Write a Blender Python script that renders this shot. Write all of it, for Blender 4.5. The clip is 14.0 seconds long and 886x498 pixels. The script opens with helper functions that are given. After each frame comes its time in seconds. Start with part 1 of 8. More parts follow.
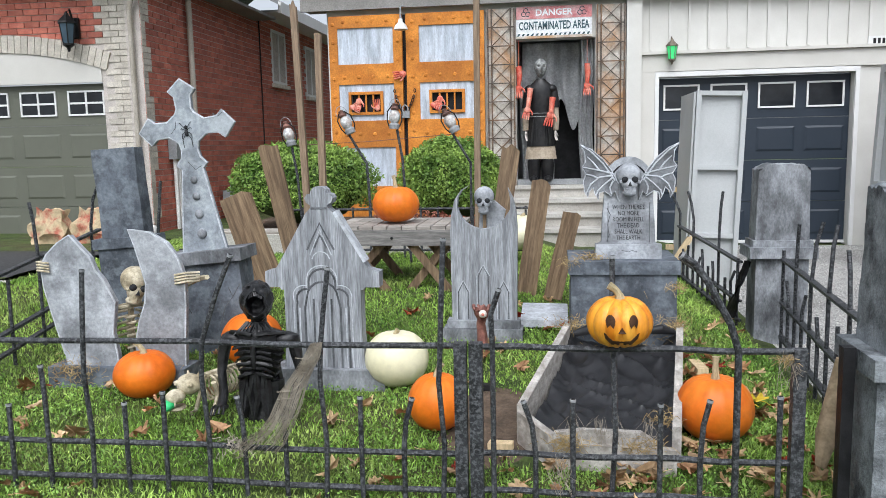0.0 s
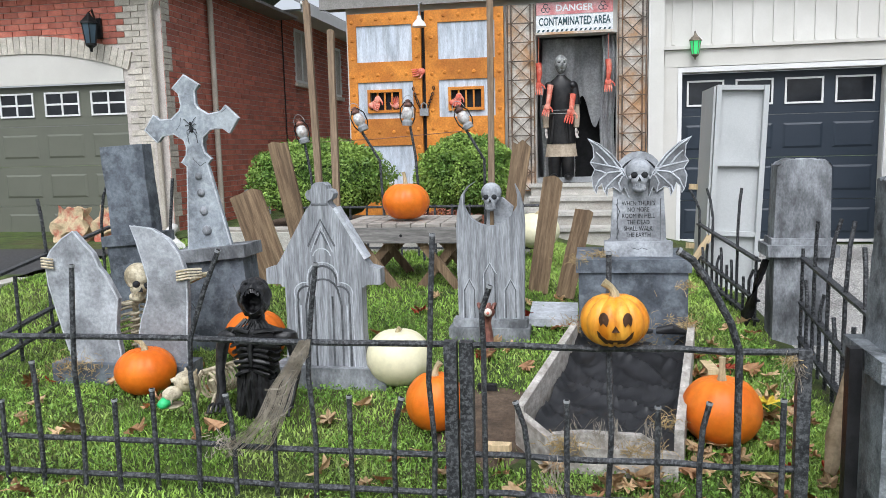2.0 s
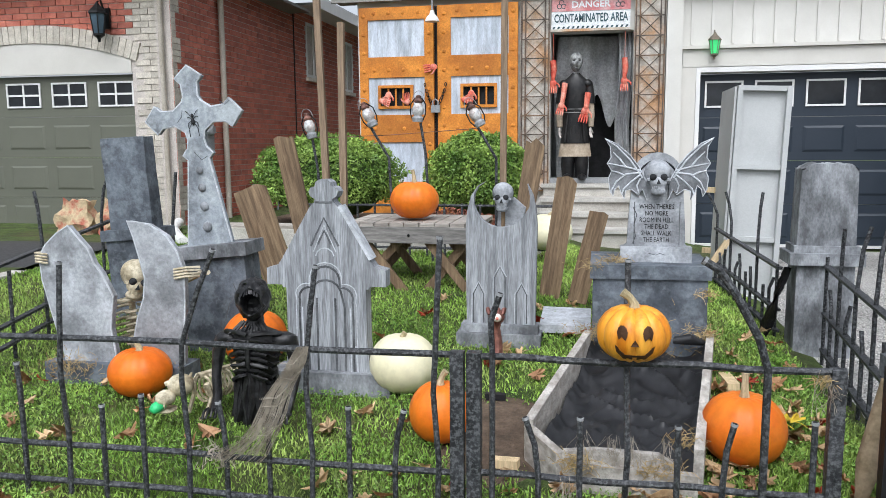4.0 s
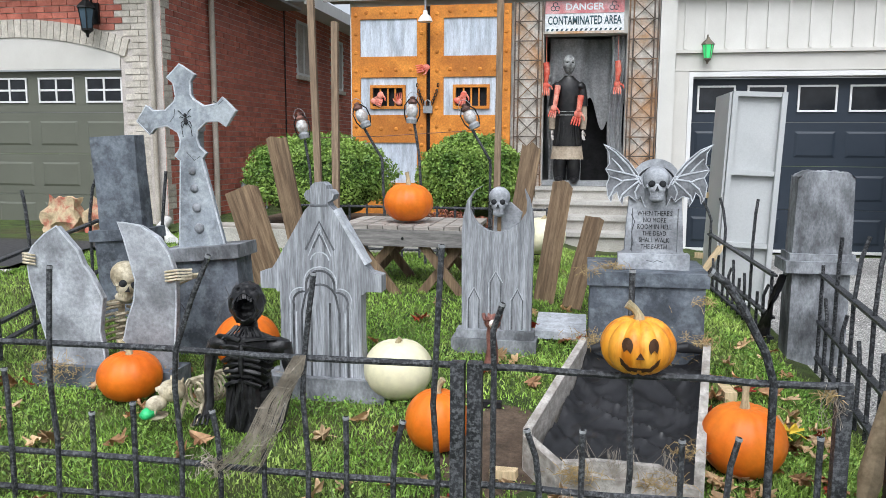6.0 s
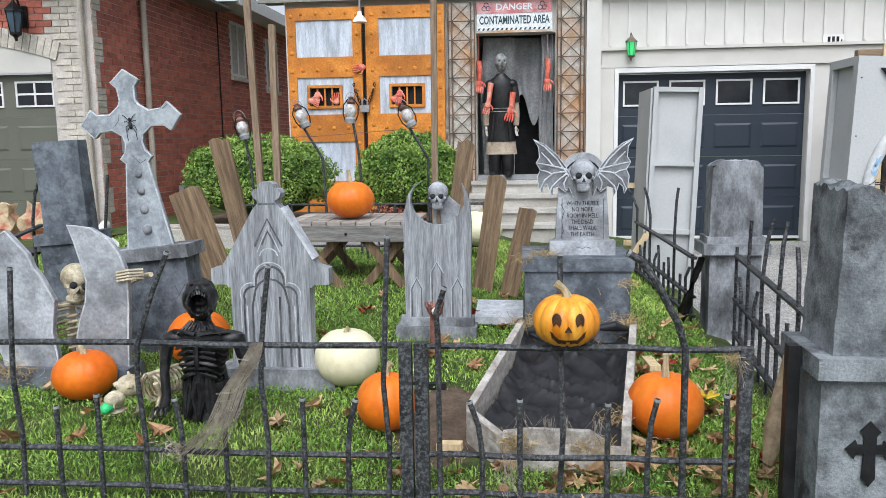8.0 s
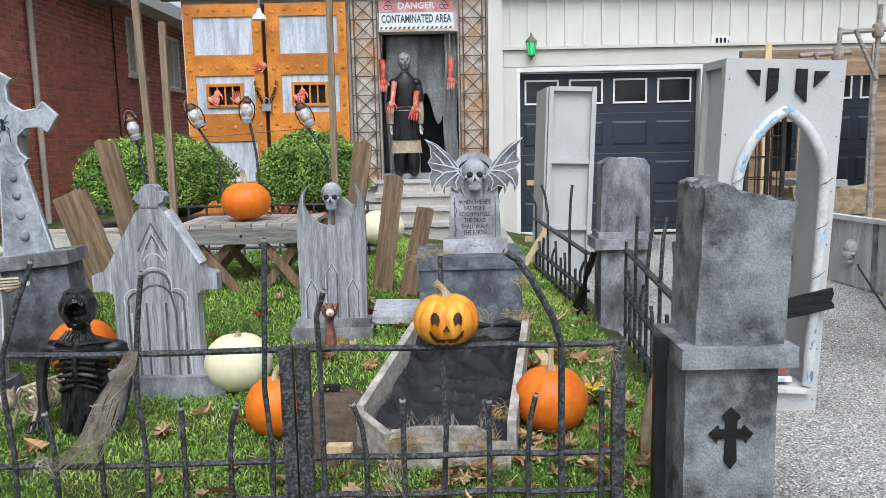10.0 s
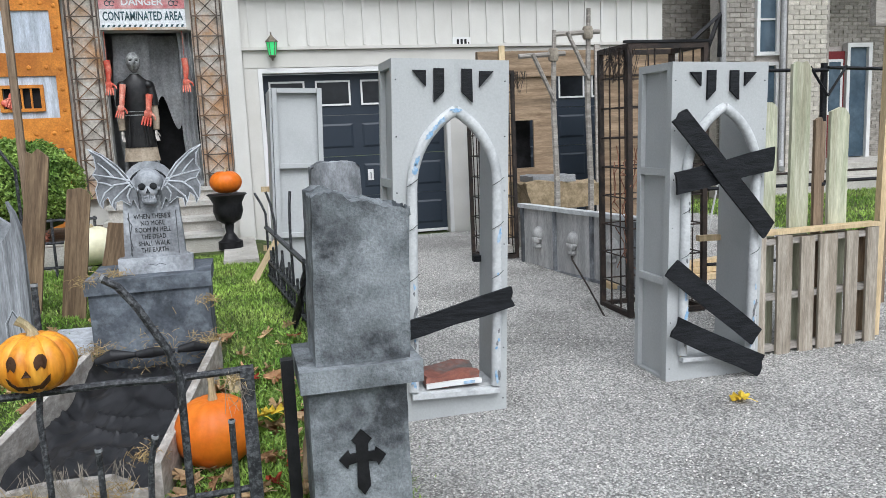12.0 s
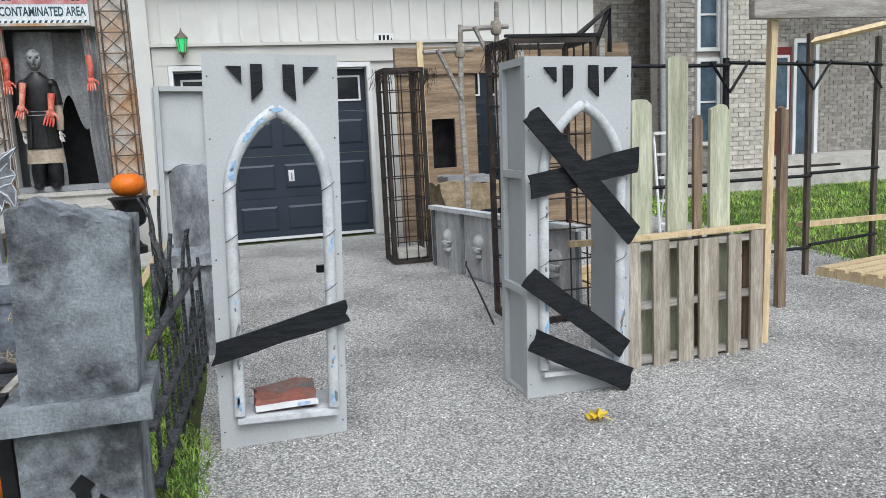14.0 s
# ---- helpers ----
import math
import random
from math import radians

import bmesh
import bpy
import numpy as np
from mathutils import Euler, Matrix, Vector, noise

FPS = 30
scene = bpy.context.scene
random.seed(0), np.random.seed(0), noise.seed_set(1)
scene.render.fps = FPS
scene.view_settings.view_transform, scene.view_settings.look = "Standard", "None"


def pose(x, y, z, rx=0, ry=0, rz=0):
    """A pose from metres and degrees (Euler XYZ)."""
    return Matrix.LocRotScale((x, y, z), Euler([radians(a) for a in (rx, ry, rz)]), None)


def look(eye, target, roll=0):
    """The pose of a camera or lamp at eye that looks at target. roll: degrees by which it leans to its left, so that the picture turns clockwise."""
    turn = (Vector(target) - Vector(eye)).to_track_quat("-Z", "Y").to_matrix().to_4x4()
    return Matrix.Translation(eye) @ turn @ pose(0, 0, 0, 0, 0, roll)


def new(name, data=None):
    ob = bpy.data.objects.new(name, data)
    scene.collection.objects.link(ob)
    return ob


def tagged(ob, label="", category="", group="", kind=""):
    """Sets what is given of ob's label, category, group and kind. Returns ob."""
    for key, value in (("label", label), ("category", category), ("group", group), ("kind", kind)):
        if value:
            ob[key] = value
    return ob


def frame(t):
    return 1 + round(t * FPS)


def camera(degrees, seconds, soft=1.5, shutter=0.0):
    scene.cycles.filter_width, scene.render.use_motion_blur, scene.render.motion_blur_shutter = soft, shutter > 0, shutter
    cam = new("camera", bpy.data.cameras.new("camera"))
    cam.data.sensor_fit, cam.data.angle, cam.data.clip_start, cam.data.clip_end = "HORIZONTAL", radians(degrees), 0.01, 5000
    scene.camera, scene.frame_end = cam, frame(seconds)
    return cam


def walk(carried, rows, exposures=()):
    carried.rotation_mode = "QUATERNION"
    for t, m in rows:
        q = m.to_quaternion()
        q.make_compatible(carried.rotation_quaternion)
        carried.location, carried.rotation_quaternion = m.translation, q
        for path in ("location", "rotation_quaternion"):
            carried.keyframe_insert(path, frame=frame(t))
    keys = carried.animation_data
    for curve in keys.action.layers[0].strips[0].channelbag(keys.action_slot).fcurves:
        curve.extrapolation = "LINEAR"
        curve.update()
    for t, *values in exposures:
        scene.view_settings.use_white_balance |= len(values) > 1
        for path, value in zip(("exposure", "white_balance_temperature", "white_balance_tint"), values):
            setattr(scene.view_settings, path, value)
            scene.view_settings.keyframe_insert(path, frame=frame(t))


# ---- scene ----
cam = camera(59.3, 14.0, 0.85)
PATH = [
    (0, (0.43, -0.038, 1.447), (0.148, 1.925, 1.185), -1.2),
    (0.5, (0.47, -0.017, 1.439), (0.183, 1.945, 1.178), -1.3),
    (1, (0.508, 0.006, 1.432), (0.216, 1.968, 1.172), -1.2),
    (1.5, (0.536, 0.035, 1.423), (0.226, 1.994, 1.162), -1.3),
    (2, (0.567, 0.064, 1.416), (0.207, 2.014, 1.156), -1.4),
    (2.5, (0.582, 0.066, 1.414), (0.199, 2.012, 1.154), -1.2),
    (3, (0.573, 0.114, 1.413), (0.183, 2.058, 1.15), -0.9),
    (5.5, (0.487, 0.342, 1.428), (0.122, 2.29, 1.16), 0.2),
    (6, (0.478, 0.286, 1.439), (0.128, 2.237, 1.171), 0.3),
    (6.5, (0.496, 0.181, 1.435), (0.18, 2.138, 1.169), 0.3),
    (7, (0.498, 0.079, 1.436), (0.187, 2.036, 1.167), -0.2),
    (9.5, (0.534, 0.033, 1.456), (0.537, 2.013, 1.171), -1.1),
    (10, (0.645, 0.042, 1.456), (0.657, 2.022, 1.17), -1.2),
    (10.5, (0.778, 0.048, 1.452), (0.989, 2.015, 1.16), -1.2),
    (11, (0.939, 0.128, 1.439), (1.294, 2.074, 1.14), -1.6),
    (11.5, (1.125, 0.187, 1.451), (1.616, 2.102, 1.149), -1.9),
    (12, (1.323, 0.211, 1.451), (1.819, 2.125, 1.153), -2.5),
    (12.5, (1.572, 0.188, 1.46), (2.044, 2.108, 1.162), -2.4),
    (13, (1.757, 0.194, 1.452), (2.209, 2.118, 1.147), -3.2),
    (13.5, (1.934, 0.257, 1.435), (2.491, 2.152, 1.121), -2.5),
    (14, (2.091, 0.309, 1.433), (2.631, 2.21, 1.127), -2.8),
]
walk(cam, [(t, look(eye, target, roll)) for t, eye, target, roll in PATH], [(0.0, 0.51, 6050, 10), (9.5, 0.46, 6030, 10), (12.0, 0.29, 6000, 9), (14.0, 0.26, 5980, 8)])

# ---- world and light: bright overcast day ----
SUN_EL, SUN_AZ = 53.0, 177.0
world = bpy.data.worlds.new("sky")
scene.world = world
world.use_nodes = True
wt = world.node_tree
sky = wt.nodes.new("ShaderNodeTexSky")
sky.sky_type = "NISHITA"
sky.sun_disc = False
sky.sun_elevation = radians(SUN_EL)
sky.sun_rotation = radians(SUN_AZ)
sky.air_density, sky.dust_density, sky.ozone_density = 1.0, 4.0, 1.0
pale = wt.nodes.new("ShaderNodeHueSaturation")
pale.inputs["Saturation"].default_value = 0.22
wt.links.new(sky.outputs[0], pale.inputs["Color"])
wt.links.new(pale.outputs[0], wt.nodes["Background"].inputs[0])
wt.nodes["Background"].inputs[1].default_value = 0.13
sun = new("sun", bpy.data.lights.new("sun", "SUN"))
sun.data.energy, sun.data.angle, sun.data.color = 1.65, radians(50), (1.0, 0.98, 0.95)
sun.matrix_world = look((0.5, -8.4, 18.0), (0, 5, 0))

# ---- builders ----
rnd = random.Random(7)


def thing(name, label, category, m=None, group="", kind=""):
    ob = new(name)
    ob.empty_display_size = 0.1
    if m is not None:
        ob.matrix_basis = m
    return tagged(ob, label, category, group, kind)


def part(name, bm, material, parent=None, label="", smooth=False, bevel=0.0):
    """Links a bmesh as one mesh object under a thing or a part."""
    me = bpy.data.meshes.new(name)
    if bevel:
        bmesh.ops.bevel(bm, geom=[e for e in bm.edges if e.is_manifold and e.calc_face_angle(0) > 0.6], offset=bevel, segments=1, affect="EDGES", clamp_overlap=True)
    bmesh.ops.recalc_face_normals(bm, faces=bm.faces)
    if smooth:
        for fc in bm.faces:
            fc.smooth = True
        for e in bm.edges:
            e.smooth = not (len(e.link_faces) == 2 and e.calc_face_angle(0) > 0.7)
    bm.to_mesh(me)
    bm.free()
    me.materials.append(material)
    ob = new(name, me)
    ob.parent = parent
    if label:
        ob["label"] = label
    return ob


def solo(name, bm, material, label, category, m=None, group="", kind="", smooth=False, bevel=0.0):
    ob = part(name, bm, material, None, "", smooth, bevel)
    if m is not None:
        ob.matrix_basis = m
    return tagged(ob, label, category, group, kind)


def bx(x0, x1, y0, y1, z0, z1, bm=None, m=None):
    bm = bm or bmesh.new()
    vs = [bm.verts.new((x, y, z)) for x in (x0, x1) for y in (y0, y1) for z in (z0, z1)]
    for q in ((0, 1, 3, 2), (4, 6, 7, 5), (0, 4, 5, 1), (2, 3, 7, 6), (0, 2, 6, 4), (1, 5, 7, 3)):
        bm.faces.new([vs[i] for i in q])
    if m is not None:
        for v in vs:
            v.co = m @ v.co
    return bm


def prism(pts, y0, y1, bm=None, m=None):
    """A plate with the outline pts (x, z), from y0 to y1."""
    bm = bm or bmesh.new()
    a = [bm.verts.new((x, y0, z)) for x, z in pts]
    b = [bm.verts.new((x, y1, z)) for x, z in pts]
    bm.faces.new(a)
    bm.faces.new(b[::-1])
    n = len(pts)
    for i in range(n):
        j = (i + 1) % n
        bm.faces.new((a[i], b[i], b[j], a[j]))
    if m is not None:
        for v in a + b:
            v.co = m @ v.co
    return bm


def tube(pts, r, n=8, bm=None, caps=True):
    """A tube along pts; r is one radius or one for each point."""
    bm = bm or bmesh.new()
    pts = [Vector(p) for p in pts]
    rs = r if isinstance(r, (list, tuple)) else [r] * len(pts)
    rings = []
    for i, p in enumerate(pts):
        d = (pts[min(i + 1, len(pts) - 1)] - pts[max(i - 1, 0)]).normalized()
        u = d.cross(Vector((0.0, 1.0, 0.02) if abs(d.y) < 0.9 else (1.0, 0, 0))).normalized()
        w = d.cross(u)
        rings.append([bm.verts.new(p + rs[i] * (math.cos(2 * math.pi * k / n) * u + math.sin(2 * math.pi * k / n) * w)) for k in range(n)])
    for a, b in zip(rings, rings[1:]):
        for k in range(n):
            bm.faces.new((a[k], a[(k + 1) % n], b[(k + 1) % n], b[k]))
    if caps:
        bm.faces.new(rings[0][::-1])
        bm.faces.new(rings[-1])
    return bm


def lathe(profile, n=24, bm=None, c=(0, 0, 0)):
    bm = bm or bmesh.new()
    rings = [[bm.verts.new((c[0] + r * math.cos(2 * math.pi * k / n), c[1] + r * math.sin(2 * math.pi * k / n), c[2] + z)) for k in range(n)] for r, z in profile]
    for a, b in zip(rings, rings[1:]):
        for k in range(n):
            bm.faces.new((a[k], a[(k + 1) % n], b[(k + 1) % n], b[k]))
    bm.faces.new(rings[0][::-1])
    bm.faces.new(rings[-1])
    return bm


def blob(c, r, bm=None, sub=2, m=None):
    """An ellipsoid with radii r."""
    bm = bm or bmesh.new()
    r = r if isinstance(r, (list, tuple)) else (r, r, r)
    mm = Matrix.Translation(c) @ (m or Matrix()) @ Matrix.Diagonal((*r, 1))
    bmesh.ops.create_icosphere(bm, subdivisions=sub, radius=1, matrix=mm)
    return bm


def block(x0, x1, y0, y1, z0, z1, nx=10, ny=8, nz=10):
    """A box with a fine grid on every face."""
    bm = bmesh.new()
    cache = {}

    def vert(i, j, k):
        key = (i, j, k)
        if key not in cache:
            cache[key] = bm.verts.new((x0 + (x1 - x0) * i / nx, y0 + (y1 - y0) * j / ny, z0 + (z1 - z0) * k / nz))
        return cache[key]
    for i in range(nx):
        for j in range(ny):
            for k in (0, nz):
                bm.faces.new((vert(i, j, k), vert(i + 1, j, k), vert(i + 1, j + 1, k), vert(i, j + 1, k)))
        for k in range(nz):
            for j in (0, ny):
                bm.faces.new((vert(i, j, k), vert(i + 1, j, k), vert(i + 1, j, k + 1), vert(i, j, k + 1)))
    for j in range(ny):
        for k in range(nz):
            for i in (0, nx):
                bm.faces.new((vert(i, j, k), vert(i, j + 1, k), vert(i, j + 1, k + 1), vert(i, j, k + 1)))
    return bm


def rough_up(bm, amount, scale, cuts=0):
    """Uneven surface for carved or broken things."""
    if cuts:
        bmesh.ops.subdivide_edges(bm, edges=bm.edges, cuts=cuts, use_grid_fill=True)
    for v in bm.verts:
        v.co += amount * noise.noise_vector(v.co * scale)
    return bm


# ---- materials ----
def mat(name, c1, c2, scale=6.0, rough=0.75, bump=0.25, bscale=70.0, metal=0.0, stain=None, sscale=2.0, samount=0.5, stretch=(1, 1, 1), vary=0.0, dist=0.004, speck=0.18, spec=0.35):
    """A surface with a two-tone grain, stains at a larger scale and fine relief."""
    m = bpy.data.materials.new(name)
    m.use_nodes = True
    nt = m.node_tree
    n, l = nt.nodes, nt.links
    bs = n["Principled BSDF"]
    tc, mp, oi = n.new("ShaderNodeTexCoord"), n.new("ShaderNodeMapping"), n.new("ShaderNodeObjectInfo")
    mp.inputs["Scale"].default_value = stretch
    sh = n.new("ShaderNodeVectorMath")
    sh.operation = "MULTIPLY_ADD"
    sh.inputs[1].default_value = (17, 31, 23)
    l.new(oi.outputs["Random"], sh.inputs[0])
    l.new(tc.outputs["Object"], sh.inputs[2])
    l.new(sh.outputs[0], mp.inputs["Vector"])

    def nz(s, detail=6, rg=0.6):
        a = n.new("ShaderNodeTexNoise")
        a.inputs["Scale"].default_value, a.inputs["Detail"].default_value, a.inputs["Roughness"].default_value = s, detail, rg
        l.new(mp.outputs[0], a.inputs["Vector"])
        return a

    def ramp(src, p0, p1, a, b):
        r = n.new("ShaderNodeValToRGB")
        r.color_ramp.elements[0].position, r.color_ramp.elements[1].position = p0, p1
        r.color_ramp.elements[0].color, r.color_ramp.elements[1].color = (*a, 1), (*b, 1)
        l.new(src, r.inputs[0])
        return r

    g = nz(scale)
    col = ramp(g.outputs[0], 0.38, 0.63, c1, c2).outputs[0]
    if stain:
        s = nz(sscale, 8, 0.65)
        k = ramp(s.outputs[0], 0.47, 0.61, (0, 0, 0), (samount,) * 3)
        mx = n.new("ShaderNodeMix")
        mx.data_type = "RGBA"
        l.new(k.outputs[0], mx.inputs[0])
        l.new(col, mx.inputs[6])
        mx.inputs[7].default_value = (*stain, 1)
        col = mx.outputs[2]
    if vary:
        geo = n.new("ShaderNodeNewGeometry")
        ad = n.new("ShaderNodeMath")
        ad.operation = "ADD"
        l.new(geo.outputs["Random Per Island"], ad.inputs[0])
        l.new(oi.outputs["Random"], ad.inputs[1])
        fr = n.new("ShaderNodeMath")
        fr.operation = "FRACT"
        l.new(ad.outputs[0], fr.inputs[0])
        mr = n.new("ShaderNodeMapRange")
        mr.inputs[3].default_value, mr.inputs[4].default_value = 1 - vary, 1 + vary
        l.new(fr.outputs[0], mr.inputs[0])
        hv = n.new("ShaderNodeHueSaturation")
        l.new(mr.outputs[0], hv.inputs["Value"])
        l.new(col, hv.inputs["Color"])
        col = hv.outputs[0]
    f2 = nz(bscale, 5)
    sp_ = ramp(f2.outputs[0], 0.34, 0.66, (1 - speck,) * 3, (1 + speck,) * 3)
    mu_ = n.new("ShaderNodeMix")
    mu_.data_type, mu_.blend_type = "RGBA", "MULTIPLY"
    mu_.inputs[0].default_value = 1.0
    l.new(col, mu_.inputs[6])
    l.new(sp_.outputs[0], mu_.inputs[7])
    col = mu_.outputs[2]
    l.new(col, bs.inputs["Base Color"])
    bs.inputs["Specular IOR Level"].default_value = spec
    bp = n.new("ShaderNodeBump")
    bp.inputs["Strength"].default_value, bp.inputs["Distance"].default_value = bump, dist
    l.new(f2.outputs[0], bp.inputs["Height"])
    l.new(bp.outputs[0], bs.inputs["Normal"])
    rr = n.new("ShaderNodeMapRange")
    rr.inputs[3].default_value, rr.inputs[4].default_value = max(0.02, rough - 0.12), min(1, rough + 0.12)
    l.new(g.outputs[0], rr.inputs[0])
    l.new(rr.outputs[0], bs.inputs["Roughness"])
    bs.inputs["Metallic"].default_value = metal
    return m


def grey(v, tint=(0.95, 1.0, 1.07)):
    return tuple(v * t for t in tint)


STONE = mat("painted_stone", grey(0.15), grey(0.36), 5, 0.85, 0.6, 60, stain=grey(0.06), sscale=3.0, samount=0.75, stretch=(1.4, 1.4, 0.8))
STONE_PALE = mat("pale_painted_stone", grey(0.25), grey(0.47), 5, 0.85, 0.5, 60, stain=grey(0.13), sscale=4.5, samount=0.6)
STONE_DARK = mat("dark_painted_stone", grey(0.06, (0.87, 1, 1.2)), grey(0.15, (0.87, 1, 1.18)), 5, 0.85, 0.8, 50, stain=grey(0.27, (0.88, 1, 1.12)), sscale=9, samount=0.45)
STONE_WOOD = mat("wood_grained_stone", grey(0.22), grey(0.385), 6, 0.85, 0.5, 30, stain=grey(0.13), sscale=2.2, samount=0.55, stretch=(6, 6, 0.45), speck=0.3)
# Near-black and dark grey: painted shade of carved lines and hollows, also dark marks.
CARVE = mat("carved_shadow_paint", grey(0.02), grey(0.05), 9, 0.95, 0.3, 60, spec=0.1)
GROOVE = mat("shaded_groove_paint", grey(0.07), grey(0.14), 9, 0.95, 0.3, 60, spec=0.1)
# Pale tone for painted highlights beside grooves and for really pale parts.
HILITE = mat("pale_paint_and_highlight", grey(0.38), grey(0.58), 14, 0.85, 0.3, 60)
IRON = mat("black_fence_paint", (0.011, 0.012, 0.014), (0.034, 0.036, 0.041), 12, 0.5, 0.8, 120, stain=(0.22, 0.23, 0.24), sscale=75, samount=0.4)
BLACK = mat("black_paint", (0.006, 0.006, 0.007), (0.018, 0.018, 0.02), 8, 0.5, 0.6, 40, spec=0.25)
BLACKWOOD = mat("black_stained_board", (0.007, 0.008, 0.0095), (0.019, 0.0205, 0.024), 7, 0.6, 0.9, 30, stretch=(1, 8, 8), spec=0.2)
CLOTH = mat("black_landscape_cloth", (0.011, 0.011, 0.012), (0.024, 0.024, 0.026), 9, 0.34, 0.25, 160, spec=0.6, dist=0.001)
WOOD = mat("weathered_plank", (0.13, 0.085, 0.05), (0.27, 0.19, 0.115), 7, 0.8, 0.6, 40, stain=(0.08, 0.055, 0.035), sscale=3, samount=0.5, stretch=(5, 5, 0.4), vary=0.12)
GREYWOOD = mat("grey_weathered_wood", (0.25, 0.23, 0.205), (0.42, 0.39, 0.35), 7, 0.85, 0.6, 40, stain=(0.15, 0.13, 0.11), sscale=3, samount=0.5, stretch=(0.5, 5, 5), vary=0.15)
UPWOOD = mat("grey_brown_slat", (0.29, 0.25, 0.2), (0.46, 0.41, 0.34), 7, 0.85, 0.6, 40, stain=(0.18, 0.14, 0.1), sscale=3, samount=0.45, stretch=(5, 5, 0.5), vary=0.15)
PALEWOOD = mat("bleached_board", (0.32, 0.3, 0.27), (0.54, 0.51, 0.47), 9, 0.85, 0.6, 40, stain=(0.16, 0.13, 0.1), sscale=5, samount=0.5, stretch=(3, 1.5, 3))
POSTWOOD = mat("brown_post", (0.17, 0.12, 0.08), (0.3, 0.22, 0.15), 8, 0.8, 0.5, 40, stretch=(6, 6, 0.4), vary=0.1)
NEWWOOD = mat("fresh_pine", (0.5, 0.38, 0.22), (0.66, 0.52, 0.32), 6, 0.7, 0.3, 40, stretch=(5, 5, 0.4), vary=0.08)
GREENWOOD = mat("pale_green_board", (0.38, 0.4, 0.28), (0.55, 0.55, 0.42), 6, 0.8, 0.4, 40, stain=(0.25, 0.22, 0.15), sscale=2, samount=0.5, stretch=(5, 5, 0.4), vary=0.12)
PLY = mat("weathered_plywood", (0.19, 0.13, 0.08), (0.34, 0.25, 0.165), 3, 0.8, 0.4, 30, stain=(0.1, 0.075, 0.05), sscale=1.2, samount=0.6, stretch=(0.5, 4, 5))
GREYPAINT = mat("light_grey_primer", (0.425, 0.44, 0.442), (0.495, 0.51, 0.512), 3, 0.7, 0.25, 90, stain=(0.36, 0.375, 0.375), sscale=1.5, samount=0.4, speck=0.05)
WHITEFOAM = mat("white_foam_moulding", (0.5, 0.515, 0.52), (0.61, 0.625, 0.63), 6, 0.75, 0.3, 60, stain=(0.33, 0.345, 0.36), sscale=9, samount=0.5, speck=0.08)
BLUEPAINT = mat("blue_foam", (0.2, 0.37, 0.58), (0.42, 0.52, 0.62), 40, 0.7, 0.3, 60)
ORANGE = mat("pumpkin_skin", (0.62, 0.125, 0.006), (0.74, 0.18, 0.01), 4, 0.45, 0.25, 30, stain=(0.7, 0.22, 0.02), sscale=3, samount=0.4, speck=0.08)
JACK = mat("carved_foam_pumpkin", (0.66, 0.25, 0.012), (0.8, 0.38, 0.045), 5, 0.4, 0.2, 30, stain=(0.42, 0.1, 0.006), sscale=4.5, samount=0.6, stretch=(3, 3, 0.5), speck=0.1)
CREAM = mat("white_pumpkin_skin", (0.68, 0.64, 0.43), (0.8, 0.77, 0.58), 4, 0.4, 0.2, 30, stain=(0.66, 0.56, 0.3), sscale=2, samount=0.4, speck=0.06)
STEM = mat("dry_stem", (0.3, 0.25, 0.14), (0.5, 0.42, 0.27), 12, 0.8, 0.6, 60, stretch=(4, 4, 0.7))
BONE = mat("plastic_bone", (0.42, 0.36, 0.24), (0.62, 0.56, 0.42), 8, 0.6, 0.4, 60, stain=(0.12, 0.09, 0.05), sscale=18, samount=0.6)
MEMBRANE = mat("dark_wing_paint", grey(0.09), grey(0.2), 9, 0.85, 0.6, 60, stain=grey(0.3), sscale=14, samount=0.35)
GHOUL = mat("charred_black_rubber", (0.004, 0.004, 0.0045), (0.015, 0.015, 0.016), 12, 0.38, 1.0, 45, stain=(0.05, 0.05, 0.052), sscale=22, samount=0.4, spec=0.4)
BRICK = mat("red_brick", (0.36, 0.105, 0.07), (0.5, 0.175, 0.125), 9, 0.85, 0.5, 60, stain=(0.27, 0.1, 0.08), sscale=3, samount=0.45, vary=0.22)
BUFF = mat("buff_brick", (0.42, 0.385, 0.33), (0.56, 0.525, 0.46), 9, 0.85, 0.5, 60, vary=0.14)
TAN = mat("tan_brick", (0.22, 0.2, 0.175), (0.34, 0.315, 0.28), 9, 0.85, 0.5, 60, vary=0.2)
MORTAR = mat("mortar", (0.44, 0.4, 0.37), (0.54, 0.5, 0.46), 12, 0.95, 0.5, 80)
SIDING = mat("white_siding", (0.58, 0.57, 0.535), (0.64, 0.63, 0.595), 2, 0.6, 0.08, 60, stain=(0.53, 0.515, 0.48), sscale=0.8, samount=0.35, speck=0.02)
TRIMW = mat("cream_trim_paint", (0.54, 0.525, 0.485), (0.59, 0.575, 0.535), 2, 0.5, 0.08, 60, speck=0.02)
WHITE = mat("white_vinyl", (0.66, 0.66, 0.65), (0.72, 0.72, 0.71), 3, 0.45, 0.05, 60, speck=0.02)
NAVY = mat("dark_blue_door_paint", (0.021, 0.03, 0.043), (0.025, 0.034, 0.048), 2, 0.45, 0.1, 120, speck=0.05)
OLIVE = mat("olive_door_paint", (0.115, 0.12, 0.095), (0.125, 0.13, 0.103), 2, 0.45, 0.1, 120, speck=0.05)
METAL = mat("dull_steel", (0.3, 0.3, 0.31), (0.42, 0.42, 0.43), 8, 0.4, 0.2, 60, metal=0.7)
GLASS_DARK = mat("dark_window_glass", (0.012, 0.014, 0.017), (0.025, 0.028, 0.033), 1.5, 0.12, 0.02, 5)
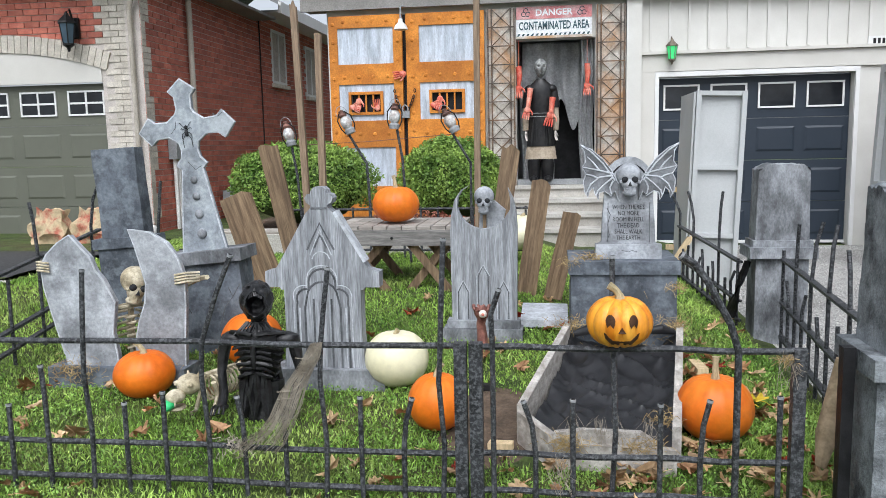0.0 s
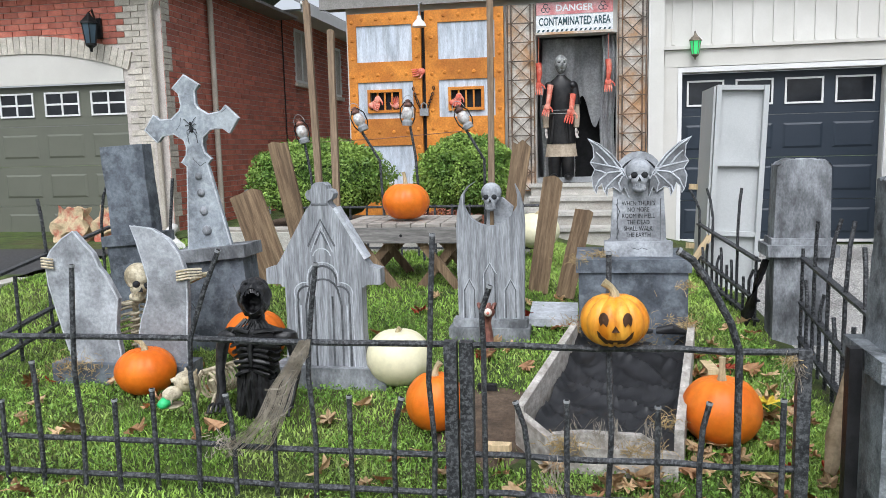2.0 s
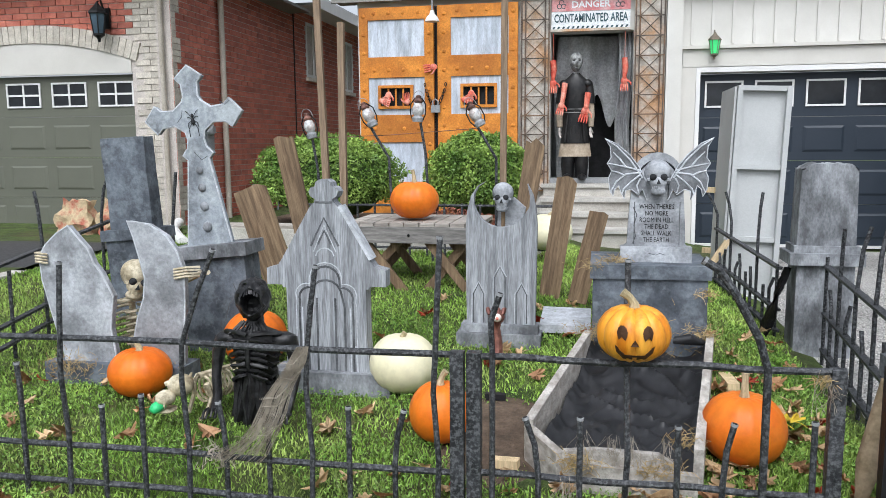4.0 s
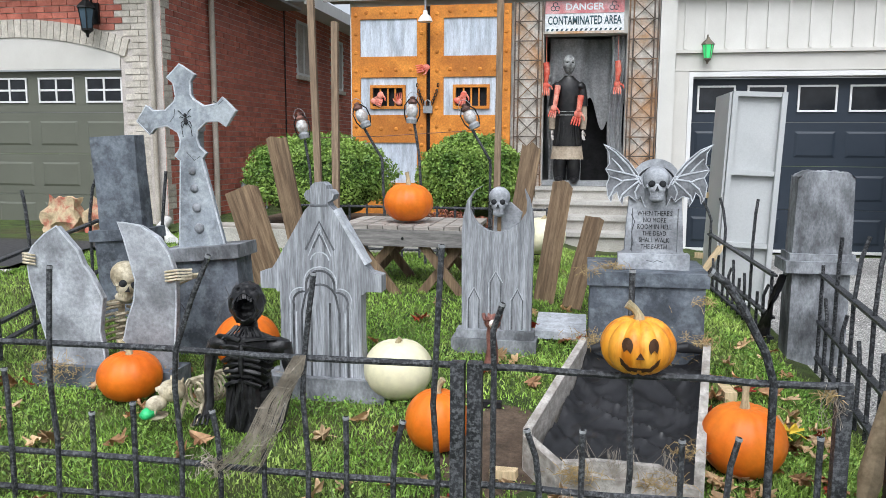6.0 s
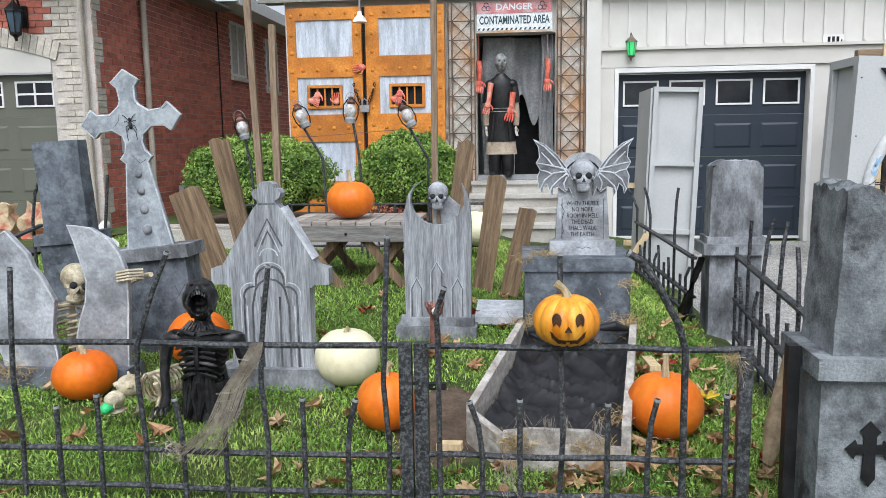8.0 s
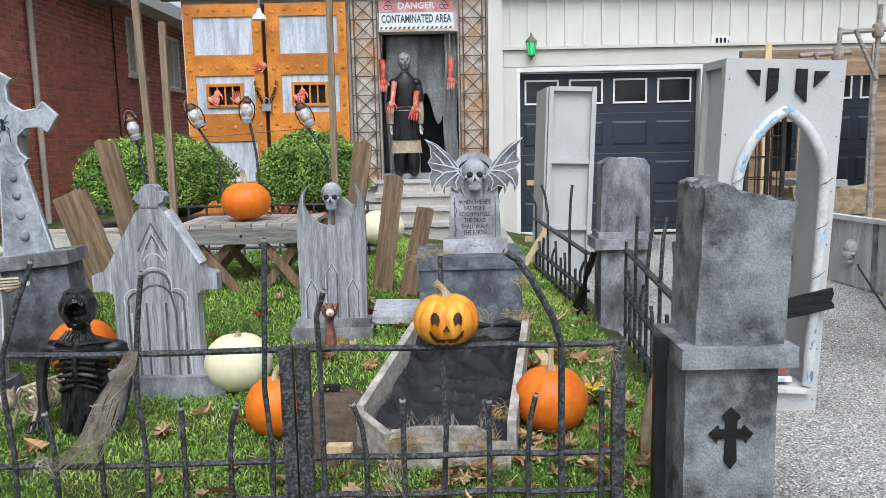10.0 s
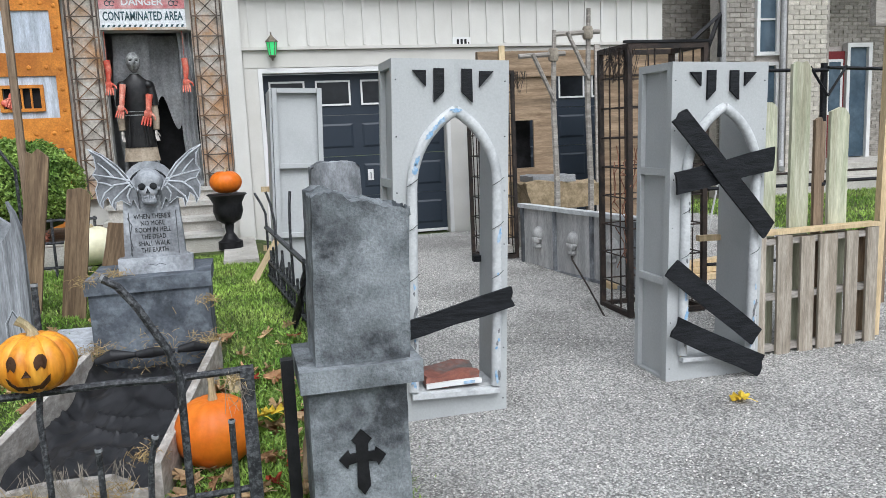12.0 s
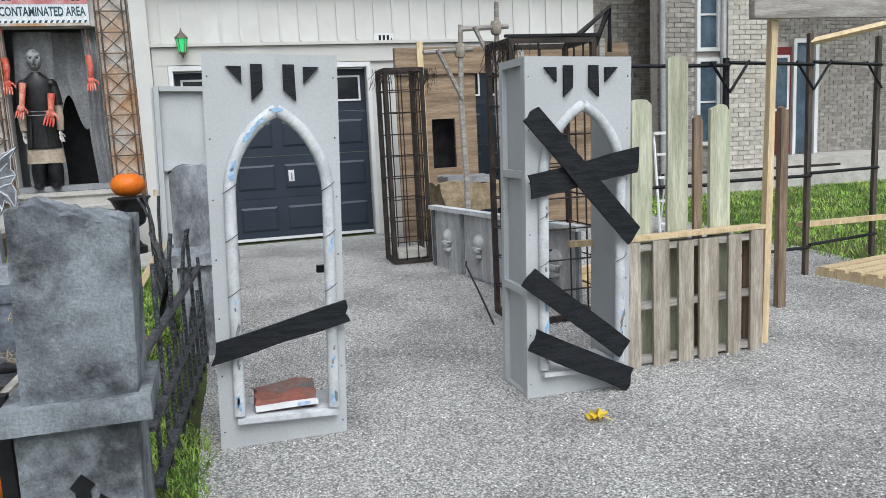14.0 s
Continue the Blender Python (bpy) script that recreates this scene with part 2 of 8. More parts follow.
GLASS_SKY = mat("reflecting_window_glass", (0.05, 0.08, 0.11), (0.1, 0.14, 0.18), 1.5, 0.1, 0.02, 5)
FASCIA = mat("grey_fascia", (0.2, 0.19, 0.18), (0.26, 0.25, 0.235), 2, 0.6, 0.1, 60)
SHINGLE = mat("grey_shingles", (0.1, 0.1, 0.1), (0.2, 0.2, 0.2), 20, 0.9, 0.6, 60)
RUST = mat("rusty_orange_panel", (0.5, 0.17, 0.02), (0.66, 0.26, 0.04), 4, 0.7, 0.3, 50, stain=(0.26, 0.085, 0.015), sscale=1.6, samount=0.55)
ZINC = mat("streaked_zinc_panel", (0.45, 0.5, 0.57), (0.58, 0.63, 0.7), 4, 0.55, 0.2, 50, stain=(0.2, 0.22, 0.25), sscale=3, samount=0.5, stretch=(4, 4, 0.5))
TRUSS = mat("printed_steel_truss", (0.05, 0.04, 0.033), (0.13, 0.1, 0.08), 5, 0.7, 0.3, 50, stain=(0.26, 0.12, 0.04), sscale=2.2, samount=0.5)
TRUSSBACK = mat("tan_truss_backing", (0.4, 0.36, 0.31), (0.62, 0.59, 0.54), 9, 0.8, 0.3, 50, stain=(0.5, 0.24, 0.075), sscale=1.7, samount=0.75)
CONCRETE = mat("concrete", (0.4, 0.38, 0.34), (0.52, 0.5, 0.46), 5, 0.9, 0.4, 80, stain=(0.3, 0.28, 0.25), sscale=1.5, samount=0.5)
STEPTOP = mat("worn_step_stone", (0.4, 0.39, 0.36), (0.5, 0.485, 0.45), 6, 0.85, 0.3, 80, stain=(0.36, 0.34, 0.31), sscale=2, samount=0.4)
ASPHALT = mat("asphalt", (0.035, 0.035, 0.036), (0.065, 0.065, 0.066), 30, 0.9, 0.7, 200)


def gravel_material():
    m = bpy.data.materials.new("grey_gravel")
    m.use_nodes = True
    n, l = m.node_tree.nodes, m.node_tree.links
    bs = n["Principled BSDF"]
    tc = n.new("ShaderNodeTexCoord")
    cells = []
    for sc in (100.0, 240.0):
        v = n.new("ShaderNodeTexVoronoi")
        v.inputs["Scale"].default_value = sc
        l.new(tc.outputs["Object"], v.inputs["Vector"])
        cells.append(v)
    bw = n.new("ShaderNodeRGBToBW")
    l.new(cells[0].outputs["Color"], bw.inputs[0])
    r = n.new("ShaderNodeValToRGB")
    e = r.color_ramp.elements
    e[0].position, e[0].color = 0.15, (0.27, 0.266, 0.254, 1)
    e[1].position, e[1].color = 0.85, (0.78, 0.768, 0.735, 1)
    l.new(bw.outputs[0], r.inputs[0])
    bw2 = n.new("ShaderNodeRGBToBW")
    l.new(cells[1].outputs["Color"], bw2.inputs[0])
    r2 = n.new("ShaderNodeValToRGB")
    r2.color_ramp.elements[0].color, r2.color_ramp.elements[1].color = (0.66, 0.66, 0.66, 1), (1.25, 1.245, 1.24, 1)
    l.new(bw2.outputs[0], r2.inputs[0])
    mx = n.new("ShaderNodeMix")
    mx.data_type, mx.blend_type = "RGBA", "MULTIPLY"
    mx.inputs[0].default_value = 1
    l.new(r.outputs[0], mx.inputs[6])
    l.new(r2.outputs[0], mx.inputs[7])
    big = n.new("ShaderNodeTexNoise")
    big.inputs["Scale"].default_value, big.inputs["Detail"].default_value = 1.3, 7
    l.new(tc.outputs["Object"], big.inputs["Vector"])
    r3 = n.new("ShaderNodeValToRGB")
    r3.color_ramp.elements[0].position, r3.color_ramp.elements[1].position = 0.36, 0.55
    r3.color_ramp.elements[0].color, r3.color_ramp.elements[1].color = (0.7, 0.695, 0.69, 1), (1.02, 1.02, 1.02, 1)
    l.new(big.outputs[0], r3.inputs[0])
    m2 = n.new("ShaderNodeMix")
    m2.data_type, m2.blend_type = "RGBA", "MULTIPLY"
    m2.inputs[0].default_value = 1
    l.new(mx.outputs[2], m2.inputs[6])
    l.new(r3.outputs[0], m2.inputs[7])
    gap = n.new("ShaderNodeValToRGB")
    gap.color_ramp.elements[0].position, gap.color_ramp.elements[1].position = 0.42, 0.72
    gap.color_ramp.elements[0].color, gap.color_ramp.elements[1].color = (1, 1, 1, 1), (0.55, 0.545, 0.535, 1)
    l.new(cells[0].outputs["Distance"], gap.inputs[0])
    m3 = n.new("ShaderNodeMix")
    m3.data_type, m3.blend_type = "RGBA", "MULTIPLY"
    m3.inputs[0].default_value = 1
    l.new(m2.outputs[2], m3.inputs[6])
    l.new(gap.outputs[0], m3.inputs[7])
    l.new(m3.outputs[2], bs.inputs["Base Color"])
    bp = n.new("ShaderNodeBump")
    bp.inputs["Strength"].default_value, bp.inputs["Distance"].default_value = 1.0, 0.012
    bp.invert = True
    l.new(cells[0].outputs["Distance"], bp.inputs["Height"])
    l.new(bp.outputs[0], bs.inputs["Normal"])
    bs.inputs["Roughness"].default_value = 0.9
    return m


GRAVEL = gravel_material()
SOIL = mat("lawn_soil", (0.035, 0.055, 0.014), (0.09, 0.13, 0.03), 5, 0.95, 0.9, 60, stain=(0.085, 0.06, 0.035), sscale=1.3, samount=0.5, dist=0.02)
DIRT = mat("bare_earth", (0.07, 0.05, 0.035), (0.14, 0.1, 0.07), 9, 0.95, 1.0, 50, dist=0.015)


# ---- ground ----
def drive_z(y):
    return 0.17 * min(1.0, max(0.0, (y - 3.9) / 6.0))


def garden_z(x, y):
    e = min(1.0, max(0.0, (x + 0.1) / 0.8))
    cap = 0.42 - 0.16 * e * e * (3 - 2 * e)
    g = min(cap, max(0.0, 0.06 + 0.07 * (y - 2.9) + 0.11 * max(0.0, y - 4.05)))
    k = min(1.0, max(0.0, (1.95 - x) / 0.6))
    k = k * k * (3 - 2 * k)
    d = drive_z(y)
    return d + (g - d) * k - (0.02 if x > 1.95 and x < 7.5 else 0.0)


def ground_sheet(name, xs, ys, zf, material, label, category):
    bm = bmesh.new()
    grid = [[bm.verts.new((x, y, zf(x, y))) for y in ys] for x in xs]
    for i in range(len(xs) - 1):
        for j in range(len(ys) - 1):
            bm.faces.new((grid[i][j], grid[i + 1][j], grid[i + 1][j + 1], grid[i][j + 1]))
    return solo(name, bm, material, label, category, kind="structure", smooth=True)


far = [-900, -200, -60, -25, -12]
xs = far + [x * 0.25 for x in range(-32, 45)] + [14, 20, 30, 60, 200, 900]
ys = far + [-6, -3] + [y * 0.25 for y in range(-4, 60)] + [18, 25, 40, 60, 200, 900]
ground_sheet("ground", xs, ys, garden_z, SOIL, "green lawn with short grass on sloping soil", "lawn")
ground_sheet("gravel_driveway", [1.9 + 0.25 * i for i in range(24)], [-6, -3, -1, 0, 1, 2, 3] + [3.5 + 0.35 * i for i in range(19)],
             lambda x, y: drive_z(y) + 0.004 + 0.006 * noise.noise(Vector((x * 1.3, y * 1.3, 0))), GRAVEL, "light grey crushed gravel driveway", "driveway")
ground_sheet("neighbour_driveway", [-13 + 0.59 * i for i in range(16)], [-6, -3, 0, 1, 2, 3, 4, 5, 6, 7, 7.9], lambda x, y: max(garden_z(-5, y), 0.0) - 0.02 * (y > 7) + 0.012, ASPHALT, "dark asphalt driveway of the neighbouring house", "driveway")

# ---- subject house ----
HY, HT = 9.95, 3.2  # front face of the wall, its top
GD1, GD2, GDZ = (1.71, 3.96), (5.03, 6.95), 2.225


def wall_with_openings(name, x0, x1, y0, y1, z0, z1, holes, material, label, m=None):
    """A wall of boxes round rectangular openings (x0, x1, z0, z1)."""
    bm = bmesh.new()
    x = x0
    for a, b, c, d in sorted(holes):
        if a > x:
            bx(x, a, y0, y1, z0, z1, bm)
        if c > z0:
            bx(a, b, y0, y1, z0, c, bm)
        if d < z1:
            bx(a, b, y0, y1, d, z1, bm)
        x = b
    if x < x1:
        bx(x, x1, y0, y1, z0, z1, bm)
    return solo(name, bm, material, label, "wall", m, kind="structure")


front = wall_with_openings("wall_front", -2.45, 7.05, HY, HY + 0.2, -0.3, HT, [(-0.03, 0.94, 0.9, 2.74), (*GD1, 0, GDZ), (*GD2, 0, GDZ)], SIDING, "white vertical board-and-batten house wall")
for i in range(24):
    x = 1.6 + i * 0.2275
    part("batten", bx(x - 0.015, x + 0.015, HY - 0.022, HY - 0.001, 2.55, HT - 0.004), SIDING, front)
solo("wall_side", bx(6.85, 7.05, HY + 0.204, 18, -0.3, HT), SIDING, "white side wall of the house", "wall", kind="structure")
solo("wall_side_2", bx(-2.45, -2.25, HY + 0.204, 18, -0.3, HT), SIDING, "white side wall of the house", "wall", kind="structure")
solo("soffit", bx(-2.75, 7.3, HY - 0.1, HY + 0.25, HT + 0.004, HT + 0.03), FASCIA, "grey soffit under the eave", "soffit", kind="structure")
solo("fascia", bx(-2.75, 7.3, HY - 0.15, HY - 0.105, HT - 0.03, HT + 0.18), FASCIA, "grey fascia board and gutter", "fascia", kind="structure")
bm = bmesh.new()
v = [bm.verts.new(p) for p in ((-2.8, HY - 0.2, HT + 0.19), (7.35, HY - 0.2, HT + 0.19), (7.35, 14.5, 5.2), (-2.8, 14.5, 5.2), (7.35, 19, 3.3), (-2.8, 19, 3.3))]
bm.faces.new((v[0], v[1], v[2], v[3]))
bm.faces.new((v[3], v[2], v[4], v[5]))
solo("roof", bm, SHINGLE, "grey shingled house roof", "roof", kind="structure")


def garage_door(name, x0, x1, y, z0, z1, paint, glass, label, cols=4, lites=0):
    d = thing(name, label, "garage door", kind="structure")
    h = (z1 - z0) / 4
    w = (x1 - x0) / cols
    for r in range(4):
        a, b = z0 + r * h, z0 + (r + 1) * h - 0.006
        s = part("section", bx(x0, x1, y, y + 0.05, a, b), paint, d, bevel=0.004)
        for c in range(cols):
            k_ = 0.155 if r == 3 else 0.1
            xa, xb = x0 + c * w + k_ * w, x0 + (c + 1) * w - k_ * w
            if r == 3:
                fr = bmesh.new()
                za, zb = a + 0.27 * h, b - 0.2 * h
                for q in ((xa, xb, za - 0.022, za), (xa, xb, zb, zb + 0.022), (xa - 0.022, xa, za - 0.022, zb + 0.022), (xb, xb + 0.022, za - 0.022, zb + 0.022)):
                    bx(q[0], q[1], y - 0.018, y - 0.002, q[2], q[3], fr)
                win = part("window", fr, WHITE, s, "white-framed door window")
                part("pane", bx(xa, xb, y - 0.006, y - 0.003, za, zb), glass, s)
                if lites:
                    mu = bx((xa + xb) / 2 - 0.012, (xa + xb) / 2 + 0.012, y - 0.016, y - 0.007, za, zb)
                    bx(xa, xb, y - 0.014, y - 0.0075, (za + zb) / 2 - 0.012, (za + zb) / 2 + 0.012, mu)
                    part("muntin", mu, WHITE, s)
            else:
                za, zb = a + 0.2 * h, b - 0.2 * h
                pb = prism([(xa, za), (xb, za), (xb, zb), (xa, zb)], y - 0.012, y - 0.001)
                for vv in pb.verts:
                    if vv.co.y < y - 0.006:
                        vv.co.x += 0.03 if vv.co.x < (xa + xb) / 2 else -0.03
                        vv.co.z += 0.025 if vv.co.z < (za + zb) / 2 else -0.025
                part("raised_panel", pb, paint, s)
    return d


garage_door("garage_door_1", GD1[0] + 0.004, GD1[1] - 0.004, HY + 0.12, drive_z(HY) + 0.01, GDZ - 0.004, NAVY, GLASS_DARK, "dark blue panelled garage door with white-framed windows")
garage_door("garage_door_2", GD2[0] + 0.004, GD2[1] - 0.004, HY + 0.12, drive_z(HY) + 0.01, GDZ - 0.004, NAVY, GLASS_DARK, "dark blue panelled garage door with white-framed windows")
dh = thing("door_latch", "white latch handle on the dark garage door", "latch", pose(2.97, HY + 0.108, 0.95))
part("plate", bx(-0.035, 0.035, -0.006, 0.008, -0.07, 0.07), WHITE, dh, bevel=0.003)
part("handle", tube([(0, -0.01, 0.03), (0, -0.035, 0.02), (0, -0.035, -0.05)], 0.009, 7), METAL, dh)
solo("trim", bx(GD1[0] + 0.01, GD1[1] - 0.01, HY + 0.07, HY + 0.112, drive_z(HY) + 0.006, drive_z(HY) + 0.036), WHITE, "white weather strip under the garage door", "trim", kind="structure")
for i, (a, b) in enumerate((GD1, GD2)):
    tr = bmesh.new()
    bx(a - 0.05, a - 0.003, HY - 0.03, HY - 0.002, 0.1, GDZ + 0.06, tr)
    bx(b + 0.003, b + 0.05, HY - 0.03, HY - 0.002, 0.1, GDZ + 0.06, tr)
    bx(a - 0.003, b + 0.003, HY - 0.03, HY - 0.002, GDZ + 0.003, GDZ + 0.06, tr)
    solo("trim", tr, WHITE, "white garage door casing", "trim", kind="structure", bevel=0.006)
tr = bx(1.5, 7.05, HY - 0.035, HY - 0.002, GDZ + 0.066, 2.49)
bx(1.48, 7.07, HY - 0.075, HY - 0.002, 2.494, 2.53, tr)
solo("trim", tr, TRIMW, "cream header board over the garage doors", "trim", kind="structure")
solo("trim", bx(1.31, 1.49, HY - 0.09, HY - 0.003, 0.2, HT - 0.004), SIDING, "white corner pilaster", "trim", kind="structure", bevel=0.006)
tr = bx(1.495, 1.656, HY - 0.03, HY - 0.002, 0.1, GDZ + 0.1)
solo("trim", tr, TRIMW, "cream side board of the garage opening", "trim", kind="structure")
# hall behind the open front door
hall = bmesh.new()
bx(-0.6, 1.5, 11.4, 11.5, 0.85, 2.95, hall)
bx(-0.6, -0.5, HY + 0.21, 11.4, 0.85, 2.95, hall)
bx(1.4, 1.5, HY + 0.21, 11.4, 0.85, 2.95, hall)
solo("wall_hall", hall, GREYPAINT, "grey walls of the dim entrance hall", "wall", kind="structure")
solo("floor_hall", bx(-0.6, 1.5, HY + 0.2, 11.5, 0.8, 0.849), CONCRETE, "concrete floor of the entrance", "floor", kind="structure")
solo("ceiling_hall", bx(-0.6, 1.5, HY + 0.21, 11.5, 2.951, 3.05), GREYPAINT, "grey ceiling of the entrance", "ceiling", kind="structure")
# entrance steps
stp = thing("entrance_steps", "pale concrete steps with projecting stone treads up to the front door", "steps", kind="structure")
for k in range(4):
    yf, zt, xr = HY - 0.27 * (3 - k) - 0.12, 0.47 + 0.155 * k, 1.05 + (0.06 if k < 3 else 0.2)
    part("riser", rough_up(bx(-0.1, xr, yf, HY - 0.004 - 0.001 * k, zt - (0.27 if k == 0 else 0.154), zt - 0.046), 0.004, 8, 3), CONCRETE, stp)
    part("tread", bx(-0.12, xr + 0.025, yf - 0.035, HY - 0.006 - 0.001 * k, zt - 0.045, zt), STEPTOP, stp, "pale worn tread", bevel=0.008)

solo("landing_slab", bx(1.13, 1.47, 7.98, 9.78, 0.12, 0.3), CONCRETE, "pale concrete landing slab beside the steps", "slab", kind="structure", bevel=0.012)


# ---- neighbouring house, red brick ----
NX, NY = -4.6, 9.2


def brick_wall(owner_name, length, height, place, material, label, near=0, bl=0.2, bh=0.0665, depth=0.012, skip=None, cat="wall"):
    """A mortar wall in the local xz plane with single bricks on it; the first `near` bricks are parts."""
    core = bx(0, length, 0.002, 0.2, 0, height)
    w = solo(owner_name, core, MORTAR, label, cat, place, kind="structure")
    j = 0.01
    rest = bmesh.new()
    meshes = {}
    count = 0
    for r in range(int(height / (bh + j))):
        z = r * (bh + j) + j / 2
        x = -(bl + j) / 2 * (r % 2)
        while x < length - 0.02:
            a, b = max(x, 0.0), min(x + bl, length)
            x += bl + j
            if b - a < 0.03 or (skip and skip((a + b) / 2, z + bh / 2)):
                continue
            if count < near and b - a > bl - 0.001 and z > 0.6:
                me = meshes.get("m")
                if me is None:
                    t = bx(0, bl, -depth, 0.001, 0, bh)
                    me = bpy.data.meshes.new("brick")
                    t.to_mesh(me)
                    t.free()
                    me.materials.append(material)
                    meshes["m"] = me
                ob = new("brick", me)
                ob.parent = w
                ob.location = (a, rnd.uniform(-0.002, 0.002), z)
                count += 1
            else:
                bx(a, b, -depth + rnd.uniform(-0.002, 0.002), 0.001, z, z + bh, rest)
    o = part("brickwork", rest, material, w)
    o["kind"] = "stuff"
    return w


EH = 3.75
side_wall = brick_wall("wall_neighbour_side", 11.0, EH, pose(NX, NY, 0.0, 0, 0, 90), BRICK, "red brick side wall of the neighbouring house", 300, depth=0.004, skip=lambda x, z: (4.55 < x < 5.35 and 2.6 < z < 3.62) or (6.5 < x < 7.3 and 2.5 < z < 3.55))
quoin = bmesh.new()
for r in range(47):
    bx(0.0, 0.2 if r % 8 < 4 else 0.1, -0.009, -0.0045, r * 0.0765 + 0.005, r * 0.0765 + 0.0715, quoin)
part("quoin_brickwork", quoin, BUFF, side_wall, "buff corner bricks")["kind"] = "stuff"
nb = wall_with_openings("wall_neighbour_front", -9.2, NX - 0.001, NY + 0.02, NY + 0.09, -0.2, 3.6, [(-8.1, -5.16, -0.2, 2.34)], MORTAR, "brick front of the neighbouring house with an arched garage opening")


def front_bricks():
    rest, buff, arch = bmesh.new(), bmesh.new(), bmesh.new()
    for r in range(47):
        z = r * 0.0765 + 0.2
        x = -9.2 + 0.105 * (r % 2)
        while x < NX - 0.03:
            a, b = x, min(x + 0.2, NX)
            x += 0.21
            if a < -5.16 and b > -8.1 and z < 2.73:
                continue
            bx(a, b, NY + 0.006 + rnd.uniform(-0.002, 0.002), NY + 0.019, z, z + 0.0665, buff if a > -5.3 and z < 3.6 else rest)
    # segmental arch of upright bricks
    cx, half, rise, z0 = -6.63, 1.5, 0.24, 2.49
    R = (half * half + rise * rise) / (2 * rise)
    n = 34
    a0 = math.asin(half / R)
    for i in range(n + 1):
        t = -a0 + 2 * a0 * i / n
        m = Matrix.Translation((cx, NY, z0 + rise - R)) @ Matrix.Rotation(t, 4, "Y")
        bx(-0.042, 0.042, -0.01, 0.019, R, R + 0.22, arch, m)
    o = part("brickwork", rest, BRICK, nb)
    o["kind"] = "stuff"
    o = part("quoin_brickwork", buff, BUFF, nb, "buff corner bricks")
    o["kind"] = "stuff"
    o = part("arch_brickwork", arch, BUFF, nb, "buff brick arch")
    o["kind"] = "stuff"


front_bricks()
ARC_R = (1.5 * 1.5 + 0.24 * 0.24) / 0.48
arch_top = [(-5.165 - 2.93 * i / 16, 2.485 + 0.24 - ARC_R + math.sqrt(ARC_R ** 2 - (-5.165 - 2.93 * i / 16 + 6.63) ** 2)) for i in range(17)]
solo("trim", prism([(-8.095, 2.335), (-5.165, 2.335)] + arch_top, NY + 0.006, NY + 0.0185), TRIMW, "white arched panel over the garage door", "trim", kind="structure")
garage_door("garage_door_3", -8.45, -5.12, NY + 0.1, 0.25, 2.33, OLIVE, GLASS_DARK, "olive green panelled garage door with white-framed windows", 5, 2)
solo("wall_neighbour_rear", bx(-9.2, NX - 0.2, 20.0, 20.2, -0.2, 3.7), BRICK, "rear wall of the neighbouring house", "wall", kind="structure")
solo("neighbour_soffit", bx(-9.6, NX + 0.38, NY - 0.4, 13.0, 3.62, 3.66), FASCIA, "grey soffit of the neighbouring house", "soffit", kind="structure")
solo("neighbour_soffit_2", bx(-9.6, NX + 0.45, 13.0, 20.4, EH + 0.005, EH + 0.04), WHITE, "white soffit of the neighbouring house", "soffit", kind="structure")
solo("neighbour_fascia", bx(NX + 0.45, NX + 0.5, 12.95, 20.4, EH - 0.03, EH + 0.16), WHITE, "white gutter along the neighbouring roof", "gutter", kind="structure")
bm = bmesh.new()
v = [bm.verts.new(p) for p in ((NX + 0.5, NY - 0.45, 3.8), (NX + 0.5, 20.5, 3.92), (-7.2, 20.5, 5.6), (-7.2, NY - 0.45, 5.6), (-9.8, NY - 0.45, 3.8), (-9.8, 20.5, 3.8))]
bm.faces.new((v[0], v[1], v[2], v[3]))
bm.faces.new((v[3], v[2], v[5], v[4]))
bm.faces.new((v[0], v[3], v[4]))
solo("neighbour_roof", bm, SHINGLE, "grey shingled roof of the neighbouring house", "roof", kind="structure")

# windows, pipes and fittings of the brick side wall
for y0, y1, z0, z1 in ((13.75, 14.5, 2.64, 3.6), (15.7, 16.45, 2.52, 3.53)):
    wn = thing("window", "white-framed side window in the brick wall", "window", kind="structure")
    fr = bmesh.new()
    for a, b, c, d in ((y0, y1, z0, z0 + 0.05), (y0, y1, z1 - 0.05, z1), (y0, y0 + 0.05, z0 + 0.05, z1 - 0.05), (y1 - 0.05, y1, z0 + 0.05, z1 - 0.05), ((y0 + y1) / 2 - 0.02, (y0 + y1) / 2 + 0.02, z0 + 0.05, z1 - 0.05)):
        bx(NX - 0.05, NX + 0.015, a, b, c, d, fr)
    part("window_frame", fr, WHITE, wn)
    part("pane", bx(NX - 0.03, NX - 0.005, y0 + 0.05, y1 - 0.05, z0 + 0.05, z1 - 0.05), GLASS_SKY, wn)
    part("window_sill", bx(NX, NX + 0.06, y0 - 0.05, y1 + 0.05, z0 - 0.07, z0 - 0.003), BUFF, wn)
PIPE = mat("beige_metal_pipe", (0.4, 0.36, 0.3), (0.5, 0.46, 0.4), 4, 0.5, 0.1, 60)
PLASTIC = mat("white_plastic_pipe", (0.66, 0.66, 0.64), (0.76, 0.76, 0.74), 4, 0.5, 0.1, 60)
METER = mat("grey_meter_box", (0.22, 0.23, 0.24), (0.3, 0.31, 0.32), 4, 0.5, 0.1, 60)


def along(name, pts, r, material, label, cat, n=10):
    return solo(name, tube(pts, r, n), material, label, cat, smooth=True)


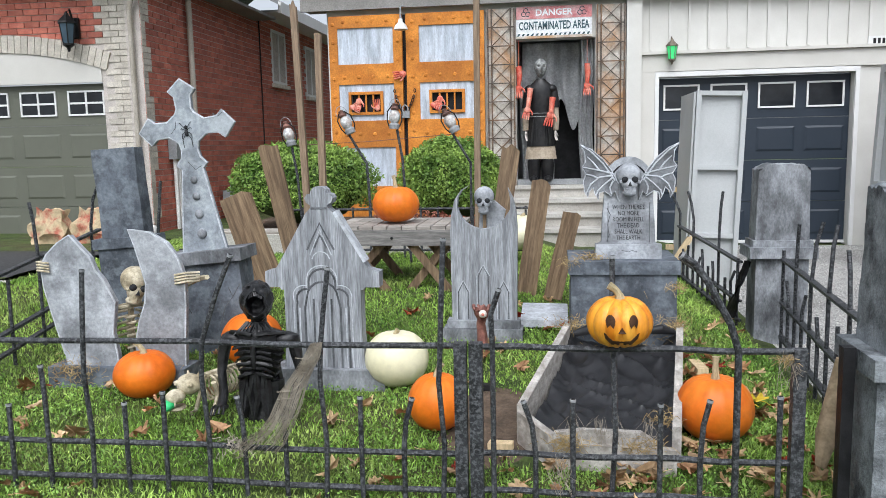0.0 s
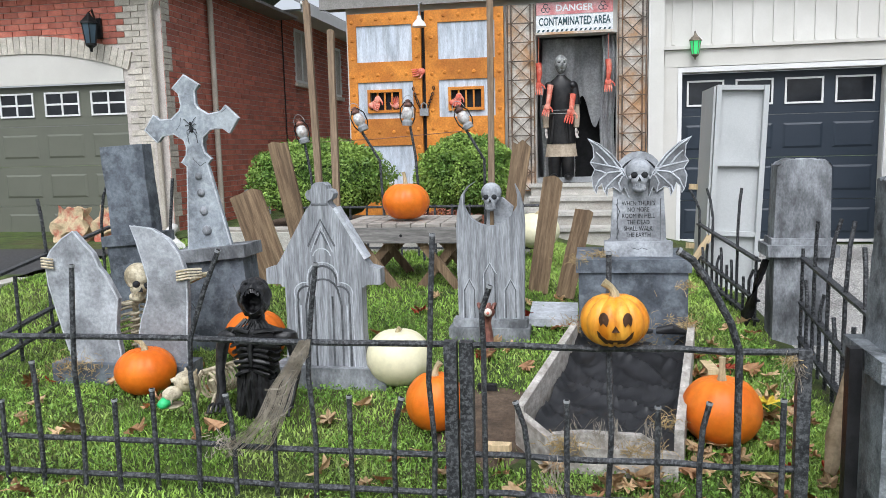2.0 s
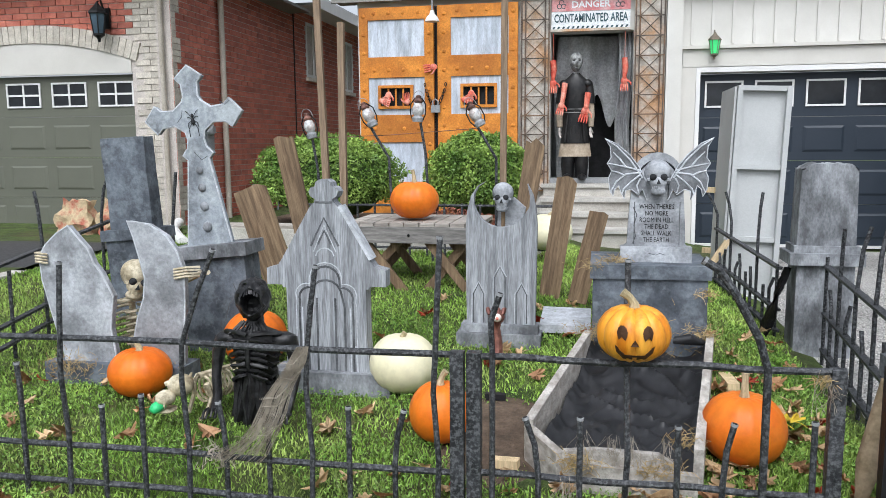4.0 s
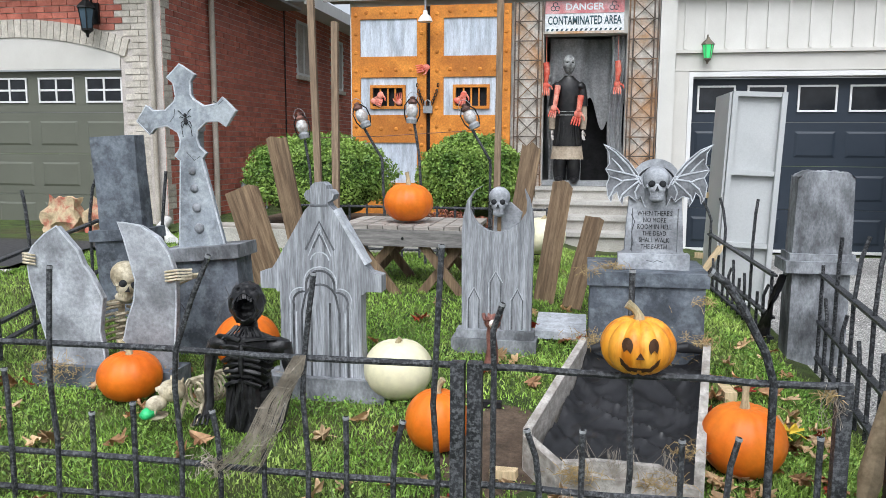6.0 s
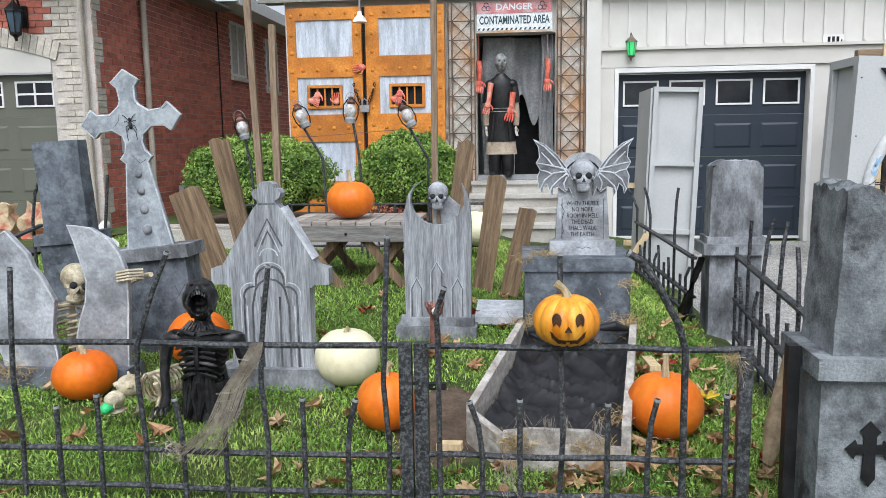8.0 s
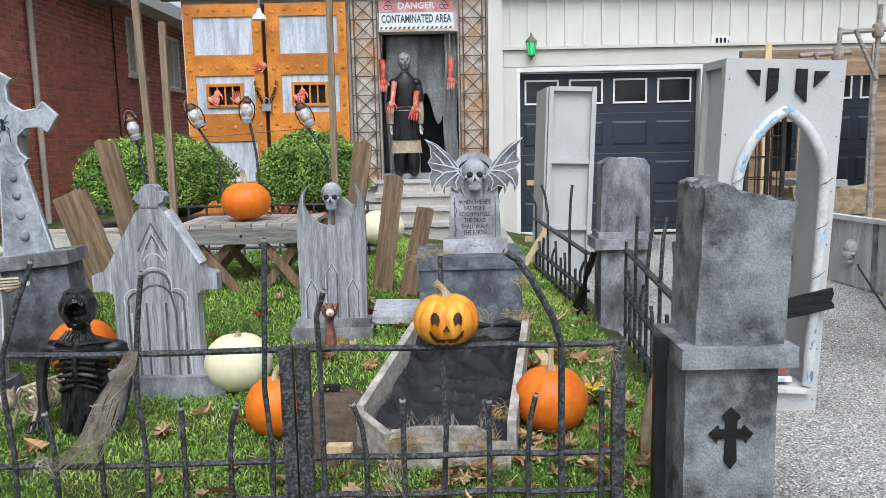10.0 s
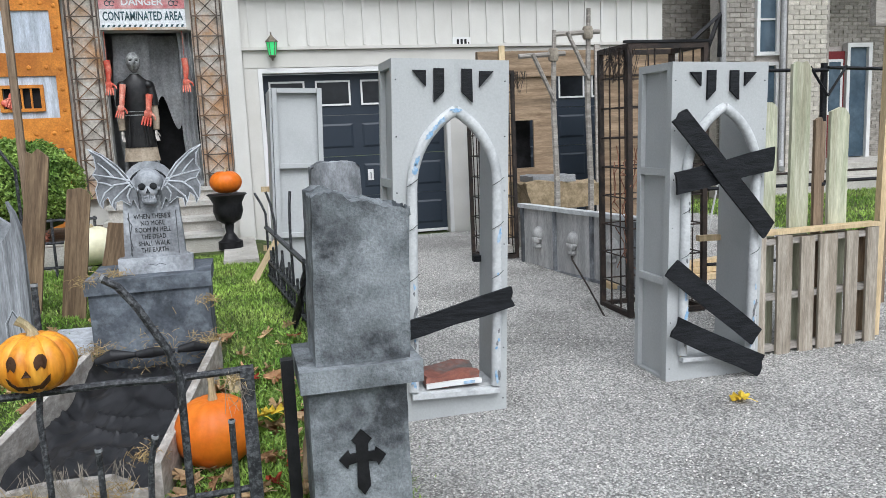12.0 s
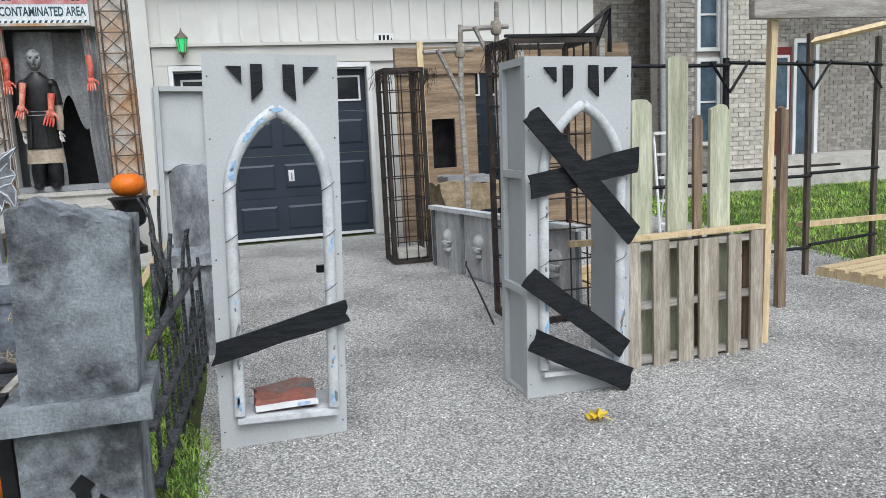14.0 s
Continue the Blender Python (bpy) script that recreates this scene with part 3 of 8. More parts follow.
along("downspout", [(NX + 0.07, 10.4, 0.3), (NX + 0.07, 10.4, 3.6)], 0.04, PIPE, "beige metal downspout on the brick wall", "downspout")
along("downspout", [(NX - 0.1, NY - 0.06, 0.3), (NX - 0.1, NY - 0.06, 3.2), (NX + 0.1, NY - 0.2, 3.55)], 0.032, PIPE, "beige downspout at the brick corner", "downspout")
along("cable", [(NX + 0.02, 13.15, 0.4), (NX + 0.02, 13.15, 3.7)], 0.012, BLACK, "black cable running up the brick wall", "cable", 6)
for dy in (0.0, 0.09, 0.2):
    along("conduit", [(NX + 0.06, 9.75 + dy, 0.4), (NX + 0.06, 9.75 + dy, 1.35)], 0.025, PLASTIC, "white electrical conduit on the brick wall", "conduit")
mb = thing("electric_meter", "grey electric meter box on the brick wall", "meter", pose(NX, 9.8, 1.35))
part("box", bx(0.012, 0.13, -0.12, 0.14, 0, 0.42), METER, mb, bevel=0.01)
part("dial", lathe([(0.07, 0), (0.07, 0.05), (0.05, 0.07)], 16, c=(0, 0, 0)), METER, mb).matrix_basis = pose(0.13, 0.01, 0.28, 0, 90, 0)
gm = thing("gas_meter", "grey gas meter with pipes beside the bush", "meter", pose(NX, 11.3, 0.55))
part("body", bx(0.08, 0.3, -0.15, 0.15, 0.0, 0.3), METER, gm, bevel=0.04)
part("pipe", tube([(0.2, -0.1, 0.3), (0.2, -0.1, 0.42), (0.2, 0.5, 0.42), (0.2, 0.5, -0.4)], 0.02), METER, gm, smooth=True)
part("regulator", lathe([(0.03, 0), (0.09, 0.02), (0.09, 0.06), (0.03, 0.1)], 16), METER, gm, smooth=True).matrix_basis = pose(0.2, 0.3, 0.45)
along("drain_pipe", [(-4.45, 8.9, 0.5), (-4.3, 8.5, 0.46), (-3.9, 7.9, 0.45), (-3.6, 7.5, 0.44)], 0.06, PLASTIC, "white corrugated drain pipe lying on the lawn", "pipe", 12)
KRAFT = mat("printed_paper_sack", (0.42, 0.33, 0.2), (0.54, 0.44, 0.28), 5, 0.8, 0.5, 30, stain=(0.34, 0.05, 0.035), sscale=5, samount=0.85)
for x, y in ((-5.35, 8.25), (-4.85, 8.3)):
    sk = rough_up(block(-0.2, 0.2, -0.12, 0.12, 0.0, 0.4, 8, 5, 9), 0.085, 7)
    for v in sk.verts:
        if v.co.z > 0.29:
            v.co.x *= 0.8
            v.co.y *= 0.6
    solo("paper_sack", sk, KRAFT, "full brown paper sack with red print by the garage", "sack", pose(x, y, garden_z(x, y) - 0.02), group="paper sacks", smooth=True)
solo("kerb_strip", bx(-4.16, -4.0, -3, 8.6, 0.0, 0.45), CONCRETE, "pale concrete edging strip along the driveway", "edging", kind="structure").matrix_basis = Matrix(((1, 0, 0, 0), (0, 1, 0, 0), (0, 0.0, 1, -0.03), (0, 0, 0, 1)))
solo("garage_apron", bx(-9.2, -4.2, 7.9, NY + 0.1, 0.1, 0.405), CONCRETE, "concrete apron before the olive garage", "apron", kind="structure", bevel=0.01)


def coach_lamp(name, label, place, body, glow=None, h=0.42):
    """A wall lantern; local -y points away from the wall."""
    o = thing(name, label, "wall lamp", place)
    part("back_plate", bx(-0.05, 0.05, -0.03, 0.0, -0.1, 0.12), body, o, bevel=0.01)
    part("arm", tube([(0, -0.03, 0.05), (0, -0.1, 0.2), (0, -0.16, 0.16)], 0.012), body, o, smooth=True)
    part("cap", lathe([(0.015, 0.16), (0.03, 0.13), (0.1, 0.06), (0.105, 0.04)], 6, c=(0, -0.16, 0)), body, o)
    part("glass", lathe([(0.085, 0.038), (0.055, -0.17)], 6, c=(0, -0.16, 0)), glow or GLASS_SKY, o)
    fr = bmesh.new()
    for k in range(6):
        t = k * math.pi / 3
        tube([(0.088 * math.cos(t), -0.16 + 0.088 * math.sin(t), 0.04), (0.058 * math.cos(t), -0.16 + 0.058 * math.sin(t), -0.17)], 0.006, 5, fr)
    lathe([(0.06, -0.17), (0.06, -0.19), (0.02, -0.22), (0.012, -0.26)], 12, fr, (0, -0.16, 0))
    part("cage", fr, body, o)
    return o


LAMPBODY = mat("black_lamp_metal", (0.012, 0.012, 0.013), (0.03, 0.03, 0.03), 6, 0.4, 0.2, 60, metal=0.6)
BRONZE = mat("bronze_lamp_metal", (0.13, 0.11, 0.08), (0.22, 0.19, 0.15), 6, 0.5, 0.3, 60, metal=0.5)
GREENGLOW = bpy.data.materials.new("green_bulb")
GREENGLOW.use_nodes = True
gb = GREENGLOW.node_tree.nodes["Principled BSDF"]
gb.inputs["Base Color"].default_value = (0.05, 0.5, 0.15, 1)
gb.inputs["Emission Color"].default_value = (0.1, 1.0, 0.28, 1)
gb.inputs["Emission Strength"].default_value = 0.25
coach_lamp("wall_lamp", "black coach lantern on the buff brick front", pose(-5.45, NY - 0.01, 2.98) @ Matrix.Scale(1.12, 4), LAMPBODY)
coach_lamp("wall_lamp", "bronze coach lantern with a glowing green bulb", pose(1.84, HY - 0.004, 2.55) @ Matrix.Scale(0.72, 4), BRONZE, GREENGLOW)
pl = thing("number_plate_sign", "white house sign with black bars", "sign", pose(4.2, HY, 2.56))
part("plate", bx(-0.12, 0.12, -0.03, -0.019, -0.06, 0.06), WHITE, pl)
for k in range(3):
    part("bar", bx(-0.065 + k * 0.05, -0.035 + k * 0.05, -0.034, -0.0305, -0.035, 0.035), BLACK, pl)
part("bar", bx(0.085, 0.1, -0.034, -0.0305, -0.04, 0.0), BLACK, pl)

# ---- orange prison doors, truss columns and sign at the entrance ----
FLESH = mat("red_rubber_prop", (0.5, 0.05, 0.03), (0.72, 0.22, 0.15), 9, 0.5, 0.3, 40, stain=(0.75, 0.42, 0.32), sscale=6, samount=0.7)
PALE = mat("pale_rubber_prop", (0.55, 0.5, 0.46), (0.68, 0.64, 0.6), 9, 0.5, 0.3, 40)


def claw(c, s, m, bm=None):
    """A plain five-pronged prop, fingers along local -z."""
    bm = bmesh.new() if bm is None else bm
    q = Matrix.Translation(c) @ m @ Matrix.Scale(s, 4)
    n0 = len(bm.verts)
    blob((0, 0, 0), (0.042, 0.018, 0.05), bm, 2)
    for k in range(4):
        x = -0.033 + 0.022 * k
        tube([(x, 0, -0.035), (x * 1.2, -0.01, -0.085), (x * 1.25, -0.025, -0.12)], [0.011, 0.01, 0.006], 6, bm)
    tube([(0.035, 0, 0.01), (0.07, -0.01, -0.02), (0.08, -0.015, -0.05)], [0.012, 0.01, 0.007], 6, bm)
    bm.verts.ensure_lookup_table()
    for v in list(bm.verts)[n0:]:
        v.co = q @ v.co
    return bm


DX0, DX1, DZ0, DZ1, DY = -2.4, -0.42, 0.5, 3.1, HY - 0.12
mid = -1.43
for nm, a, b, gaps in (("L", DX0, mid - 0.025, (-2.29, -1.57)), ("R", mid + 0.025, DX1, (-1.24, -0.53))):
    dr = thing("prison_door", "orange riveted prison door with zinc panels and a barred hatch", "door", group="prison doors")
    g0, g1 = gaps
    cx = (g0 + g1) / 2
    bars = ((2.5, 2.95), (1.79, 2.25), (0.95, 1.45))
    fr = bmesh.new()
    bx(a, g0, DY, DY + 0.06, DZ0, DZ1, fr)
    bx(g1, b, DY, DY + 0.06, DZ0, DZ1, fr)
    lo = DZ0
    for z0, z1 in sorted(bars):
        bx(g0, g1, DY, DY + 0.06, lo, z0, fr)
        lo = z1
    bx(g0, g1, DY, DY + 0.06, lo, DZ1, fr)
    part("frame", fr, RUST, dr)
    hx0, hx1, hz0, hz1 = cx - 0.2, cx + 0.18, 1.9, 2.12
    for z0, z1 in bars:
        pb = bmesh.new()
        if z0 == 1.79:
            for q in ((g0, hx0, z0, z1), (hx1, g1, z0, z1), (hx0, hx1, z0, hz0), (hx0, hx1, hz1, z1)):
                bx(q[0], q[1], DY + 0.02, DY + 0.05, q[2], q[3], pb)
        else:
            bx(g0, g1, DY + 0.02, DY + 0.05, z0, z1, pb)
        part("zinc_panel", pb, ZINC, dr)
    hf = bmesh.new()
    for q in ((hx0 - 0.035, hx1 + 0.035, hz0 - 0.035, hz0), (hx0 - 0.035, hx1 + 0.035, hz1, hz1 + 0.035), (hx0 - 0.035, hx0, hz0, hz1), (hx1, hx1 + 0.035, hz0, hz1)):
        bx(q[0], q[1], DY - 0.012, DY + 0.03, q[2], q[3], hf)
    hatch = part("hatch_frame", hf, RUST, dr)
    # Black sheet stands in for the shade behind the hatch bars.
    part("hatch_back", bx(hx0, hx1, DY + 0.07, DY + 0.08, hz0, hz1), BLACK, dr)
    for k in range(1, 4):
        xx = hx0 + (hx1 - hx0) * k / 4
        part("hatch_bar", bx(xx - 0.01, xx + 0.01, DY, DY + 0.015, hz0, hz1), RUST, hatch)
    for z in (2.34, 1.62, 3.03, 0.8):
        for k in range(4):
            part("rivet", blob((g0 + 0.08 + k * (g1 - g0 - 0.16) / 3, DY, z), (0.028, 0.014, 0.028), sub=1), RUST, dr)
    for x in ((a + g0) / 2, (g1 + b) / 2):
        for k in range(11):
            part("rivet", blob((x, DY, 0.75 + k * 0.225), (0.028, 0.014, 0.028), sub=1), RUST, dr)
    reach = [((hx0 + 0.1, DY - 0.02, hz0 + 0.13), 1.0, 15), ((hx0 + 0.02, DY - 0.02, hz0 + 0.06), 0.9, -70)]
    if nm == "L":
        reach.append(((hx1 - 0.04, DY - 0.02, hz0 + 0.05), 0.9, 175))
    for c_, s_, r__ in reach:
        solo("rubber_claw_prop", claw(c_, s_, Matrix.Rotation(radians(r__), 4, "Y")), FLESH, "reddish rubber claw reaching through the hatch", "prop", group="hatch claws", smooth=True)
# Black strip added to stand in for the shade between the two leaves.
solo("door_gap_board", bx(mid - 0.0245, mid + 0.0245, DY + 0.065, DY + 0.09, DZ0, DZ1), BLACK, "black strip standing in for the shade in the door gap", "board")
solo("rubber_claw_prop", claw((mid - 0.02, DY - 0.03, 2.36), 1.0, Matrix.Rotation(radians(80), 4, "Y")), FLESH, "reddish rubber claw reaching out of the door gap", "prop", smooth=True)
ch = thing("door_chain", "rusty chain with a heavy padlock between the doors", "chain", pose(mid, DY - 0.02, 1.95))
for sx in (-1, 1):
    for k in range(7):
        t = k / 6
        p = (sx * (0.13 - 0.1 * t), -0.01, 0.2 - 0.26 * t ** 0.7)
        part("link", tube([(p[0] + 0.012 * math.cos(u), p[1] + (0.012 * math.sin(u) if k % 2 else 0), p[2] + 0.024 * math.sin(u)) for u in [i * math.pi / 4 for i in range(9)]], 0.006, 5), LAMPBODY, ch)
part("padlock", bx(-0.05, 0.06, -0.035, 0.0, -0.14, -0.05), METER, ch, bevel=0.012)
part("shackle", tube([(-0.03, -0.018, -0.05), (-0.03, -0.018, 0.0), (0.0, -0.018, 0.025), (0.035, -0.018, 0.0), (0.035, -0.018, -0.05)], 0.009, 6), METER, ch)
bl = thing("barn_lamp", "galvanised gooseneck lamp above the prison doors", "lamp", pose(mid, HY - 0.3, 2.95))
part("shade", lathe([(0.09, -0.07), (0.07, -0.02), (0.03, 0.02), (0.025, 0.06)], 16), PLASTIC, bl, smooth=True)
part("neck", tube([(0, 0, 0.05), (0, 0, 0.2), (0, 0.15, 0.24)], 0.012), METER, bl)


def truss_column(x0, x1, z0, z1):
    o = thing("truss_column", "rusty steel lattice truss column beside the entrance", "column", group="truss columns")
    w = x1 - x0
    y = HY - 0.09
    part("backing", bx(x0, x1, y + 0.02, HY - 0.004, z0, z1), TRUSSBACK, o)
    for x in (x0 + 0.015, x0 + 0.06, x1 - 0.06, x1 - 0.015):
        part("upright", bx(x - 0.0075, x + 0.0075, y - 0.015, y + 0.019, z0, z1), TRUSS, o)
    n = int((z1 - z0) / 0.21)
    h = (z1 - z0) / n
    for k in range(n):
        za, zb = z0 + k * h, z0 + (k + 1) * h
        part("crossbar", bx(x0 + 0.01, x1 - 0.01, y - 0.022, y - 0.016, za - 0.006, za + 0.008), TRUSS, o)
        br = tube([(x0 + 0.06, y - 0.01, za), (x1 - 0.06, y - 0.01, zb)], 0.006, 5)
        tube([(x1 - 0.06, y - 0.012, za), (x0 + 0.06, y - 0.012, zb)], 0.006, 5, br)
        part("brace", br, TRUSS, o)
    return o


truss_column(-0.39, -0.035, 0.85, 3.11)
truss_column(0.945, 1.3, 0.85, 3.11)
sg = thing("warning_sign", "red and white contaminated area warning sign over the entrance", "sign", pose(0.435, HY - 0.03, 2.935) @ Matrix.Diagonal((0.975, 1, 0.97, 1)))
SIGNRED = mat("faded_sign_red", (0.5, 0.16, 0.17), (0.66, 0.3, 0.3), 6, 0.6, 0.1, 60, stain=(0.6, 0.5, 0.5), sscale=4, samount=0.5)
SIGNWHITE = mat("sign_white", (0.66, 0.68, 0.7), (0.76, 0.78, 0.8), 6, 0.6, 0.1, 60)
SIGNTEXT = mat("sign_teal_black", (0.02, 0.05, 0.06), (0.05, 0.1, 0.12), 6, 0.6, 0.1, 60)
part("board", bx(-0.47, 0.47, -0.03, 0.026, -0.17, 0.19), SIGNWHITE, sg)
part("red_band", bx(-0.47, 0.47, -0.036, -0.0305, 0.04, 0.19), SIGNRED, sg)
part("frame", bx(-0.48, 0.48, -0.04, 0.026, -0.2, -0.172), TRUSSBACK, sg)
for k in range(16):
    part("hazard_stripe", prism([(-0.46 + k * 0.058, -0.168), (-0.435 + k * 0.058, -0.168), (-0.42 + k * 0.058, -0.14), (-0.445 + k * 0.058, -0.14)], -0.036, -0.031), SIGNTEXT, sg)


def words(name, text, size, material, parent, m, depth=0.002, width=None, spacing=1.0, align="CENTER", bold=0.0):
    cu = bpy.data.curves.new(name, "FONT")
    cu.body, cu.size, cu.extrude, cu.align_x, cu.space_line, cu.offset = text, size, depth, align, spacing, bold
    cu.resolution_u = 2
    tmp = bpy.data.objects.new("tmp", cu)
    scene.collection.objects.link(tmp)
    bpy.context.view_layer.update()
    me = bpy.data.meshes.new_from_object(tmp.evaluated_get(bpy.context.evaluated_depsgraph_get()))
    bpy.data.objects.remove(tmp)
    me.name = name
    me.materials.clear()
    me.materials.append(material)
    if width:
        xs_ = [v.co.x for v in me.vertices]
        k = width / (max(xs_) - min(xs_))
        for v in me.vertices:
            v.co.x *= k
    ob = new(name, me)
    ob.parent = parent
    ob.matrix_basis = m
    return ob


words("lettering", "DANGER", 0.11, SIGNWHITE, sg, pose(0, -0.038, 0.08, 90, 0, 0), width=0.46, bold=0.003)
words("lettering", "CONTAMINATED AREA", 0.14, SIGNTEXT, sg, pose(0, -0.033, -0.09, 90, 0, 0), width=0.88, bold=0.003)
for sx in (-1, 1):
    bh = bmesh.new()
    for k in range(3):
        t = radians(90 + 120 * k)
        tube([(sx * 0.35 + 0.03 * math.cos(t) + 0.028 * math.cos(u), -0.037, 0.115 + 0.03 * math.sin(t) + 0.028 * math.sin(u)) for u in [i * math.pi / 4 for i in range(8)]], 0.005, 4, bh)
    part("symbol", bh, SIGNTEXT, sg)

# entrance: curtains, figure, hanging arms
GAUZE = mat("grey_gauze_cloth", (0.48, 0.49, 0.5), (0.62, 0.63, 0.64), 5, 0.9, 0.4, 40, stain=(0.28, 0.28, 0.3), sscale=2, samount=0.5)


def curtain(x0, x1, y, z0, z1, folds, amp, seed, drop=0.0):
    bm = bmesh.new()
    nx, nz = 36, 10
    g = []
    for i in range(nx + 1):
        col_ = []
        for j in range(nz + 1):
            u, v = i / nx, j / nz
            zb = z0 + drop * (0.5 + 0.5 * math.sin(u * 9 + seed)) * (1 if j == 0 else (1 - v) ** 2)
            col_.append(bm.verts.new((x0 + (x1 - x0) * u + 0.02 * math.sin(7 * v + seed), y + amp * math.sin(u * folds * 2 * math.pi + seed + v), zb + (z1 - zb) * v)))
        g.append(col_)
    for i in range(nx):
        for j in range(nz):
            bm.faces.new((g[i][j], g[i + 1][j], g[i + 1][j + 1], g[i][j + 1]))
    bmesh.ops.solidify(bm, geom=bm.faces, thickness=0.004)
    return bm


solo("gauze_curtain", curtain(0.02, 0.42, HY + 0.25, 0.98, 2.72, 3, 0.012, 1), GAUZE, "grey gauze curtain hanging in the entrance", "curtain", group="gauze curtains", smooth=True)
solo("gauze_curtain", curtain(0.76, 0.935, HY + 0.12, 0.96, 2.72, 3, 0.025, 2), GAUZE, "grey gauze curtain hanging in the entrance", "curtain", group="gauze curtains", smooth=True)
solo("gauze_curtain", curtain(0.38, 0.84, HY + 0.36, 2.02, 2.72, 3, 0.018, 2.2, -0.4), GAUZE, "torn grey gauze hanging in the entrance", "curtain", group="gauze curtains", smooth=True)
# Black sheet added to stand in for the unlit depth of the hall.
solo("door_leaf", bx(0.25, 1.2, HY + 0.75, HY + 0.8, 0.86, 2.7), BLACK, "black sheet added for the dark depth of the hall", "door", bevel=0.01)
solo("door_sill", bx(-0.025, 0.935, HY - 0.03, HY + 0.2, 0.94, 1.0), METER, "grey metal door sill", "sill", kind="structure")
# the costumed dummy, one plain figure
APRON = mat("dummy_black_leather", (0.004, 0.004, 0.005), (0.014, 0.014, 0.015), 6, 0.4, 0.7, 20, stain=(0.03, 0.028, 0.026), sscale=9, samount=0.4)
KHAKI = mat("khaki_cloth", (0.33, 0.27, 0.2), (0.42, 0.35, 0.27), 6, 0.85, 0.4, 40)
MASK = mat("grey_rubber_mask", (0.11, 0.115, 0.115), (0.36, 0.37, 0.36), 14, 0.6, 0.5, 40)
fig = bmesh.new()
FX, FY = 0.27, HY + 0.06


def figure_piece(bm, mi, build):
    n0 = len(bm.faces)
    build(bm)
    bm.faces.ensure_lookup_table()
    for fc in list(bm.faces)[n0:]:
        fc.material_index = mi


def ring_body(prof, n=14):
    def go(bm):
        rings = [[bm.verts.new((FX + rx * math.cos(2 * math.pi * k / n), FY + ry * math.sin(2 * math.pi * k / n), z)) for k in range(n)] for rx, ry, z in prof]
        for a_, b_ in zip(rings, rings[1:]):
            for k in range(n):
                bm.faces.new((a_[k], a_[(k + 1) % n], b_[(k + 1) % n], b_[k]))
        bm.faces.new(rings[0][::-1])
        bm.faces.new(rings[-1])
    return go


figure_piece(fig, 1, ring_body([(0.2, 0.1, 1.26), (0.185, 0.1, 1.36), (0.17, 0.09, 1.5)]))
figure_piece(fig, 0, ring_body([(0.178, 0.105, 1.42), (0.172, 0.105, 1.5), (0.152, 0.1, 1.72), (0.14, 0.098, 1.86), (0.148, 0.1, 2.0), (0.155, 0.095, 2.1), (0.14, 0.08, 2.18), (0.09, 0.07, 2.22), (0.05, 0.05, 2.26)], 22))
for zz in (1.83, 1.79):
    figure_piece(fig, 2, lambda bm, zz=zz: tube([(FX + 0.146 * math.cos(t), FY + 0.104 * math.sin(t), zz) for t in [math.pi * (1 + k / 10) for k in range(11)]], 0.005, 5, bm))
for k in range(5):
    figure_piece(fig, 0, lambda bm, k=k: tube([(FX - 0.12 + 0.06 * k, FY - 0.085, 1.43), (FX - 0.1 + 0.05 * k, FY - 0.094, 1.6), (FX - 0.09 + 0.045 * k, FY - 0.085, 1.76)], [0.02, 0.014, 0.006], 6, bm))
for sx in (-1, 1):
    figure_piece(fig, 0, lambda bm, sx=sx: tube([(FX + sx * 0.08, FY, 0.98), (FX + sx * 0.085, FY - 0.01, 1.15), (FX + sx * 0.075, FY, 1.3)], [0.07, 0.08, 0.085], 10, bm))
    figure_piece(fig, 0, lambda bm, sx=sx: blob((FX + sx * 0.09, FY - 0.07, 1.01), (0.055, 0.13, 0.045), bm))
    figure_piece(fig, 0, lambda bm, sx=sx: blob((FX + sx * 0.14, FY, 2.13), (0.065, 0.07, 0.06), bm))
    figure_piece(fig, 0, lambda bm, sx=sx: tube([(FX + sx * 0.155, FY, 2.14), (FX + sx * 0.175, FY, 1.98), (FX + sx * 0.178, FY, 1.9)], [0.05, 0.056, 0.06], 9, bm))
    figure_piece(fig, 1, lambda bm, sx=sx: tube([(FX + sx * 0.178, FY, 1.91), (FX + sx * 0.19, FY - 0.01, 1.75), (FX + sx * 0.185, FY - 0.03, 1.62)], [0.045, 0.042, 0.036], 9, bm))
    figure_piece(fig, 3, lambda bm, sx=sx: claw((FX + sx * 0.185, FY - 0.035, 1.58), 0.75, Matrix.Rotation(radians(70), 4, "Z"), bm))
n0 = len(fig.verts)
figure_piece(fig, 2, lambda bm: blob((0, 0, 0), (0.08, 0.095, 0.118), bm, 4))
fig.verts.ensure_lookup_table()
MASK_TURN = Matrix.Translation((FX, FY - 0.02, 2.39)) @ Matrix.Rotation(radians(10), 4, "Z")
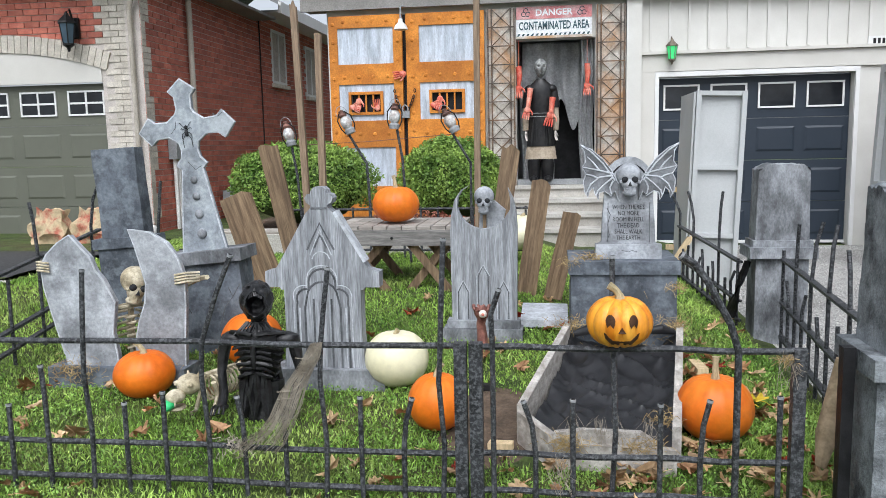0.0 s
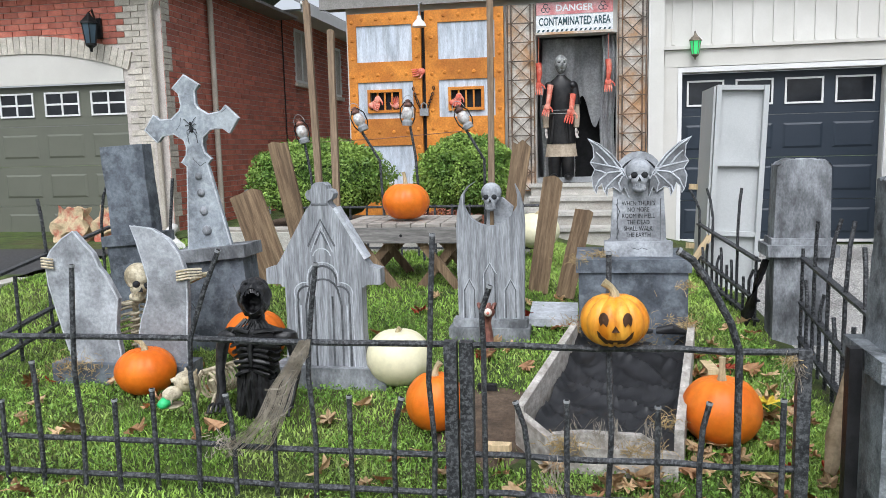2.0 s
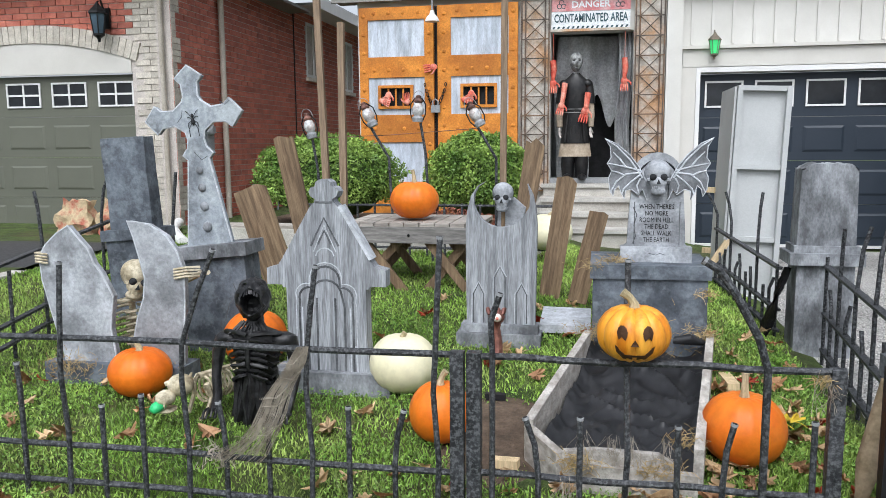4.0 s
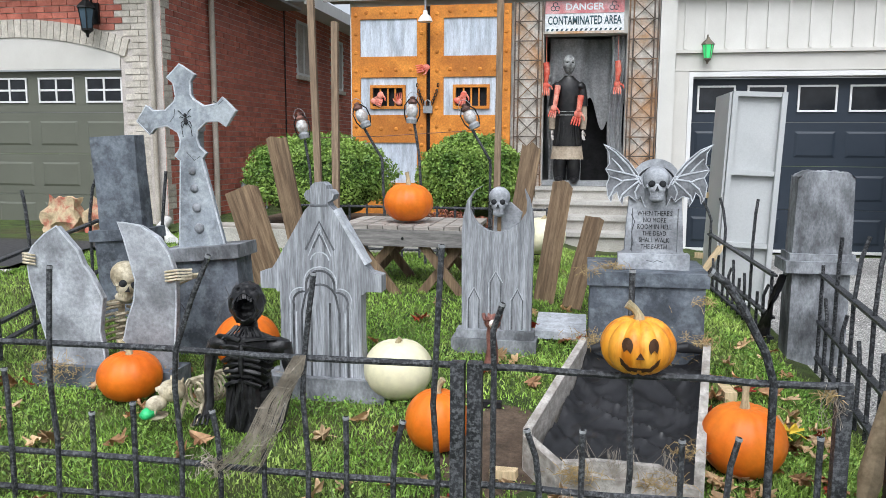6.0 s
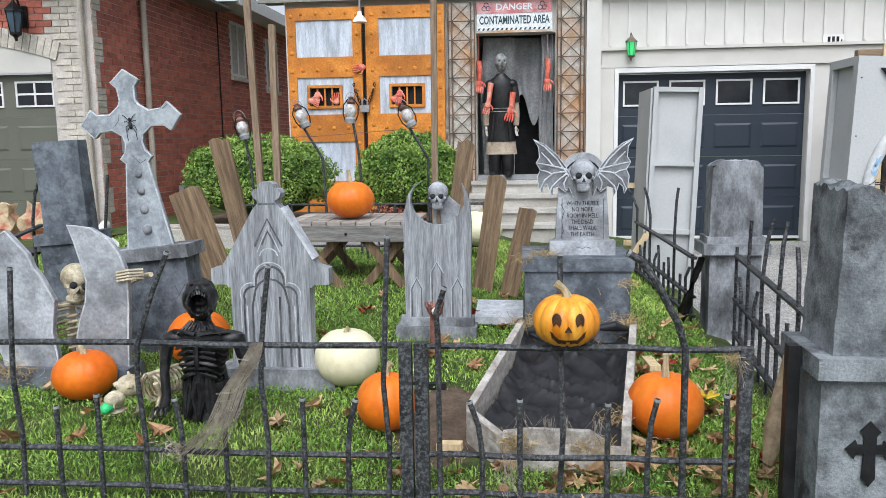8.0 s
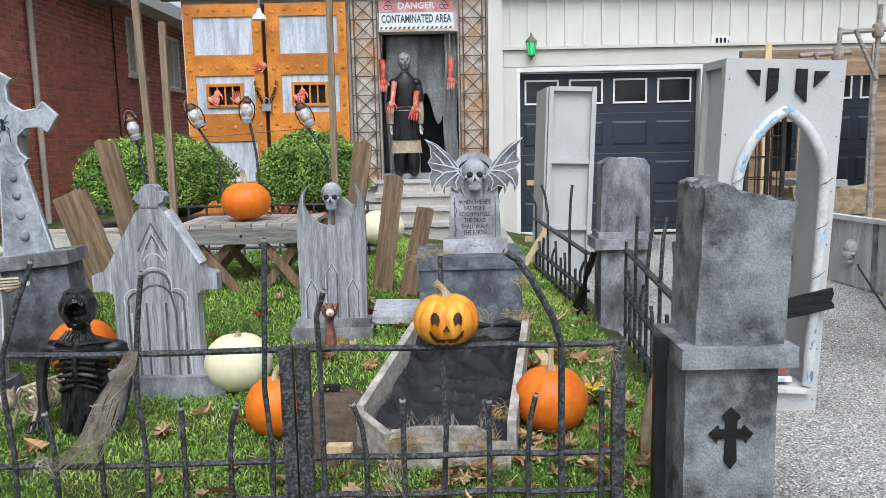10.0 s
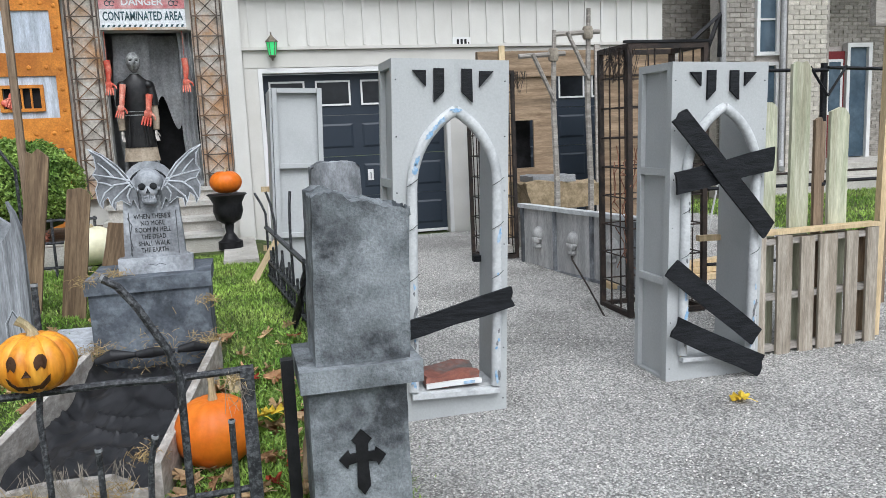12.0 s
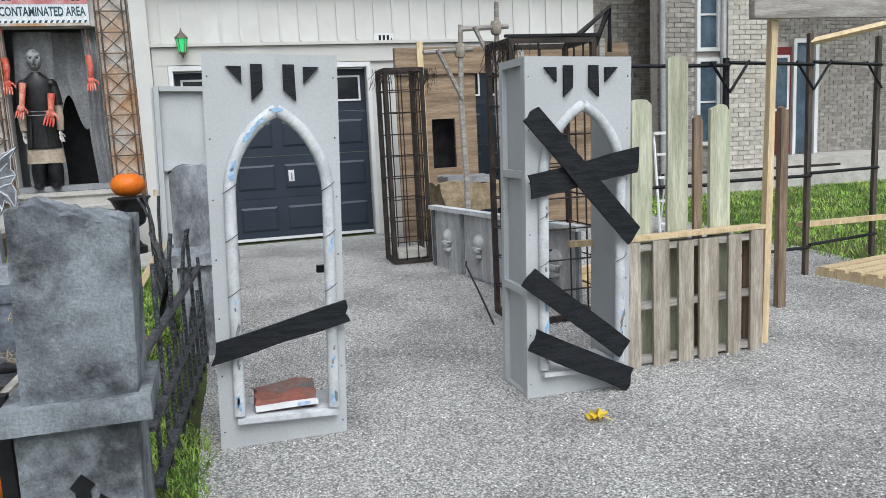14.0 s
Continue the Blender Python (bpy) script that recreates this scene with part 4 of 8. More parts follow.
for v in list(fig.verts)[n0:]:
    x, y, z = v.co
    v.co.x *= 1.0 - 0.22 * max(0.0, -z / 0.118)
    if y < 0:
        for sx in (-1, 1):
            e_ = (((x - sx * 0.032) / 0.022) ** 2 + ((z - 0.018) / 0.015) ** 2) ** 0.5
            v.co.y += 0.03 * max(0.0, 1 - e_)
            e_ = (((x - sx * 0.034) / 0.034) ** 2 + ((z - 0.042) / 0.012) ** 2) ** 0.5
            v.co.y -= 0.014 * max(0.0, 1 - e_)
            e_ = (((x - sx * 0.045) / 0.022) ** 2 + ((z + 0.025) / 0.022) ** 2) ** 0.5
            v.co.y -= 0.012 * max(0.0, 1 - e_)
        v.co.y -= 0.03 * max(0.0, 1 - ((x / 0.017) ** 2 + ((z + 0.012) / 0.032) ** 2) ** 0.5)
        v.co.y += 0.024 * max(0.0, 1 - ((x / 0.04) ** 2 + ((z + 0.06) / 0.013) ** 2) ** 0.5)
    v.co += 0.004 * noise.noise_vector(Vector((x, y, z)) * 60)
    v.co = MASK_TURN @ v.co
for sx in (-1, 1):
    figure_piece(fig, 0, lambda bm, sx=sx: blob(MASK_TURN @ Vector((sx * 0.032, -0.068, 0.018)), (0.014, 0.012, 0.011), bm, 1))
figure_piece(fig, 4, lambda bm: claw((FX + 0.12, FY - 0.13, 1.8), 1.15, Matrix.Rotation(radians(14), 4, "Y"), bm))
figure_piece(fig, 4, lambda bm: tube([(FX + 0.15, FY - 0.11, 2.02), (FX + 0.128, FY - 0.13, 1.83)], [0.04, 0.03], 9, bm))
figure_piece(fig, 4, lambda bm: claw((FX - 0.165, FY - 0.13, 1.87), 0.95, Matrix.Rotation(radians(14), 4, "Y"), bm))
figure_piece(fig, 4, lambda bm: tube([(FX - 0.125, FY - 0.1, 2.14), (FX - 0.155, FY - 0.12, 1.9)], [0.038, 0.028], 9, bm))
dm = solo("costumed_dummy", fig, APRON, "costumed dummy in black apron and grey mask standing in the doorway", "dummy", smooth=True)
for m_ in (KHAKI, MASK, PALE, FLESH):
    dm.data.materials.append(m_)
for x, z in ((0.0, 2.29), (0.84, 2.3)):
    ap = claw((x, HY - 0.05, z - 0.15), 1.0, Matrix.Identity(4))
    tube([(x, HY - 0.05, z - 0.12), (x + 0.01, HY - 0.05, z), (x, HY - 0.05, z + 0.12)], [0.022, 0.036, 0.035], 8, ap)
    tube([(x, HY - 0.05, z + 0.11), (x, HY - 0.05, 2.73)], 0.003, 4, ap)
    solo("hanging_rubber_prop", ap, FLESH, "red rubber prop hanging on a cord in the doorway", "prop", group="hanging props", smooth=True)

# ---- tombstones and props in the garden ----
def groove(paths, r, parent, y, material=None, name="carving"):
    """Lines on a face at y that paint the shade or highlight of carved edges, each a list of (x, z)."""
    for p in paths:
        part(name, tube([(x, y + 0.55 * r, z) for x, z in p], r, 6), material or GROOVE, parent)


def arc(cx, cz, r, a0, a1, n=8):
    return [(cx + r * math.cos(radians(a0 + (a1 - a0) * i / n)), cz + r * math.sin(radians(a0 + (a1 - a0) * i / n))) for i in range(n + 1)]


def mirror(half):
    return list(half) + [(-x, z) for x, z in reversed(half)]


def skull(bm, c, s, m=None, open_jaw=0.0):
    """A plain skull, face along local -y, s its height."""
    q = Matrix.Translation(c) @ (m or Matrix()) @ Matrix.Scale(s, 4)
    n0 = len(bm.verts)
    blob((0, 0.06, 0.18), (0.36, 0.42, 0.36), bm, 3)
    blob((0, -0.2, -0.08), (0.24, 0.2, 0.2), bm, 2)
    for sx in (-1, 1):
        blob((sx * 0.22, -0.2, -0.02), (0.1, 0.12, 0.07), bm, 1)
    blob((0, -0.17, -0.34 - open_jaw), (0.2, 0.2, 0.12), bm, 2)
    for k in range(7):
        for zz in (-0.2, -0.27 - open_jaw):
            x = -0.15 + 0.05 * k
            bx(x - 0.02, x + 0.02, -0.385 + abs(x) * 0.5, -0.3, zz - 0.035, zz + 0.03, bm)
    bm.verts.ensure_lookup_table()
    for v in list(bm.verts)[n0:]:
        v.co = q @ v.co
    return bm


# Dark blobs on the face stand in for the shade inside eye and nose hollows.
def skull_hollows(c, s, m=None):
    q = Matrix.Translation(c) @ (m or Matrix()) @ Matrix.Scale(s, 4)
    bm = bmesh.new()
    for sx in (-1, 1):
        blob((sx * 0.14, -0.335, 0.05), (0.098, 0.07, 0.095), bm, 2)
    prism([(-0.055, -0.13), (0.055, -0.13), (0.0, 0.0)], -0.415, -0.3, bm)
    for v in bm.verts:
        v.co = q @ v.co
    return bm


# gabled gothic stone
a = thing("tombstone", "grey wood-grained gothic gabled tombstone with carved trefoil arch", "tombstone", pose(-0.82, 4.05, 0.085))
half = [(0.25, 0.1), (0.225, 0.2), (0.215, 0.35), (0.215, 0.6), (0.23, 0.6), (0.24, 0.615), (0.32, 0.615), (0.32, 0.7), (0.26, 0.715), (0.235, 0.75), (0.075, 1.02), (0.05, 1.045), (0.045, 1.06), (0.07, 1.075), (0.078, 1.1), (0.065, 1.12), (0.045, 1.125), (0.04, 1.145), (0.02, 1.16)]
part("slab", prism(mirror(half), -0.05, 0.04), STONE_WOOD, a, bevel=0.006)
part("base", bx(-0.3, 0.345, -0.1, 0.09, -0.06, 0.165), STONE, a, bevel=0.008)
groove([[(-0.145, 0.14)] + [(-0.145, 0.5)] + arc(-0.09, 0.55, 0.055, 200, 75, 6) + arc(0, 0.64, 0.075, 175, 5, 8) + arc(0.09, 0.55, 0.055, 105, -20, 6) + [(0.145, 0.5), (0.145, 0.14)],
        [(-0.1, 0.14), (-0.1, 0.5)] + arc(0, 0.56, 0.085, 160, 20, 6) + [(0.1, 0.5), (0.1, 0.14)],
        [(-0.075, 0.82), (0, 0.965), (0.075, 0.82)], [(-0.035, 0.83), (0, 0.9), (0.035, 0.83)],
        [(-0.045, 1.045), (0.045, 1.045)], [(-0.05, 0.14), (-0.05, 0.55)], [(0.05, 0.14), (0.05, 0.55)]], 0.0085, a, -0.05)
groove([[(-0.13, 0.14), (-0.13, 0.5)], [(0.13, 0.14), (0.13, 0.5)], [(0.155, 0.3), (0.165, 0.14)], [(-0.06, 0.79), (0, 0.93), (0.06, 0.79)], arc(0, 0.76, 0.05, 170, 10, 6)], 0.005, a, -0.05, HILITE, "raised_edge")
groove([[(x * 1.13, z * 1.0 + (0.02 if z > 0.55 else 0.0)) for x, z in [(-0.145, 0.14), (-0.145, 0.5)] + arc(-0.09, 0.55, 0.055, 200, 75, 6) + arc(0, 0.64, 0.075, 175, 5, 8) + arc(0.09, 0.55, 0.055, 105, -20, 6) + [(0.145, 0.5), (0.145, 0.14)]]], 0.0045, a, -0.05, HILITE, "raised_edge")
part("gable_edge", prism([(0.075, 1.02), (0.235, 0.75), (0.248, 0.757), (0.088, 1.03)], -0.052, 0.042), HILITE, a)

# horned stone
b = thing("tombstone", "grey wood-grained tombstone with two curved horns and lancet carvings", "tombstone", pose(0.0, 4.7, 0.27))
inner = arc(0.005, 0.83, 0.16, 205, 335, 12)
outl = [(-0.195, 0.09), (0.205, 0.09), (0.21, 0.5), (0.212, 0.68), (0.205, 0.78), (0.185, 0.86), (0.155, 0.92), (0.17, 0.85), (0.168, 0.79)] + list(reversed(inner))[0:] + [(-0.155, 0.8), (-0.15, 0.86), (-0.125, 0.905), (-0.075, 0.94), (-0.13, 0.91), (-0.17, 0.85), (-0.192, 0.76), (-0.2, 0.65), (-0.198, 0.4)]
part("slab", prism(outl, -0.03, 0.03), STONE_WOOD, b)
part("base", bx(-0.25, 0.24, -0.085, 0.07, -0.1, 0.055), STONE, b, bevel=0.008)
part("upper_base", bx(-0.225, 0.225, -0.06, 0.05, 0.057, 0.105), STONE, b, bevel=0.008)
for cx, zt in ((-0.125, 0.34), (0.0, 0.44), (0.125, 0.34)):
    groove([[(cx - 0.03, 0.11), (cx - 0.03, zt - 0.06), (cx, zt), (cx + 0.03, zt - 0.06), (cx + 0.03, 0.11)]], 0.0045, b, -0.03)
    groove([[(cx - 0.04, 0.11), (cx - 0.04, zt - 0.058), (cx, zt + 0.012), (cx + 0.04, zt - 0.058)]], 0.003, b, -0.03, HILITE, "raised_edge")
sk = thing("skull_prop", "grey plastic skull on a stake behind the horned tombstone", "skull", pose(0.0, 4.8, 1.1))
part("skull", skull(bmesh.new(), (0, 0, 0), 0.175), STONE_PALE, sk, smooth=True)
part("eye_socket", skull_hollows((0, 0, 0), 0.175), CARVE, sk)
part("stake", tube([(0, 0.02, -0.85), (0, 0.02, 0)], 0.012), WOOD, sk)
part("foam_block", prism([(-0.04, -0.2), (0.1, -0.2), (0.13, -0.06), (0.06, 0.0), (-0.03, -0.02)], 0.05, 0.1), STONE_PALE, sk)

# plinth with the winged stone
pl = thing("plinth", "dark mottled blue-grey plinth block with straw at its corners", "plinth", pose(0.83, 4.5, 0.24))
bm = bx(-0.3, 0.3, 0.0, 0.5, -0.06, 0.47)
part("block", rough_up(bm, 0.006, 9, 5), STONE_DARK, pl, smooth=True)
part("cap", rough_up(bx(-0.315, 0.315, -0.015, 0.515, 0.45, 0.525), 0.006, 12, 4), STONE_DARK, pl, smooth=True)
w = thing("tombstone", "grey bat-winged skull tombstone with an engraved verse", "tombstone", pose(0.865, 4.66, 0.765, -2, 0, 0))
part("slab", prism([(-0.185, -0.01), (0.185, -0.01), (0.178, 0.08), (0.155, 0.1), (0.15, 0.22), (0.14, 0.36), (0.135, 0.44)] + arc(0, 0.47, 0.13, 0, 180, 10) + [(-0.135, 0.44), (-0.14, 0.36), (-0.15, 0.22), (-0.155, 0.1), (-0.18, 0.08)], -0.035, 0.04), STONE_PALE, w, bevel=0.005)
part("foot", bx(-0.19, 0.19, -0.055, 0.05, -0.015, 0.085), STONE_PALE, w, bevel=0.012)
for sx in (-1, 1):
    wing = [(0.06, 0.44), (0.1, 0.52), (0.15, 0.585), (0.22, 0.645), (0.285, 0.675), (0.255, 0.63), (0.25, 0.57), (0.27, 0.54), (0.245, 0.5), (0.262, 0.46), (0.255, 0.4), (0.235, 0.36), (0.228, 0.4), (0.205, 0.42), (0.195, 0.385), (0.175, 0.345), (0.17, 0.39), (0.14, 0.4), (0.1, 0.37), (0.08, 0.4), (0.055, 0.34)]
    wg = prism([(sx * x, z) for x, z in wing], -0.06, -0.03)
    wo = part("wing", wg, MEMBRANE, w)
    ridges = [[(0.08, 0.46), (0.15, 0.56), (0.22, 0.63), (0.28, 0.67)], [(0.09, 0.5), (0.17, 0.52), (0.265, 0.54)], [(0.09, 0.49), (0.17, 0.48), (0.22, 0.44), (0.25, 0.38)], [(0.09, 0.48), (0.14, 0.44), (0.18, 0.4), (0.19, 0.37)], [(0.09, 0.46), (0.11, 0.42), (0.1, 0.38)], [(0.17, 0.52), (0.2, 0.56), (0.24, 0.6)], [(0.18, 0.475), (0.21, 0.49), (0.25, 0.5)]]
    rb = bmesh.new()
    for p in ridges:
        tube([(sx * x, -0.06, z) for x, z in p], [0.005] * (len(p) - 1) + [0.003], 6, rb)
    tube([(sx * x, -0.058, z) for x, z in wing], 0.0035, 5, rb)
    part("wing_rib", rb, HILITE, wo)
part("halo_line", tube([(x, -0.036, z) for x, z in arc(0, 0.45, 0.105, 20, 160, 12)], 0.005, 6), CARVE, w)
part("skull", skull(bmesh.new(), (0, -0.045, 0.455), 0.2), STONE_PALE, w, smooth=True)
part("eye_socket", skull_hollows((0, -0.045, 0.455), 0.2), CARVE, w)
words("verse", "WHEN THERE'S\nNO MORE\nROOM IN HELL\nTHE DEAD\nSHALL WALK\nTHE EARTH", 0.037, CARVE, w, pose(0, -0.0365, 0.292, 90, 0, 0), 0.0015, 0.185, 0.98)
groove([[(-0.118, 0.095), (-0.118, 0.33)], [(0.122, 0.095), (0.122, 0.33)], [(-0.125, 0.3), (-0.105, 0.26), (-0.12, 0.2), (-0.11, 0.14), (-0.125, 0.1)]], 0.0025, w, -0.036)
groove([[(-0.04, 0.05), (0.0, 0.04), (0.02, 0.05), (0.05, 0.04)]], 0.0025, w, -0.055)

# leaning cross
c = thing("cross_monument", "leaning blue-grey stone cross with spider emblem on a cracked base", "monument", pose(-1.64, 4.5, 0.27, 0, -5.5, 0))
part("base", prism([(-0.19, -0.09), (0.22, -0.09), (0.23, 0.5), (-0.2, 0.5)], -0.1, 0.1), STONE_DARK, c, bevel=0.01)
part("cap", bx(-0.245, 0.26, -0.13, 0.13, 0.5, 0.575), STONE, c, bevel=0.012)


def ray_end(a0):
    return [(math.cos(radians(a0)) * u - math.sin(radians(a0)) * v, 1.36 + math.sin(radians(a0)) * u + math.cos(radians(a0)) * v) for u, v in ((0.12, -0.045), (0.2, -0.05), (0.235, -0.085), (0.305, 0.0), (0.235, 0.085), (0.2, 0.05), (0.12, 0.045), (0.085, 0.06))]


shaft = [(0.14, 0.575), (0.065, 1.1), (0.095, 1.13), (0.06, 1.17), (0.05, 1.22), (0.06, 1.27)] + ray_end(0)[:-1] + [(0.06, 1.45)] + ray_end(90)[:-1] + [(-0.06, 1.45)] + ray_end(180)[:-1] + [(-0.06, 1.27), (-0.05, 1.22), (-0.06, 1.17), (-0.095, 1.13), (-0.065, 1.1), (-0.14, 0.575)]
shaft = [(x, 0.575 + (z - 0.575) * 0.955) for x, z in shaft]
part("cross", prism(shaft, -0.045, -0.005), mat("blue_grey_cross_paint", grey(0.17, (0.9, 1, 1.12)), grey(0.34, (0.9, 1, 1.1)), 6, 0.8, 0.6, 50, stain=grey(0.5, (0.92, 1, 1.05)), sscale=5, samount=0.6), c, bevel=0.008)
part("cross_edge", tube([(x, -0.04, z) for x, z in shaft], 0.007, 5), HILITE, c)
for k, z in enumerate((0.68, 0.8, 0.91, 1.01)):
    part("boss", blob((0.0, -0.045, z), (0.032 - 0.003 * k, 0.02, 0.032 - 0.003 * k), sub=2), STONE, c, smooth=True)
sp = bmesh.new()
SPZ = -0.035
blob((0, -0.05, 1.33 + SPZ), (0.012, 0.012, 0.024), sp, 1)
blob((0, -0.05, 1.365 + SPZ), (0.009, 0.01, 0.012), sp, 1)
for k in range(4):
    for sx in (-1, 1):
        z = 1.35 + SPZ - 0.006 * k
        e = (0.05, 0.02, -0.02, -0.06)[k]
        tube([(0, -0.05, z), (sx * 0.028, -0.052, z + e * 0.7), (sx * (0.04 - 0.004 * k), -0.048, z + e * 1.2 - 0.016)], 0.0022, 4, sp)
part("spider_emblem", sp, CARVE, c)
groove([[(0.22, 0.36), (0.16, 0.28), (0.1, 0.22), (0.06, 0.12)], [(0.16, 0.28), (0.14, 0.34)], [(-0.19, 0.3), (-0.14, 0.24), (-0.12, 0.2)]], 0.004, c, -0.1)
groove([[(-0.02, 1.12), (0.02, 1.07), (0.06, 1.09)], [(0.18, 1.39), (0.21, 1.37), (0.24, 1.39)], [(-0.1, 1.3), (-0.07, 1.33), (-0.06, 1.37)]], 0.003, c, -0.045)

# square pillar behind the cross
sp = thing("broken_pillar", "grey square pillar with stepped foot leaning beside the cross", "pillar", pose(-2.42, 5.0, 0.28, 0, -4, 0))
part("shaft", rough_up(bx(-0.155, 0.155, -0.14, -0.02, 0.6, 1.2), 0.008, 10, 4), STONE_DARK, sp, smooth=True)
part("collar", bx(-0.215, 0.215, -0.18, 0.02, 0.53, 0.6), STONE_DARK, sp, bevel=0.01)
part("foot", bx(-0.19, 0.19, -0.16, 0.0, -0.04, 0.53), STONE_DARK, sp, bevel=0.01)

# split coffin-shaped slabs with the skeleton between them
k1 = 0.00321
sA = [(-2.45 + (x - 55) * k1, 0.99 - (y - 428) * 0.00319) for x, y in ((100, 700), (192, 700), (190, 640), (184, 600), (192, 545), (172, 505), (160, 490), (150, 465), (138, 452), (115, 426), (92, 440), (70, 460), (57, 480), (60, 520), (72, 570), (90, 640))]
sB = [(-1.91 + (x - 213) * 0.0031, 1.02 - (y - 415) * 0.00315) for x, y in ((208, 690), (305, 690), (308, 610), (313, 550), (314, 500), (303, 465), (284, 438), (252, 419), (212, 414), (222, 440), (230, 470), (240, 510), (236, 545), (222, 580), (212, 620))]
for outline, yy, lab in ((sA, 3.97, "cracked pale grey tombstone half with a wavy broken edge"), (sB, 3.99, "tall curved pale grey tombstone half with a broken edge")):
    cx = sum(p[0] for p in outline) / len(outline)
    o = thing("broken_tombstone", lab, "tombstone", pose(cx, yy, 0.1))
    pts = [(x - cx, z - 0.1) for x, z in outline]
    part("slab", prism(pts, -0.022, 0.022), STONE_PALE, o)
    part("broken_edge", tube([(x, -0.018, z) for x, z in pts], 0.006, 5), HILITE, o)
solo("stone_foot", bx(-2.42, -1.6, 3.9, 4.1, 0.12, 0.25), STONE_DARK, "low grey stone footing under the broken tombstones", "footing", bevel=0.01)
SKULL_TURN = Matrix.Rotation(radians(48), 4, "Z") @ Matrix.Rotation(radians(14), 4, "Y") @ Matrix.Rotation(radians(8), 4, "X")
sn = bmesh.new()
skull(sn, (-1.985, 4.12, 0.675), 0.22, SKULL_TURN)
tube([(-2.06, 4.2, 0.64), (-2.08, 4.22, 0.2)], 0.02, 6, sn)
for k in range(7):
    z = 0.55 - 0.036 * k
    for sx in (-1, 1):
        tube([(-2.08 + sx * (0.02 + 0.1 * math.sin(t)), 4.25 - 0.14 * (1 - math.cos(t)) * 0.5, z - 0.02 * t) for t in (0, 0.6, 1.2, 1.8, 2.4, 3.0)], 0.009, 5, sn)
tube([(-2.22, 4.14, 0.575), (-2.07, 4.09, 0.555), (-1.9, 4.14, 0.58)], 0.012, 6, sn)
tube([(-1.9, 4.16, 0.58), (-1.6, 4.15, 0.72), (-1.5, 4.05, 0.745)], [0.02, 0.016, 0.014], 6, sn)
tube([(-2.22, 4.16, 0.58), (-2.35, 4.15, 0.7), (-2.47, 4.04, 0.8)], [0.02, 0.016, 0.014], 6, sn)
for k in range(4):
    z = 0.73 + 0.016 * k
    tube([(-1.53, 4.02, z), (-1.58, 3.955, z + 0.006), (-1.645, 3.953, z - 0.006)], 0.007, 5, sn)
    tube([(-2.48, 4.02, z + 0.06), (-2.455, 3.935, z + 0.07), (-2.38, 3.933, z + 0.062)], 0.006, 5, sn)
solo("skeleton_figure", sn, BONE, "bone-coloured plastic skeleton peering between the broken tombstones", "skeleton", smooth=True)
solo("skeleton_eye_sockets", skull_hollows((-1.985, 4.12, 0.675), 0.22, SKULL_TURN), CARVE, "dark blobs for the shade in the eye sockets of the plastic skeleton", "skeleton")

# skeleton dog
sd = bmesh.new()
q = Matrix.Translation((-1.28, 3.64, 0.14)) @ Matrix.Rotation(radians(252), 4, "Z") @ Matrix.Scale(0.8, 4)


def dg(p):
    return tuple(q @ Vector(p))


tube([dg((-0.32, 0, 0.22)), dg((-0.1, 0, 0.23)), dg((0.12, 0, 0.24)), dg((0.2, 0, 0.2))], 0.016, 6, sd)
for k in range(9):
    x = -0.2 + 0.035 * k
    tube([dg((x, 0.075 * math.sin(t), 0.15 + 0.08 * math.cos(t))) for t in [i * 2 * math.pi / 10 for i in range(11)]], 0.007, 5, sd)
for x, s in ((0.12, 0.07), (0.12, -0.07), (-0.3, 0.06), (-0.3, -0.06)):
    tube([dg((x, s, 0.2)), dg((x - 0.03, s, 0.11)), dg((x + 0.02, s, 0.01)), dg((x + 0.06, s, 0.0))], [0.014, 0.011, 0.01, 0.012], 6, sd)
tube([dg((-0.32, 0, 0.22)), dg((-0.42, 0, 0.3)), dg((-0.47, 0, 0.4))], [0.012, 0.009, 0.005], 5, sd)
blob(dg((0.25, 0, 0.22)), (0.062, 0.058, 0.052), sd, 3)
blob(dg((0.34, -0.03, 0.165)), (0.046, 0.058, 0.036), sd, 2)
for s_ in (-1, 1):
    blob(dg((0.3, 0.05 * s_, 0.235)), (0.02, 0.02, 0.014), sd, 1)
for k in range(5):
    tube([dg((0.385, -0.07 + 0.02 * k, 0.15)), dg((0.39, -0.07 + 0.02 * k, 0.118))], [0.006, 0.002], 5, sd)
blob(dg((0.33, -0.03, 0.09)), (0.04, 0.055, 0.012), sd, 2)
for s in (-1, 1):
    tube([dg((0.22, 0.03 * s, 0.24)), dg((0.21, 0.05 * s, 0.29))], [0.016, 0.004], 5, sd)
solo("skeleton_dog", rough_up(sd, 0.003, 40), BONE, "small bone-coloured skeleton dog standing on the grass", "skeleton dog", smooth=True)
solo("chew_toy", rough_up(blob(dg((0.39, -0.04, 0.122)), (0.035, 0.05, 0.03), sub=2), 0.012, 30), mat("green_rubber", (0.03, 0.4, 0.12), (0.06, 0.55, 0.2), 8, 0.4, 0.2, 40), "bright green chew toy in the dog's jaws", "toy", smooth=True)

